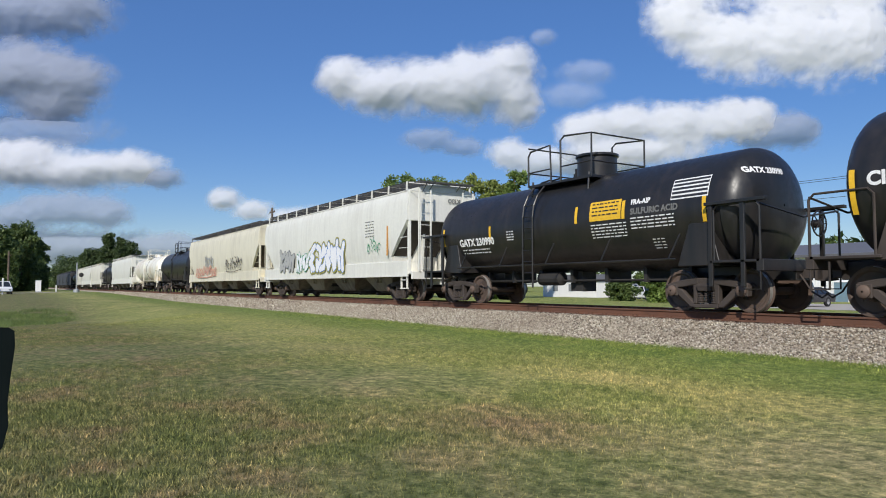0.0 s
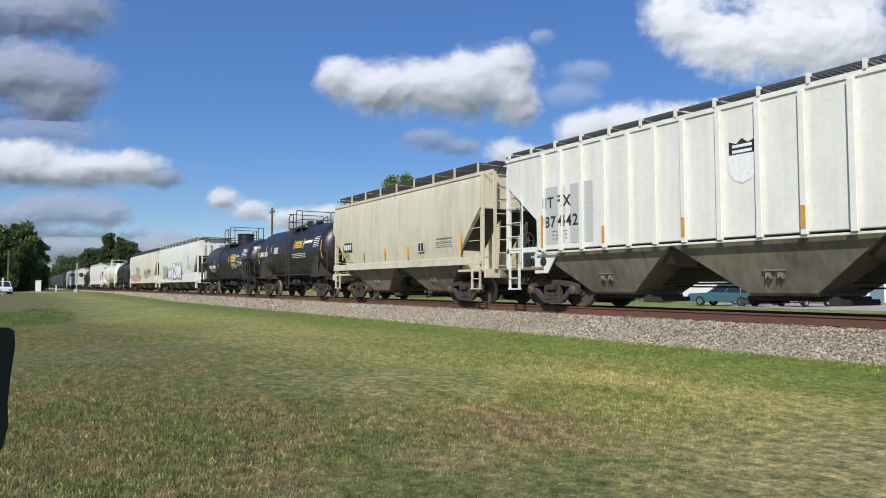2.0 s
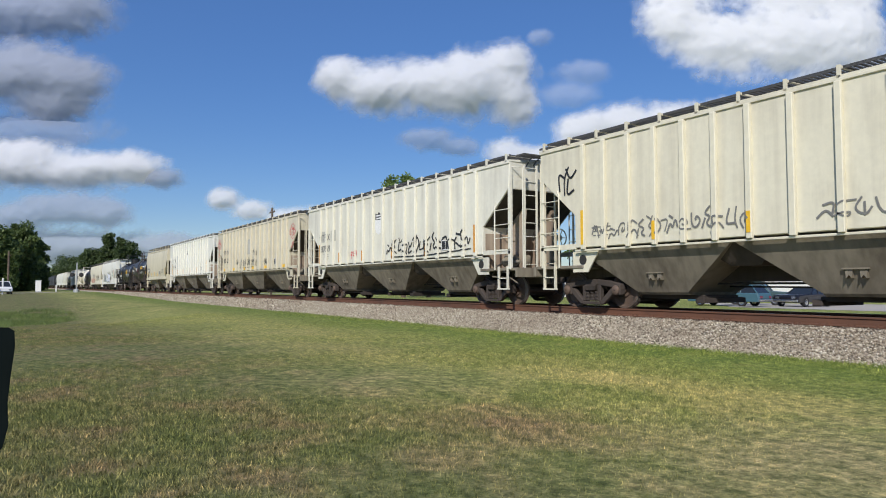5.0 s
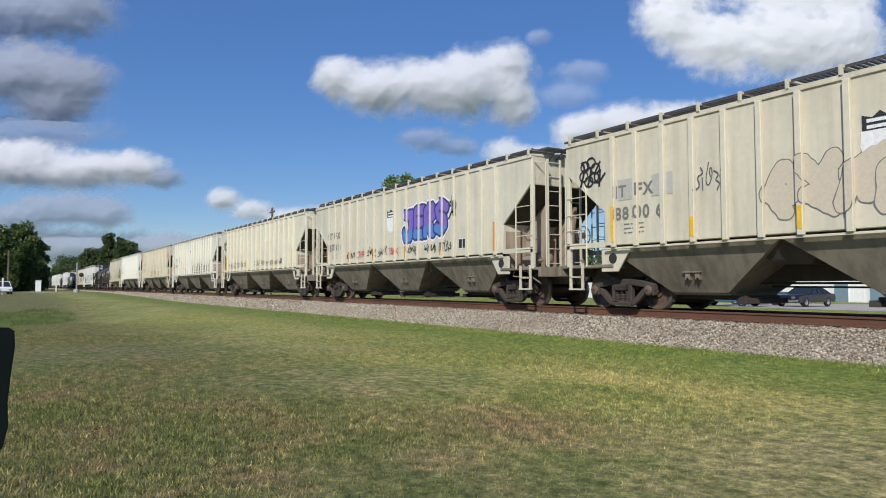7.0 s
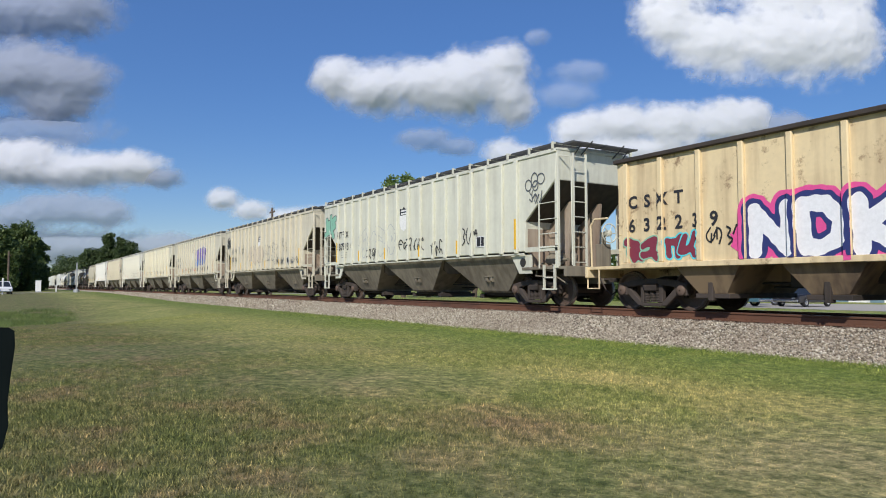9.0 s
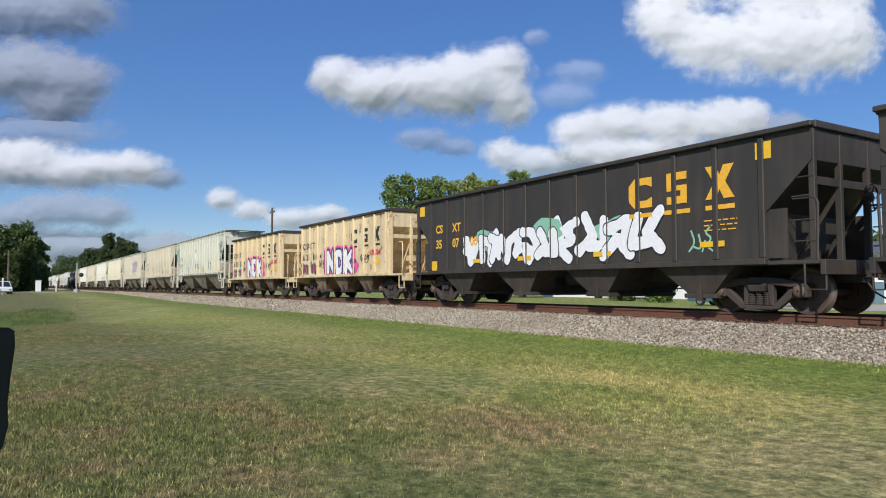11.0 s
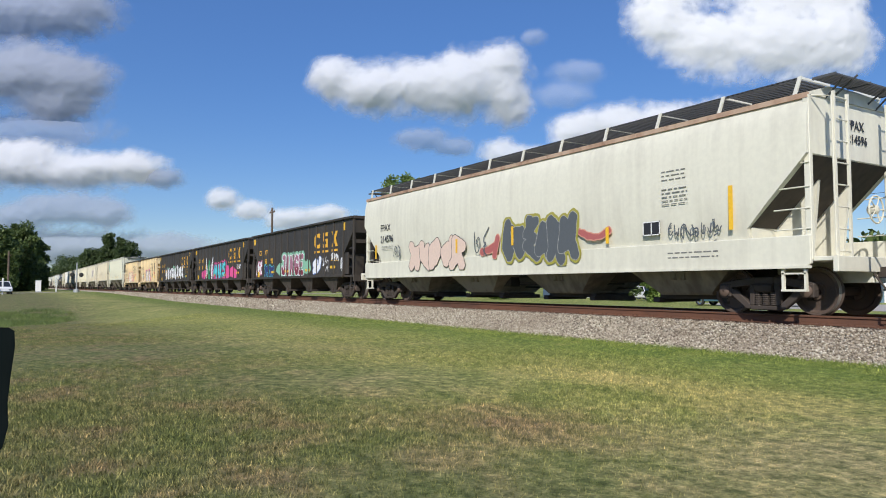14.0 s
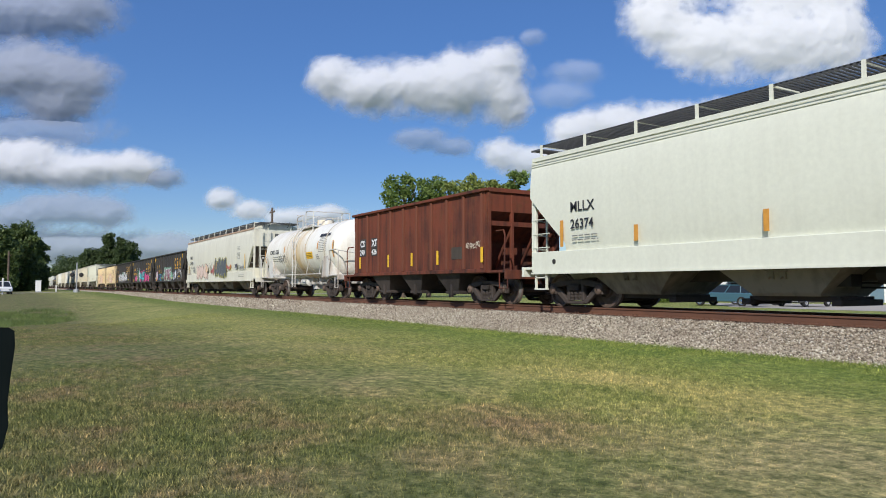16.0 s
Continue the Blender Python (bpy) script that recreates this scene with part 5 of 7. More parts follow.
def tree(x, y, h, spread, seed, mat, label, pine=False, leaf=0.22, per=110, clumps=46, base_h=0.25, category="tree"):
    rnd = random.Random(seed)
    t = thing("pine_tree" if pine else "broadleaf_tree", label, category, (x, y, ground_z(x, y) - 0.1), "trees beyond the track")
    bm = bmesh.new()
    r0 = 0.022 * h
    pts = [Vector((0.03 * h * math.sin(k * 0.9 + seed) * k / 6, 0.03 * h * math.cos(k * 1.1 + seed) * k / 6, h * 0.92 * k / 6)) for k in range(7)]
    for k in range(6):
        bar(bm, pts[k], pts[k + 1], r0 * (1 - k / 7), 8)
    cl = []
    for k in range(clumps):
        f = base_h + (1 - base_h) * (k + 0.5) / clumps
        a = k * 2.4 + rnd.uniform(-0.4, 0.4)
        if pine:
            rad = spread * (1.15 - f) * rnd.uniform(0.35, 1.0)
        else:
            q = (f - base_h) / (1 - base_h)
            rad = spread * math.sqrt(max(0.03, 1 - (1.7 * q - 0.75) ** 2)) * rnd.uniform(0.3, 1.0)
        zz = h * f * rnd.uniform(0.94, 1.03)
        c = Vector((rad * math.cos(a), rad * math.sin(a), zz))
        cl.append((c.x, c.y, c.z, spread * rnd.uniform(0.20, 0.42) * (0.75 if pine else 1)))
        if k % 3 == 0:
            j = pts[min(5, int(max(0.1, f - 0.15) * 6))]
            bar(bm, j, c, r0 * 0.22, 5)
    part("trunk", bm, M_BARK, t)
    part("crown", leaves(cl, per, leaf, seed, mat, "crown"), parent=t)
    return t


def shrub_row(name, x0, x1, y, h, seed, mat, label, n=26, per=150, leaf=0.25, depth=3.0):
    rnd = random.Random(seed)
    cl = []
    for k in range(n):
        x = x0 + (x1 - x0) * k / (n - 1)
        hh = h * rnd.uniform(0.6, 1.1)
        for j in range(3):
            cl.append((x + rnd.uniform(-1, 1) * abs(x1 - x0) / n, y + rnd.uniform(-1, 1) * depth, hh * (0.25 + 0.3 * j), hh * rnd.uniform(0.25, 0.4)))
    tagged(new(name, leaves(cl, per, leaf, seed, mat, name)), label, "trees", kind="stuff")


# ---- clouds ----
def cloud_material(name, tone, through_light=0.42):
    m = bpy.data.materials.new(name)
    m.use_nodes = True
    nt = m.node_tree
    nt.nodes.remove(nt.nodes["Principled BSDF"])
    att = nt.nodes.new("ShaderNodeAttribute")
    att.attribute_name = "thickness"
    veil = nt.nodes.new("ShaderNodeAttribute")
    veil.attribute_name = "veil"
    tc = nt.nodes.new("ShaderNodeTexCoord")
    n1 = noise_tex(nt, tc.outputs["Object"], 0.013, 7.0, (1, 1, 0), 0.58)
    add = nt.nodes.new("ShaderNodeMath")
    add.operation = "MULTIPLY_ADD"
    nt.links.new(n1, add.inputs[0])
    add.inputs[1].default_value = 0.42
    nt.links.new(att.outputs["Fac"], add.inputs[2])
    smooth = nt.nodes.new("ShaderNodeMapRange")
    smooth.interpolation_type = "SMOOTHSTEP"
    smooth.inputs["From Min"].default_value, smooth.inputs["From Max"].default_value = -0.06, 0.62
    nt.links.new(add.outputs[0], smooth.inputs["Value"])
    alpha = nt.nodes.new("ShaderNodeMath")
    alpha.operation = "MULTIPLY"
    nt.links.new(smooth.outputs[0], alpha.inputs[0])
    nt.links.new(veil.outputs["Fac"], alpha.inputs[1])
    dif = nt.nodes.new("ShaderNodeBsdfDiffuse")
    dif.inputs["Color"].default_value = (*tone, 1)
    tl = nt.nodes.new("ShaderNodeBsdfTranslucent")
    tl.inputs["Color"].default_value = (*tone, 1)
    mx0 = nt.nodes.new("ShaderNodeMixShader")
    mx0.inputs[0].default_value = through_light
    nt.links.new(dif.outputs[0], mx0.inputs[1])
    nt.links.new(tl.outputs[0], mx0.inputs[2])
    tp = nt.nodes.new("ShaderNodeBsdfTransparent")
    mx = nt.nodes.new("ShaderNodeMixShader")
    nt.links.new(alpha.outputs[0], mx.inputs[0])
    nt.links.new(tp.outputs[0], mx.inputs[1])
    nt.links.new(mx0.outputs[0], mx.inputs[2])
    nt.links.new(mx.outputs[0], nt.nodes["Material Output"].inputs["Surface"])
    return m


# one vapour in three tones; sunlit and shaded looks are put into the colour
M_CLOUD = cloud_material("white_cloud_vapour", (0.79, 0.80, 0.85))
M_CLOUDLIT = cloud_material("sunlit_bright_cloud_vapour", (0.90, 0.90, 0.92))
M_CLOUDSHADE = cloud_material("shaded_grey_cloud_vapour", (0.42, 0.46, 0.56))
CLOUDS = []
CLOUD_FAR = 3000.0
RIGHT = Vector((0.52540, 0.85085, 0.0)).normalized()
FWD = Vector(AIM).normalized()
UP = RIGHT.cross(FWD).normalized()


def cloud(lobes, drift, label, thin=0.0, seed=1, lean=0.1, relief=0.75, mat=None, near=0.0):
    """Lobes (across, up, half width, half height) in degrees of arc about the line of sight; a bulging bank of vapour far off.
    lean: how far its face hangs over, as with a cloud that is seen from below; near: how many metres it stands before the others."""
    u0 = min(a - 1.6 * c for a, b, c, d in lobes)
    u1 = max(a + 1.6 * c for a, b, c, d in lobes)
    w0 = min(b - 1.6 * d for a, b, c, d in lobes)
    w1 = max(b + 1.6 * d for a, b, c, d in lobes)
    st = 0.16
    nu, nw = int((u1 - u0) / st) + 2, int((w1 - w0) / st) + 2
    uu, ww = np.meshgrid(u0 + st * np.arange(nu), w0 + st * np.arange(nw))
    den, hump = np.full(uu.shape, -8.0), np.zeros(uu.shape)
    for a, b, c, d in lobes:
        r2 = ((uu - a) / c) ** 2 + ((ww - b) / (d * np.where(ww < b, 0.9, 1.0))) ** 2
        den = np.logaddexp(den, (1 - np.sqrt(r2)) * 7)
        hump = hump + (np.exp(-0.9 * r2) * min(c, d)) ** 3
    den = den / 7
    hump = hump ** (1 / 3)
    cx, cw = (u0 + u1) / 2, (w0 + w1) / 2
    far = CLOUD_FAR - near
    k = far * math.pi / 180
    verts, thick, ok = [], [], den > -0.62
    for j in range(nw):
        for i in range(nu):
            n = noise.fractal((uu[j, i] * 0.34 + seed * 9, ww[j, i] * 0.45, seed), 1.0, 2.1, 2)
            n2 = noise.fractal((uu[j, i] * 1.0 + seed * 5, ww[j, i] * 1.15, seed + 3), 0.9, 2.0, 4)
            puff = abs(noise.noise((uu[j, i] * 0.62 + seed * 3, ww[j, i] * 0.75, seed + 7))) + 0.5 * abs(noise.noise((uu[j, i] * 1.4 + seed, ww[j, i] * 1.6, seed + 11)))
            t = den[j, i] + 0.14 * n + 0.15 * n2 - 0.10 * puff
            depth = relief * hump[j, i] + 0.20 * n - 0.15 * puff + lean * (ww[j, i] - cw)
            verts.append(((uu[j, i] - cx) * k, (ww[j, i] - cw) * k, depth * k))
            thick.append(t)
    idx = -np.ones(nu * nw, int)
    keep = [p for p in range(nu * nw) if ok.ravel()[p]]
    idx[keep] = np.arange(len(keep))
    faces = []
    for j in range(nw - 1):
        for i in range(nu - 1):
            f = [idx[j * nu + i], idx[j * nu + i + 1], idx[(j + 1) * nu + i + 1], idx[(j + 1) * nu + i]]
            if min(f) >= 0:
                faces.append([int(q) for q in f])
    me = bpy.data.meshes.new("cloud")
    me.from_pydata([verts[p] for p in keep], [], faces)
    at = me.attributes.new("thickness", "FLOAT", "POINT")
    at.data.foreach_set("value", [float(thick[p]) for p in keep])
    at = me.attributes.new("veil", "FLOAT", "POINT")
    at.data.foreach_set("value", [1.0 - thin] * len(keep))
    for poly in me.polygons:
        poly.use_smooth = True
    me.materials.append(mat or M_CLOUD)
    ob = new("cloud", me)
    way = FWD + RIGHT * radians(cx) + UP * radians(cw)
    turn = Matrix((RIGHT, UP, -FWD)).transposed().to_4x4()
    ob.matrix_basis = Matrix.Translation(Vector(EYE) + way * far) @ turn
    tagged(ob, label, "cloud", "clouds in the sky")
    CLOUDS.append((ob, ob.matrix_basis.copy(), RIGHT * (drift * k)))


DEG = 1229.0


def lobe(px, py, rx, ry):
    """From the sky chart's grid (1229 to the unit of slope, axis at 784, 441) to degrees."""
    return tuple(math.degrees(q / DEG) for q in (px - 784, 441 - py, rx, ry))


def build_clouds():
    cloud([lobe(1205, 45, 66, 58), lobe(1290, 85, 90, 66), lobe(1400, 80, 105, 84), lobe(1500, 70, 78, 82), lobe(1215, -5, 62, 34), lobe(1400, -5, 92, 50), lobe(1490, -5, 80, 50)],
          -1.9, "large bright white cumulus cloud with a grey base", seed=1, lean=-0.10, relief=0.6, mat=M_CLOUDLIT)
    cloud([lobe(612, 146, 48, 42), lobe(680, 165, 66, 50), lobe(760, 162, 76, 54), lobe(840, 162, 76, 66), lobe(900, 130, 52, 50), lobe(912, 185, 44, 50)],
          -0.85, "white cumulus cloud with grey underside", seed=2, lean=0.06, relief=1.0)
    cloud([lobe(762, 250, 52, 22), lobe(820, 262, 42, 18)], -0.8, "small thin grey cloud scrap", 0.45, seed=12, lean=0.1, mat=M_CLOUDSHADE)
    cloud([lobe(1035, 232, 52, 34), lobe(1115, 222, 62, 42), lobe(1200, 228, 74, 44), lobe(1285, 218, 70, 42), lobe(1338, 208, 36, 32), lobe(1110, 270, 120, 30)], -0.75,
          "white billowing cloud low in the sky", seed=3, lean=-0.1, near=170)
    cloud([lobe(1395, 235, 52, 36), lobe(1340, 245, 40, 26)], -0.75, "end of a billowing cloud, coloured grey for its shade", 0.25, seed=14, lean=0.2, mat=M_CLOUDSHADE, near=150)
    cloud([lobe(905, 275, 44, 28), lobe(960, 290, 62, 30), lobe(1060, 295, 80, 28)], -0.7, "low white cloud bank above the train", 0.12, seed=4, lean=0.0, near=100)
    cloud([lobe(1010, 170, 55, 24), lobe(1035, 132, 50, 24), lobe(960, 70, 22, 16)], -0.9, "thin wispy scraps of cloud", 0.72, seed=5, lean=0.1)
    cloud([lobe(40, 35, 130, 50), lobe(130, 25, 85, 48), lobe(-60, 30, 120, 60)], 0.55, "grey broken cloud high up", 0.12, seed=6, lean=0.2, mat=M_CLOUDSHADE)
    cloud([lobe(60, 140, 95, 62), lobe(135, 150, 72, 50), lobe(-60, 150, 120, 75), lobe(110, 190, 75, 36)], 0.4, "heavy grey cloud seen from below", 0.03, seed=7, lean=0.0, mat=M_CLOUDSHADE, relief=1.0)
    cloud([lobe(70, 236, 130, 34), lobe(-40, 240, 110, 36)], 0.3, "thin pale veil of cloud", 0.45, seed=15, lean=0.0, mat=M_CLOUDSHADE)
    cloud([lobe(50, 300, 90, 40), lobe(150, 306, 95, 38), lobe(240, 300, 64, 32), lobe(-50, 295, 100, 50), lobe(60, 275, 60, 28)], 0.1,
          "long white cloud with a flat grey base", seed=8, lean=0.12, relief=1.0, near=60)
    cloud([lobe(290, 318, 38, 20)], 0.1, "grey trailing end of a long cloud", 0.25, seed=16, lean=0.2, mat=M_CLOUDSHADE, near=80)
    cloud([lobe(120, 372, 100, 32), lobe(195, 380, 42, 28), lobe(40, 385, 70, 26)], 0.05, "soft grey white low cloud", 0.25, seed=9, lean=0.0, mat=M_CLOUDSHADE, near=90)
    cloud([lobe(400, 356, 32, 23), lobe(448, 374, 38, 21)], -0.15, "small white puff of cloud", 0.12, seed=10, lean=0.05)
    cloud([lobe(520, 390, 46, 20), lobe(580, 382, 52, 20)], -0.2, "small low white cloud", 0.12, seed=11)
    cloud([lobe(140, 440, 170, 34), lobe(290, 442, 110, 28), lobe(40, 440, 120, 40)], 0.0, "hazy grey cloud bank near the horizon", 0.2, seed=13, lean=0.1, mat=M_CLOUDSHADE)


# ---- the train, front to rear ----
def hop(x0, x1, **kw):
    return dict(x=(x0 + x1) / 2, len=x1 - x0, a=kw.pop("a", (x1 - x0) / 2 - 0.66), truck=kw.pop("truck", (x1 - x0) / 2 - 2.15), **kw)


def emblem(car, xa, xb, xc, z, h, mat, y):
    """Three plain forms on underlines: an open ring of blocks, a stepped stack, two crossed bars."""
    t, w = h * 0.24, h * 0.50
    forms = []
    bm = bmesh.new()
    prism(bm, [(xa + w, z), (xa - w * 0.5, z), (xa - w, z + t), (xa - w, z + h - t), (xa - w * 0.5, z + h), (xa + w, z + h), (xa + w, z + h - t * 1.4), (xa + w - t, z + h - t),
               (xa - w + t * 1.2, z + h - t), (xa - w + t * 1.2, z + t), (xa + w - t, z + t), (xa + w, z + t * 1.4)], y - 0.006, y - 0.001)
    forms.append((bm, xa))
    bm = bmesh.new()
    v = w * 0.78
    prism(bm, [(xb - v, z), (xb + v, z), (xb + v, z + h * 0.58), (xb - v + t, z + h * 0.58), (xb - v + t, z + h - t), (xb + v, z + h - t), (xb + v, z + h), (xb - v, z + h),
               (xb - v, z + h * 0.42), (xb + v - t, z + h * 0.42), (xb + v - t, z + t), (xb - v, z + t)], y - 0.006, y - 0.001)
    forms.append((bm, xb))
    bm = bmesh.new()
    q = t * 0.75
    prism(bm, [(xc - w, z), (xc - w + 2 * q, z), (xc, z + h * 0.5 - q * 1.2), (xc + w - 2 * q, z), (xc + w, z), (xc + q * 1.1, z + h * 0.5), (xc + w, z + h), (xc + w - 2 * q, z + h),
               (xc, z + h * 0.5 + q * 1.2), (xc - w + 2 * q, z + h), (xc - w, z + h), (xc - q * 1.1, z + h * 0.5)], y - 0.006, y - 0.001)
    forms.append((bm, xc))
    for bm, u in forms:
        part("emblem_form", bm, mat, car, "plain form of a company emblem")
        bm = bmesh.new()
        box(bm, u - w, u + w, y - 0.006, y - 0.001, z - h * 0.32, z - h * 0.18)
        part("emblem_underline", bm, mat, car)


TRAIN = []


def smooth_wagon(x0, x1, paint_m, label, **kw):
    car, y = covered_hopper(hop(x0, x1, paint=paint_m, label=label, **kw), False)
    TRAIN.append(car)
    return car


def ribbed_wagon(x0, x1, paint_m, label, **kw):
    car, y = covered_hopper(hop(x0, x1, paint=paint_m, label=label, **kw), True)
    TRAIN.append(car)
    return car


def build_train():
    # far leading part
    smooth_wagon(-114.4, -93.3, M_WHITE, "white smooth-sided covered hopper wagon far along the train", bays=4)
    for x0, x1, m in ((-128.7, -114.4, M_TANKB), (-93.3, -75.4, M_TANKW), (-75.4, -60.6, M_TANKB)):
        car, r, zc = tank_wagon(dict(x=(x0 + x1) / 2, len=x1 - x0, a=(x1 - x0) / 2 - 0.9, truck=(x1 - x0) / 2 - 2.1, paint=m, r=1.40, zc=2.42, hx=1.3,
                                     label="black tank wagon in the leading part of the train" if m is M_TANKB else "white tank wagon with a black band round its shell",
                                     bands=(1.5,) if m is M_TANKW else (), bandmat=M_DARK))
        TRAIN.append(car)
    x = -128.7
    # the last four wagons carry the tree shade in their paint colour
    for i, (ln, m) in enumerate(((18.3, M_PALE), (18.6, M_WHITE), (17.9, M_WHITE), (14.5, None), (18.0, M_SHADECAR), (18.0, M_SHADECAR), (18.0, M_SHADECAR), (18.0, M_SHADECAR))):
        if m is None:
            car, r, zc = tank_wagon(dict(x=x - ln / 2, len=ln, a=ln / 2 - 0.9, truck=ln / 2 - 2.1, paint=M_TANKB, r=1.4, zc=2.42, label="black tank wagon far along the train"))
            TRAIN.append(car)
        else:
            smooth_wagon(x - ln, x, m, "covered hopper wagon far along the train", bays=3)
        x -= ln
    # cream and white smooth hoppers
    car = smooth_wagon(-60.6, -40.25, M_CREAM, "cream smooth-sided covered hopper wagon with faded sprayed patches", bays=4, step=1.55, lean=0.03, post=M_GRATE)
    scrawl(car, -7.0, 1.3, 6.5, 0.8, SPRAY["salmon"], -1.60, 4, 26, 0.05)
    scrawl(car, -4.0, 2.0, 2.6, 0.9, SPRAY["silver"], -1.603, 6, 12, 0.07)
    scrawl(car, 2.0, 1.6, 4.0, 0.9, M_TRUCK, -1.605, 5, 9, 0.03)
    car = smooth_wagon(-40.25, -21.85, M_WHITE, "white smooth-sided covered hopper wagon with blue green graffiti", bays=4, step=1.45, lean=0.03)
    throwup(car, -5.9, 1.25, 2.2, 1.25, 3, SPRAY["silver"], SPRAY["smoke"], -1.585, 6)
    throwup(car, -3.2, 1.15, 1.6, 1.2, 4, SPRAY["white"], SPRAY["green"], -1.585, 7)
    throwup(car, -1.4, 1.1, 4.2, 1.6, 6, SPRAY["white"], SPRAY["blue"], -1.585, 8, SPRAY["olive"])
    small_print(car, 5.0, 3.2, -1.59, M_GREYINK, 6, 0.8, 0.07, 2)
    scrawl(car, 5.1, 1.9, 1.2, 0.6, SPRAY["green"], -1.59, 9, 5)
    strip(car, 7.0, 1.75, 2.9, -1.60, M_OLDYEL)
    part("lettering", letters("CCLX", 0.22, M_GREYINK, 0.01), parent=car, at=(8.58, 0.2, 3.75), rz=90)

    # black acid tank
    car, r, zc = tank_wagon(dict(x=-14.84, len=14.02, a=6.15, truck=4.95, paint=M_TANKB, r=1.33, zc=2.28, px=0.1, hx=1.32, lx=-0.75, rail_h=1.16, dome=True, shield=True,
                                 label="glossy black tank wagon with white lettering and yellow placard"))
    TRAIN.append(car)
    tank_mark(car, "GATX 230990", -4.5, 1.86, 0.32, M_CHALK, r, zc, 0.014)
    tank_print(car, -4.4, 1.74, 1.5, 2, M_CHALK, r, zc, 0.07, 3)
    tank_plate(car, 2.2, 2.46, 1.08, 0.50, M_YEL, r, zc, "placard", "yellow warning placard with small print")
    tank_print(car, 1.75, 2.66, 0.9, 4, M_INK, r, zc, 0.06, 4, 0.012)
    tank_print(car, 1.7, 2.12, 1.2, 5, M_CHALK, r, zc, 0.05, 5)
    tank_mark(car, "FRA-AIP", 3.05, 2.52, 0.17, M_CHALK, r, zc, 0.008)
    tank_mark(car, "SULFURIC ACID", 3.05, 2.28, 0.20, M_GREYINK, r, zc, 0.008)
    tank_print(car, 3.05, 2.2, 1.3, 4, M_CHALK, r, zc, 0.05, 6)
    tank_plate(car, 4.75, 2.75, 1.0, 0.50, M_CHALK, r, zc, "data_panel", "white data panel of small print")
    for k in range(5):
        tank_plate(car, 4.75, 2.56 + 0.095 * k, 0.96, 0.055, M_INK, r, zc, "panel_row", lift=0.010, n=2)
    for x, z0, z1 in ((-5.45, 1.9, 2.5), (-2.75, 2.0, 2.42), (1.15, 2.2, 2.65), (2.82, 2.2, 2.65), (5.15, 1.95, 2.75)):
        tank_plate(car, x, (z0 + z1) / 2, 0.10, z1 - z0, M_YEL, r, zc, "reflective_strip", "yellow reflective strip")
    head_mark(car, "GATX 230990", -0.98, 2.95, 0.17, M_CHALK, 6.15, r, zc)
    for x, z in ((3.6, 1.65), (-1.9, 2.2)):
        tank_print(car, x, z, 0.35, 4, M_CHALK, r, zc, 0.05, int(x * 9) % 7)

    # second black tank
    car, r, zc = tank_wagon(dict(x=-1.54, len=12.58, a=5.45, truck=4.14, paint=M_TANKB, r=1.42, zc=2.40, px=0.25, hx=1.05, lx=0.3, rail_h=0.86, frame=M_TRUCK,
                                 label="dull black tank wagon with brown rusty running gear"))
    TRAIN.append(car)
    tank_mark(car, "CIMX 1021", -4.75, 2.30, 0.33, M_CHALK, r, zc, 0.014)
    tank_print(car, -3.9, 2.2, 1.4, 3, M_GREYINK, r, zc, 0.07, 7)
    tank_plate(car, -1.75, 2.55, 0.7, 0.36, M_PATCH, r, zc, "placard", "grey faded placard")
    for q in range(6):
        tank_plate(car, -1.15 + 0.12 * q, 2.45 + 0.12 * math.sin(q * 2.1), 0.05, 0.35 + 0.1 * (q % 3), SPRAY["maroon"], r, zc, "sprayed_stroke", "dull red sprayed stroke")
    tank_plate(car, 1.85, 2.72, 0.95, 0.36, M_YEL, r, zc, "placard", "yellow placard with small print")
    tank_print(car, 1.45, 2.82, 0.8, 3, M_INK, r, zc, 0.055, 8, 0.012)
    tank_print(car, 0.9, 2.25, 2.0, 3, M_CHALK, r, zc, 0.055, 9)
    tank_plate(car, 3.2, 2.80, 1.1, 0.14, M_CHALK, r, zc, "data_panel", "white painted bar")
    tank_plate(car, 4.3, 2.75, 0.7, 0.5, M_CHALK, r, zc, "data_panel", "white data panel of small print")
    for k in range(5):
        tank_plate(car, 4.3, 2.56 + 0.095 * k, 0.66, 0.055, M_INK, r, zc, "panel_row", lift=0.010, n=2)
    for x, z0, z1 in ((-5.0, 1.8, 2.6), (-3.5, 2.45, 2.9), (-2.6, 2.45, 2.9), (1.2, 2.5, 2.95), (2.55, 2.5, 3.0), (5.0, 1.9, 2.8)):
        tank_plate(car, x, (z0 + z1) / 2, 0.10, z1 - z0, M_YEL, r, zc, "reflective_strip", "yellow reflective strip")

    # two-bay cement hopper
    car = smooth_wagon(4.75, 17.6, M_TAN, "tan two-bay covered hopper wagon, dusty and streaked", bays=2, sl_=0, slope=1.25, sill0=1.28, lo=1.40, step=1.35, a=5.85, truck=4.2, lip=M_TAN)
    bm = bmesh.new()
    box(bm, -4.62, -3.78, -1.592, -1.585, 2.05, 2.42)
    sign = part("logo_plate", bm, M_INK, car, "dark logo plate with pale bars")
    bm = bmesh.new()
    for k in range(4):
        box(bm, -4.55 + 0.19 * k, -4.42 + 0.19 * k, -1.597, -1.592, 2.12, 2.35)
    part("logo_band", bm, M_CHALK, sign)
    mark(car, "3056", -4.58, 1.78, 0.26, M_INK, -1.57)
    small_print(car, -4.5, 1.70, -1.575, M_GREYINK, 2, 0.8, 0.06, 3)
    panel_plate(car, 2.15, 1.95, -1.57)
    small_print(car, 3.2, 2.2, -1.58, M_GREYINK, 3, 1.0, 0.07, 5)
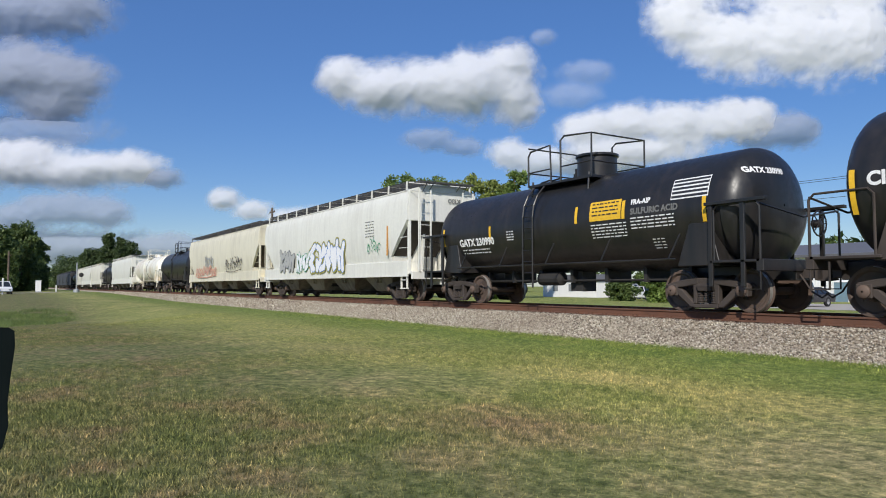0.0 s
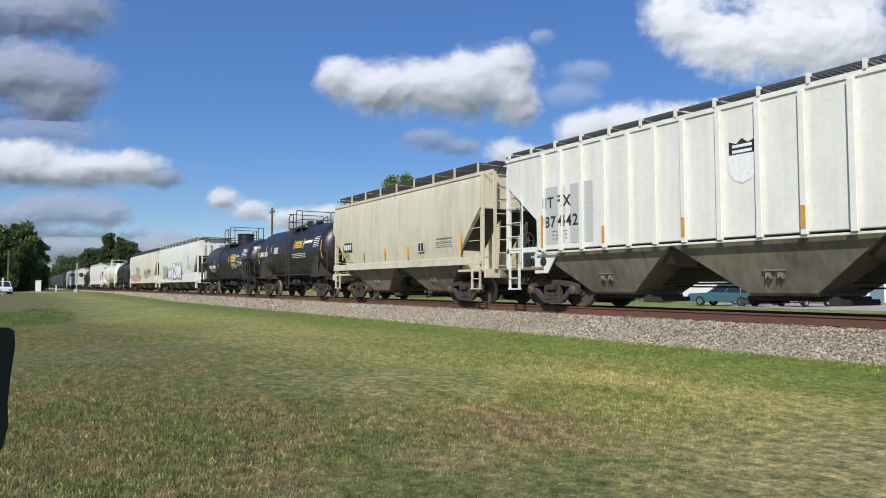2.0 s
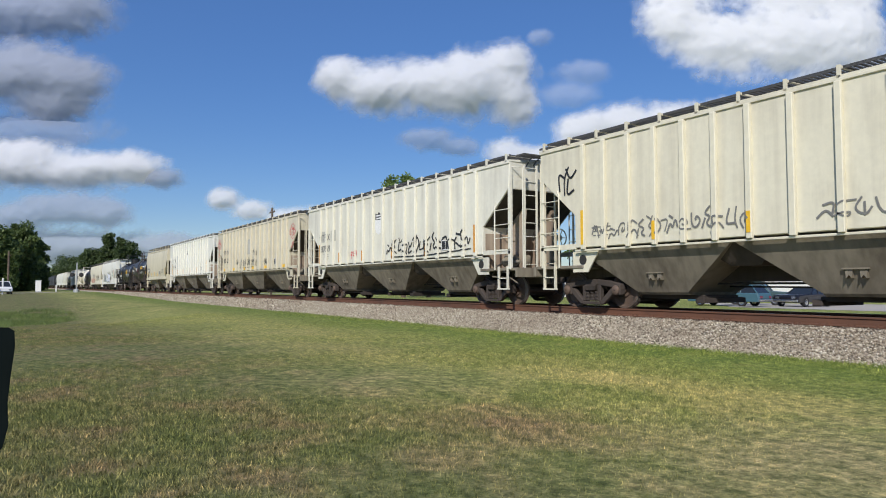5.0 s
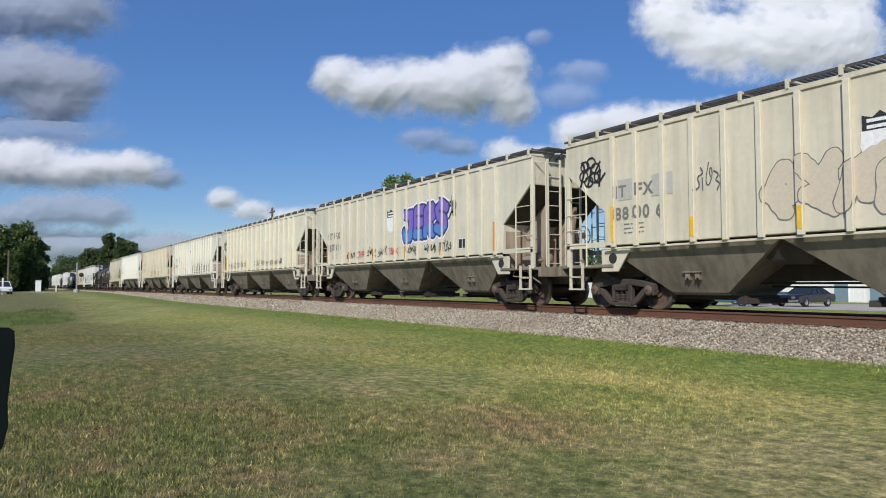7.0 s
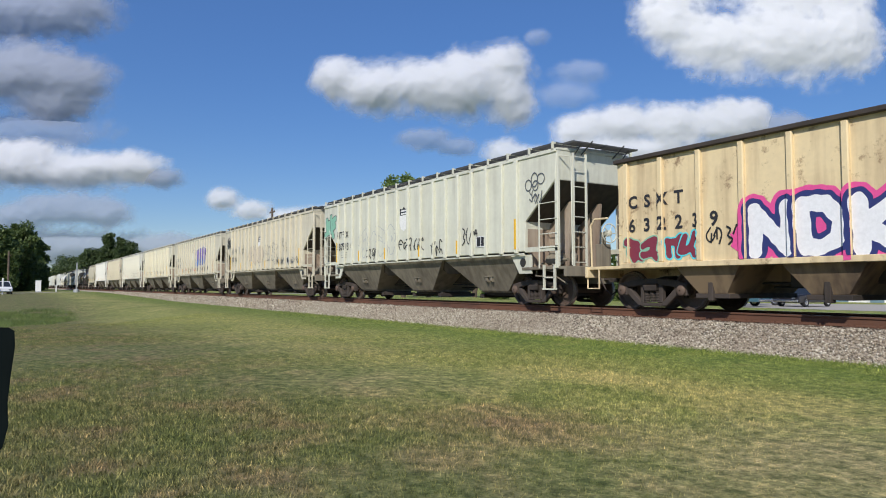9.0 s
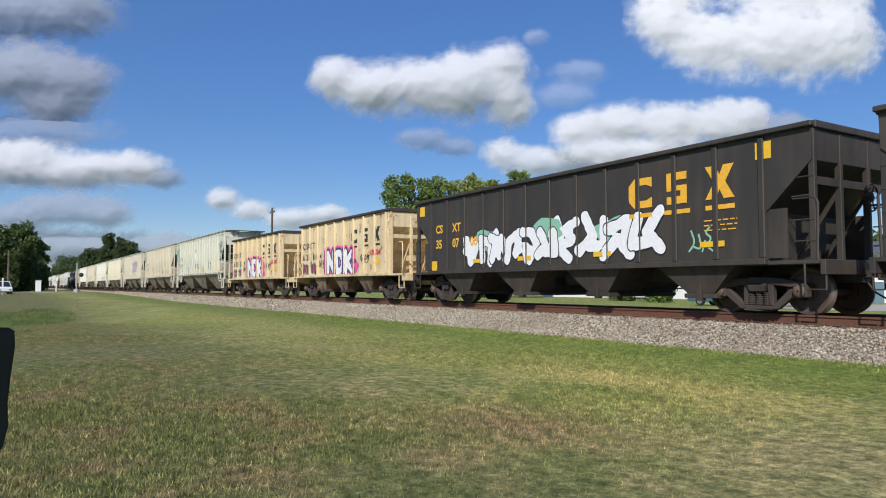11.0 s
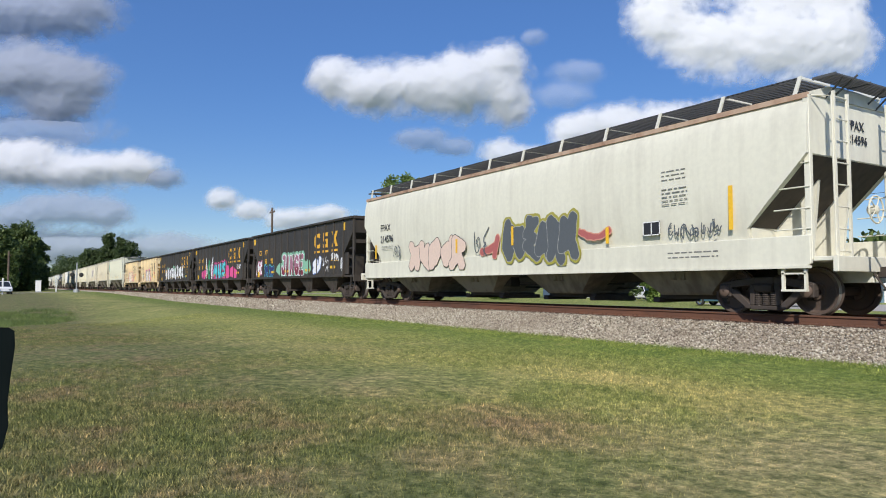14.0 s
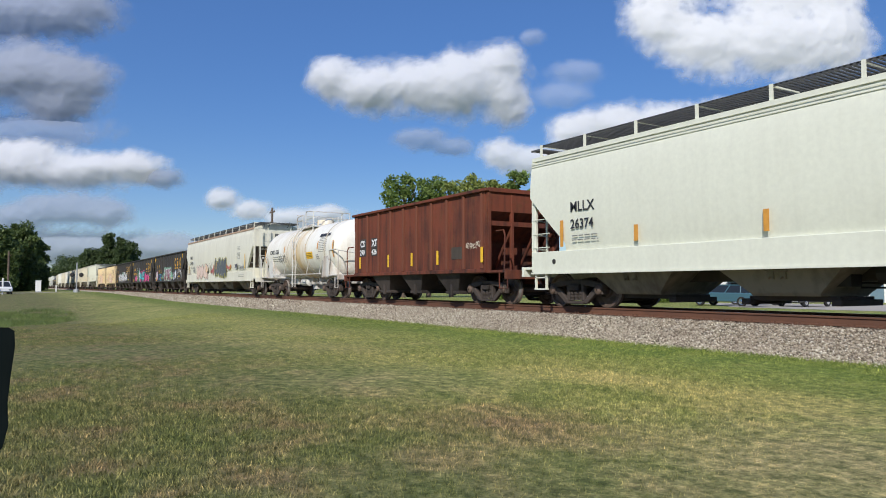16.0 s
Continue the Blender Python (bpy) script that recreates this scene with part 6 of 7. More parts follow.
    for x, z0, z1 in ((-4.72, 1.7, 2.3), (-2.6, 1.65, 1.98), (-0.7, 1.65, 2.05), (1.15, 1.62, 2.05), (4.75, 1.6, 2.3)):
        strip(car, x, z0, z1, -1.585, M_YEL)

    # ribbed grain hoppers
    P = 17.925
    x0 = 17.6
    specs = [("pale", M_WHITE), ("beige", M_BEIGE), ("white", M_PALE), ("cream", M_CREAM), ("pale", M_OLDCREAM), ("grey", M_BEIGE), ("green", M_GREYG)]
    nums = [("IT FX", "87 442"), ("IT  FX", "87 62 2"), ("IT FX", "87 69 1"), None, ("IT  FX", "87 81 0"), ("IT  FX", "88 00 6"), ("IT FX", "87 93 0")]
    labels = ["white ribbed grain hopper wagon with grey number patch", "beige ribbed grain hopper wagon with red sprayed face and scrawls",
              "pale ribbed grain hopper wagon with black sprayed scrawl", "cream ribbed grain hopper wagon",
              "cream ribbed grain hopper wagon with purple blue graffiti", "beige ribbed grain hopper wagon with outline graffiti", "grey green ribbed grain hopper wagon with scrawled loops"]
    cars = []
    for k, (_, m) in enumerate(specs):
        cars.append(ribbed_wagon(x0 + P * k, x0 + P * (k + 1), m, labels[k], a=8.25, truck=6.75))
    y = -1.508
    for k, car in enumerate(cars):
        ink = M_INK if k in (0, 1, 6) else M_GREYINK
        if k in (0, 2, 5):
            for u in (-6.1, -5.05):
                bm = bmesh.new()
                box(bm, u - (0.42 if k == 0 else 0.30), u + (0.42 if k == 0 else 0.30), y - 0.001, y + 0.002, 2.62 if k != 0 else 1.7, 3.25 if k == 0 else 3.12)
                part("repainted_patch", bm, M_PATCH if k == 0 else M_PATCHL, car, "repainted number patch")
        if nums[k]:
            mark(car, nums[k][0], -6.5, 2.70, 0.40, ink, y - 0.004, 0.01, spacing=1.15)
            mark(car, nums[k][1], -6.5, 2.16, 0.42, ink, y - 0.004, 0.01, spacing=1.15)
        small_print(car, -6.2, 2.05, y - 0.002, M_GREYINK, 3, 0.6, 0.06, k)
        panel_plate(car, 4.68, 1.95, y - 0.004, 0.5, 0.34)
        mats = M_OLDYEL if k in (0, 2, 4) else M_YEL
        for x in (-6.15, -4.0, -1.35, 0.45, 2.9, 6.15) if k == 1 else (-6.52, -4.2, -1.8, 0.9, 3.4, 6.52):
            if k == 1:
                bm = bmesh.new()
                box(bm, x - 0.28, x + 0.28, y - 0.006, y - 0.002, 1.60, 1.76)
                part("reflective_strip", bm, M_YEL, car, "yellow reflective strip")
            else:
                strip(car, x, 1.62, 2.05 if abs(x) < 6 else 2.5, -1.595, mats, 0.09)
        if k in (0, 2, 4, 5, 6):
            # shield emblem, drawn as plain shapes
            zc_ = 3.12
            bm = bmesh.new()
            prism(bm, [(-0.68, zc_ + 0.1), (-0.68, zc_ + 0.38), (-0.51, zc_ + 0.32), (-0.38, zc_ + 0.42), (-0.25, zc_ + 0.32), (-0.08, zc_ + 0.38), (-0.08, zc_ + 0.1)], y - 0.004, y)
            em = part("emblem", bm, M_INK, car, "shield emblem, dark above and white below")
            bm = bmesh.new()
            prism(bm, [(-0.70, zc_ + 0.1), (-0.06, zc_ + 0.1), (-0.04, zc_ - 0.18), (-0.16, zc_ - 0.40), (-0.38, zc_ - 0.50), (-0.60, zc_ - 0.40), (-0.72, zc_ - 0.18)], y - 0.004, y)
            part("emblem_field", bm, M_CHALK, em)
            bm = bmesh.new()
            for q in (0.16, 0.27):
                box(bm, -0.60, -0.16, y - 0.007, y - 0.004, zc_ + q - 0.03, zc_ + q + 0.03)
            part("emblem_band", bm, M_CHALK, em)
    c = cars[1]
    for ex in (-7.75, 7.45):
        loops(c, [(ex, 3.45, 0.36, 0.40), (ex - 0.02, 3.32, 0.16, 0.09), (ex - 0.38, 3.42, 0.10, 0.15), (ex + 0.22, 3.42, 0.20, 0.10)], SPRAY["red"], y - 0.004, 0.014)
        scrawl(c, ex - 0.25, 2.62, 0.35, 0.45, SPRAY["red"], y - 0.006, 22, 3, 0.014)
        scrawl(c, ex - 0.22, 3.50, 0.40, 0.22, SPRAY["red"], y - 0.006, 29, 3, 0.012)
    scrawl(c, -3.3, 1.78, 4.4, 0.55, SPRAY["black"], y - 0.006, 23, 20, 0.017)
    scrawl(c, 0.3, 2.4, 0.75, 0.48, SPRAY["black"], y - 0.007, 25, 4, 0.016)
    scrawl(c, 2.6, 1.78, 0.75, 0.45, SPRAY["black"], y - 0.006, 24, 6, 0.02)
    bm = bmesh.new()
    box(bm, -0.82, -0.08, y - 0.002, y + 0.002, 2.55, 3.48)
    part("repainted_patch", bm, M_PATCHL, c)
    c = cars[2]
    scrawl(c, 0.3, 1.72, 5.8, 0.7, SPRAY["black"], y - 0.006, 31, 13, 0.03)
    scrawl(c, -3.1, 1.75, 0.6, 0.5, SPRAY["red"], y - 0.006, 32, 7, 0.02)
    c = cars[3]
    scrawl(c, -6.3, 1.7, 4.5, 0.5, M_GREYINK, y - 0.006, 33, 14, 0.02)
    scrawl(c, -7.6, 2.9, 0.7, 0.9, SPRAY["black"], y - 0.006, 133, 6, 0.03)
    scrawl(c, -0.5, 1.75, 5.0, 0.4, M_GREYINK, y - 0.006, 233, 14, 0.02)
    c = cars[4]
    piece(c, "JERS", 0.62, 2.32, 3.05, 0.95, -1.508, SPRAY["purple"], SPRAY["navy"], 0.165, 3, 0.12, 0.03, rim=0.075, outer=SPRAY["white"], halo=0.06, fill2=SPRAY["bluefade"], cut=2.66)
    scrawl(c, 3.65, 2.75, 0.65, 1.0, SPRAY["black"], y - 0.006, 41, 5, 0.03)
    for q, (u, mt) in enumerate(((-4.6, "black"), (-3.4, "red"), (-2.5, "black"), (-1.5, "black"), (-0.6, "red"), (0.9, "black"), (2.2, "black"), (3.2, "black"))):
        scrawl(c, u, 1.72, 0.8, 0.42, SPRAY[mt], y - 0.006, 42 + q, 7, 0.018)
    c = cars[5]
    throwup(c, -2.5, 1.78, 2.7, 1.25, 4, SPRAY["buff"], M_GREYINK, y, 51, fat=1.3, rim=0.022)
    throwup(c, 0.5, 1.95, 2.0, 1.1, 3, M_BEIGE, M_GREYINK, y, 52)
    scrawl(c, -7.75, 3.0, 0.8, 0.85, SPRAY["black"], y - 0.006, 53, 9, 0.03)
    loops(c, [(-7.35 + 0.22 * math.cos(q), 3.45 + 0.24 * math.sin(q), 0.15, 0.13) for q in (0.3, 1.3, 2.4, 3.5, 4.6, 5.6)], SPRAY["black"], y - 0.009, 0.022)
    for q, u in enumerate((2.5, 3.4, 4.6, 5.6)):
        scrawl(c, u, 1.7, 0.8, 0.5, SPRAY["smoke"], y - 0.006, 54 + q, 6, 0.018)
    scrawl(c, 3.6, 2.4, 0.8, 0.9, SPRAY["smoke"], y - 0.006, 59, 10, 0.012)
    scrawl(c, -4.2, 2.6, 0.7, 0.6, SPRAY["smoke"], y - 0.006, 60, 6, 0.015)
    c = cars[6]
    loops(c, [(7.05, 3.42, 0.14, 0.16), (7.32, 3.55, 0.14, 0.20), (7.60, 3.55, 0.16, 0.15), (7.36, 3.38, 0.12, 0.14)], SPRAY["smoke"], y - 0.006, 0.018)
    scrawl(c, 7.05, 2.85, 0.55, 0.45, SPRAY["smoke"], y - 0.006, 61, 3, 0.018)
    for q, (u, w, z) in enumerate(((-0.85, 1.0, 1.85), (0.3, 0.8, 1.75), (3.5, 0.9, 1.88), (-3.5, 0.9, 1.6), (1.6, 0.8, 1.62))):
        scrawl(c, u, z, w, 0.65, SPRAY["black"], y - 0.006, 62 + q, 9, 0.022)
    throwup(c, -4.3, 1.75, 3.2, 1.2, 4, M_GREYG, M_PATCH, y + 0.002, 68)
    throwup(c, -8.1, 2.75, 1.2, 1.1, 2, SPRAY["mint"], SPRAY["smoke"], y + 0.002, 69)

    for c in cars:
        hug(c, POSTS, 0.065, 0.084)

    # two yellow open hoppers
    for k, x0 in enumerate((143.05, 155.95)):
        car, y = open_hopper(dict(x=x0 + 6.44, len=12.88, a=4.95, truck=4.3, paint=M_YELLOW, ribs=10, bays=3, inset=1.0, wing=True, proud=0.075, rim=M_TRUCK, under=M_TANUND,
                                  label="faded yellow open hopper wagon with pink white graffiti"))
        TRAIN.append(car)
        mark(car, "C S X T", -4.6, 2.40, 0.40, M_INK, y - 0.004, 0.012, spacing=1.22)
        mark(car, "6 3 2 2 3 9" if k == 0 else "6 3 1 8 0 4", -4.6, 1.84, 0.42, M_INK, y - 0.004, 0.012, spacing=1.3)
        # company emblem as three dark blocks on underlines
        emblem(car, 1.6, 2.7, 3.77, 2.40, 0.58, M_INK, y)
        cloud_paint(car, [(0.0, 1.5, 1.9, 0.42), (-0.6, 1.65, 1.0, 0.5), (1.0, 1.62, 0.9, 0.5), (1.6, 1.35, 0.45, 0.26)], SPRAY["pink"], y - 0.002, 70 + k)
        cloud_paint(car, [(0.1, 1.65, 1.55, 0.40)], SPRAY["navy"], y - 0.0045, 72 + k)
        piece(car, "NDK", -1.45, 1.2, 3.0, 0.88, y - 0.005, SPRAY["white"], SPRAY["navy"], 0.15, 5 + k, -0.08, rim=0.10, outer=SPRAY["pink"], halo=0.09)
        throwup(car, -4.65, 1.12, 0.9, 0.58, 2, SPRAY["maroon"], SPRAY["mint"], y, 73 + k)
        throwup(car, -3.55, 1.12, 0.8, 0.66, 2, SPRAY["maroon"], SPRAY["cyan"], y, 75 + k)
        scrawl(car, -2.5, 1.45, 0.7, 0.45, SPRAY["black"], y - 0.006, 77, 8, 0.02)
        scrawl(car, 2.15, 1.5, 0.9, 0.5, SPRAY["black"], y - 0.006, 78, 8, 0.02)
        scrawl(car, 3.1, 1.8, 1.0, 0.3, SPRAY["red"], y - 0.006, 79, 7, 0.022)
        bm = bmesh.new()
        box(bm, 3.5, 4.05, y - 0.006, y - 0.001, 1.45, 1.68)
        part("reflective_strip", bm, M_YEL, car, "yellow reflective plate")

        hug(car, post_places(10, 4.65), 0.065, 0.078)

    # three black open hoppers
    for k, x0 in enumerate((168.85, 184.77, 200.68)):
        car, y = open_hopper(dict(x=x0 + 7.96, len=15.92, a=7.38, truck=5.95, paint=M_BLACK, ribs=13, bays=4, inset=0.95, proud=0.045, under=M_GRIMESHADE,
                                  label="black open hopper wagon with bright graffiti and yellow lettering"))
        TRAIN.append(car)
        for q, text in enumerate(("CS", "XT")):
            mark(car, text, -6.0 + 1.06 * q, 2.38, 0.38, M_GOLD, y - 0.004, 0.012)
        for q, text in enumerate((("35", "07", "00"), ("34", "87", "55"), ("", "93", "92"))[k]):
            if text:
                mark(car, text, -6.0 + 1.06 * q, 1.86, 0.40, M_GOLD, y - 0.004, 0.012)
        # company emblem: three plain yellow forms on underlines
        emblem(car, 3.25, 4.3, 5.4, 2.38, 0.70, M_GOLD, y)
        for u, z in ((-6.95, 3.22), (6.4, 3.22), (-6.1, 1.25)):
            bm = bmesh.new()
            box(bm, u - 0.17, u + 0.17, y - 0.005, y - 0.001, z - 0.17, z + 0.17)
            part("reflective_square", bm, M_YEL, car, "yellow square marker")
        for u in (-3.4, -1.1, 2.0, 5.2):
            bm = bmesh.new()
            box(bm, u - 0.3, u + 0.3, y - 0.018, y - 0.012, 1.30 if u < 5 else 1.38, 1.42 if u < 5 else 1.50)
            part("reflective_strip", bm, M_YEL, car, "yellow reflective strip")
        small_print(car, 5.0, 1.95, y - 0.004, M_GOLD, 3, 0.8, 0.06, k)
        if k == 0:
            cloud_paint(car, [(-3.0, 2.0, 0.6, 0.3), (-0.2, 2.1, 0.8, 0.3), (2.5, 1.9, 0.7, 0.4)], SPRAY["mint"], y - 0.002, 80)
            throwup(car, -4.2, 1.15, 4.4, 1.2, 6, SPRAY["white"], SPRAY["black"], y, 81)
            throwup(car, 0.2, 1.15, 3.6, 1.35, 4, SPRAY["white"], SPRAY["black"], y, 82)
            scrawl(car, 4.6, 1.2, 0.6, 0.7, SPRAY["mint"], y - 0.006, 83, 6, 0.02)
        if k == 1:
            cloud_paint(car, [(-4.2, 1.45, 0.8, 0.33), (-0.2, 1.5, 2.0, 0.40), (2.6, 1.5, 1.0, 0.42), (3.8, 1.5, 1.0, 0.38), (4.6, 1.4, 0.5, 0.3), (-0.6, 1.9, 0.7, 0.3), (1.2, 1.95, 0.8, 0.28)], SPRAY["pink"], y - 0.002, 84)
            # winged green shape, kept plain
            for side, cx in ((-1, -3.3), (1, -1.72)):
                feathers = [[[(cx - side * (0.30 - 0.03 * q), 2.0 - 0.13 * q), (cx + side * (0.06 - 0.02 * q), 2.32 - 0.19 * q), (cx + side * (0.24 - 0.035 * q), 2.62 - 0.24 * q)]] for q in range(7)]
                sprayed(car, feathers, y - 0.004, SPRAY["white"], SPRAY["black"], 0.085, 0.022)
            cloud_paint(car, [(-2.5, 2.1, 0.40, 0.36), (-2.62, 1.75, 0.25, 0.42), (-2.4, 1.25, 0.36, 0.22)], SPRAY["green"], y - 0.016, 86, "green sprayed shape")
            cloud_paint(car, [(-2.35, 1.9, 0.14, 0.18)], SPRAY["buff"], y - 0.018, 87)
            piece(car, "MARS", -1.2, 1.2, 3.35, 0.86, y - 0.008, SPRAY["cyan"], SPRAY["black"], 0.125, 7, 0.22, 0.03, rim=0.06, outer=SPRAY["pink"], halo=0.09)
            scrawl(car, 5.0, 1.7, 0.8, 0.4, SPRAY["white"], y - 0.008, 88, 7, 0.03)
        if k == 2:
            cloud_paint(car, [(-2.3, 1.5, 0.5, 0.33), (-1.2, 1.75, 0.7, 0.38), (0.2, 1.7, 1.3, 0.45), (1.9, 1.5, 0.55, 0.36)], SPRAY["mint"], y - 0.002, 90)
            throwup(car, -6.35, 1.12, 0.9, 1.0, 2, SPRAY["white"], SPRAY["pink"], y, 91)
            throwup(car, -5.0, 1.12, 1.6, 0.7, 2, SPRAY["navy"], SPRAY["cyan"], y, 92)
            piece(car, "JINGE", -1.95, 1.25, 3.3, 0.9, y - 0.005, SPRAY["mauve"], SPRAY["white"], 0.125, 9, 0.05, rim=0.045, outer=SPRAY["mint"], halo=0.12, fill2=SPRAY["maroon"], cut=1.5)
            throwup(car, 2.72, 1.12, 0.85, 0.95, 1, SPRAY["white"], SPRAY["blue"], y, 94)
            scrawl(car, 3.9, 1.2, 0.8, 0.8, SPRAY["white"], y - 0.006, 95, 8, 0.02)
            scrawl(car, 4.95, 1.7, 0.9, 0.45, SPRAY["white"], y - 0.006, 96, 7, 0.03)
            scrawl(car, 6.0, 1.2, 0.35, 0.9, SPRAY["white"], y - 0.006, 97, 6, 0.02)
        hug(car, post_places(13, 6.35), 0.065, 0.048)

    # smooth hopper with blue and pink sprayed forms
    car = smooth_wagon(216.6, 237.2, M_SMOOTH, "pale grey smooth-sided covered hopper wagon with graffiti and rusty eaves", bays=4, step=1.62, lean=0.14, a=9.45, truck=8.2, slope=1.3,
                       lip=M_RUSTLIP, sill0=0.92, post=M_WHITE)
    mark(car, "FPAX", -7.95, 2.72, 0.36, M_INK, -1.59, 0.006)
    mark(car, "214596", -7.95, 2.28, 0.36, M_INK, -1.59, 0.006)
    small_print(car, -7.85, 2.12, -1.58, M_GREYINK, 2, 0.9, 0.06, 7)
    throwup(car, -5.6, 1.15, 3.5, 1.1, 5, SPRAY["blush"], SPRAY["black"], -1.572, 101, fat=1.35, rim=0.022)
    scrawl(car, -6.9, 1.6, 0.6, 0.6, SPRAY["smoke"], -1.585, 103, 8, 0.02)
    scrawl(car, -1.5, 1.3, 0.9, 1.0, SPRAY["smoke"], -1.585, 104, 9, 0.02)
    sprayed(car, [[[(-0.95, 1.62), (-0.6, 1.66), (-0.2, 1.8)], [(-0.3, 1.5), (-0.15, 2.0)]]], -1.572, SPRAY["brick"], SPRAY["salmon"], 0.10, 0.03)
    sprayed(car, [[[(3.4, 1.95), (3.75, 1.82), (4.1, 1.78), (4.45, 1.92)]]], -1.572, SPRAY["brick"], SPRAY["salmon"], 0.07, 0.03)
    throwup(car, 0.1, 1.15, 3.1, 1.35, 6, SPRAY["smoke"], SPRAY["silver"], -1.574, 106, SPRAY["olive"], fat=1.6, rim=0.014)
    small_print(car, 6.1, 3.12, -1.59, M_GREYINK, 3, 0.65, 0.055, 8)
    small_print(car, 6.1, 2.72, -1.595, M_GREYINK, 5, 0.7, 0.05, 9)
    panel_plate(car, 5.78, 1.87, -1.58, 0.5, 0.32)
    scrawl(car, 6.2, 1.58, 1.4, 0.4, SPRAY["smoke"], -1.575, 107, 10, 0.015)
    small_print(car, 6.2, 1.30, -1.545, M_GREYINK, 2, 1.3, 0.06, 10)
    for x, z0, z1 in ((-8.35, 1.65, 2.2), (-2.4, 1.65, 2.1), (0.6, 1.75, 2.3), (4.4, 1.6, 2.0), (7.85, 1.7, 2.6)):
        strip(car, x, z0, z1, -1.59, M_YEL)
    part("lettering", letters("FPAX", 0.26, M_INK, 0.006), parent=car, at=(9.47, -0.2, 3.62), rz=90)
    part("lettering", letters("214596", 0.24, M_INK, 0.006), parent=car, at=(9.47, -0.2, 3.35), rz=90)

    # white tank
    car, r, zc = tank_wagon(dict(x=243.43, len=12.45, a=5.45, truck=4.14, paint=M_SPILL, r=1.40, zc=2.36, px=0.35, hx=1.2, lx=-0.1, rail_h=0.74, frame=M_WHITEFR, light_pipes=True,
                                 label="white tank wagon with yellow brown spill stains", bands=(-1.25, 1.5, 4.0), bandmat=M_OLDYELST))
    TRAIN.append(car)
    tank_mark(car, "CIMX 1026", -4.15, 2.35, 0.32, M_INK, r, zc, 0.010)
    tank_print(car, -3.7, 2.2, 1.6, 3, M_GREYINK, r, zc, 0.07, 11)
    tank_plate(car, 1.95, 2.10, 0.95, 0.34, M_YEL, r, zc, "placard", "yellow placard with small print")
    tank_print(car, 1.55, 2.20, 0.8, 3, M_INK, r, zc, 0.05, 12, 0.012)
    tank_print(car, 2.85, 2.1, 0.35, 3, M_INK, r, zc, 0.06, 13)
    tank_print(car, 3.25, 2.95, 0.95, 9, M_GREYINK, r, zc, 0.055, 14)
    tank_plate(car, 3.75, 3.05, 1.3, 0.16, M_INK, r, zc, "data_panel", "black painted bar")
    for x, z0, z1 in ((-5.05, 1.9, 2.7), (-1.75, 2.35, 2.75), (1.45, 2.3, 2.7), (3.1, 2.35, 2.75), (5.0, 1.9, 2.7)):
        tank_plate(car, x, (z0 + z1) / 2, 0.11, z1 - z0, M_OLDYEL, r, zc, "reflective_strip", "orange reflective strip")
    scr = bmesh.new()
    rnd = random.Random(5)
    for k in range(26):
        u, w = -2.7 + 0.05 * k + rnd.uniform(-0.1, 0.1), 2.05 + rnd.uniform(-0.16, 0.16)
        d = Vector((rnd.uniform(-0.1, 0.1), 0, rnd.uniform(-0.16, 0.16)))
        nn = Vector((-d.z, 0, d.x)).normalized() * 0.014
        q = Vector((u, 0, w))
        scr.faces.new([scr.verts.new(p) for p in (q - d - nn, q + d - nn, q + d + nn, q - d + nn)])
    wrap(part("spray_scrawl", scr, SPRAY["black"], car, "black sprayed scrawl"), r, zc, 0.009)

    # rusty open hopper
    car, y = open_hopper(dict(x=255.95, len=12.6, a=4.95, truck=4.3, paint=M_RUST, ribs=10, bays=3, inset=1.0, wing=True, proud=0.06, under=M_TRUCK, ribmat=M_RUSTRIB, rim=M_RUST,
                              label="heavily rusted red brown open hopper wagon"))
    TRAIN.append(car)
    for u in (-4.08, -3.0):
        bm = bmesh.new()
        box(bm, u - 0.28, u + 0.42, y - 0.002, y + 0.002, 1.80, 2.52)
        part("number_patch", bm, M_BLACK, car)
    mark(car, "CS", -4.32, 2.20, 0.36, M_CHALK, y - 0.004, 0.012)
    mark(car, "XT", -3.22, 2.20, 0.36, M_CHALK, y - 0.004, 0.012)
    mark(car, "290", -4.36, 1.86, 0.30, M_CHALK, y - 0.004, 0.008)
    mark(car, "426", -3.24, 1.86, 0.30, M_CHALK, y - 0.004, 0.008)
    for x in (-4.35, -1.75, 0.12, 1.95, 4.72):
        strip(car, x, 1.3, 1.78, y - 0.004 if abs(x) < 4.6 else y - 0.07, M_YEL, 0.13)
    bm = bmesh.new()
    box(bm, 2.85, 3.5, y - 0.004, y, 1.45, 1.85)
    part("stencil_panel", bm, M_GRIMESHADE, car, "sooty dark stencil panel")
    scrawl(car, 3.7, 1.75, 0.9, 0.25, SPRAY["buff"], y - 0.006, 111, 8, 0.012)

    # last pale hopper and the one that follows out of view
    car = smooth_wagon(262.25, 282.0, M_MILK, "clean pale grey green smooth-sided covered hopper wagon", bays=4, step=1.72, a=9.0, truck=7.75, slope=1.35, lip=M_MILK, sill0=0.92)
    mark(car, "MLLX", -7.35, 2.50, 0.36, M_INK, -1.595, 0.006)
    mark(car, "26374", -7.35, 2.06, 0.34, M_INK, -1.585, 0.006)
    small_print(car, -7.3, 1.88, -1.57, M_GREYINK, 2, 0.95, 0.065, 20)
    for x, z0, z1 in ((-7.68, 1.6, 2.3), (-5.1, 1.62, 2.0), (-1.8, 1.62, 2.05), (2.1, 1.62, 2.05)):
        strip(car, x, z0, z1, -1.59, M_OLDYEL, 0.12)
    bm = bmesh.new()
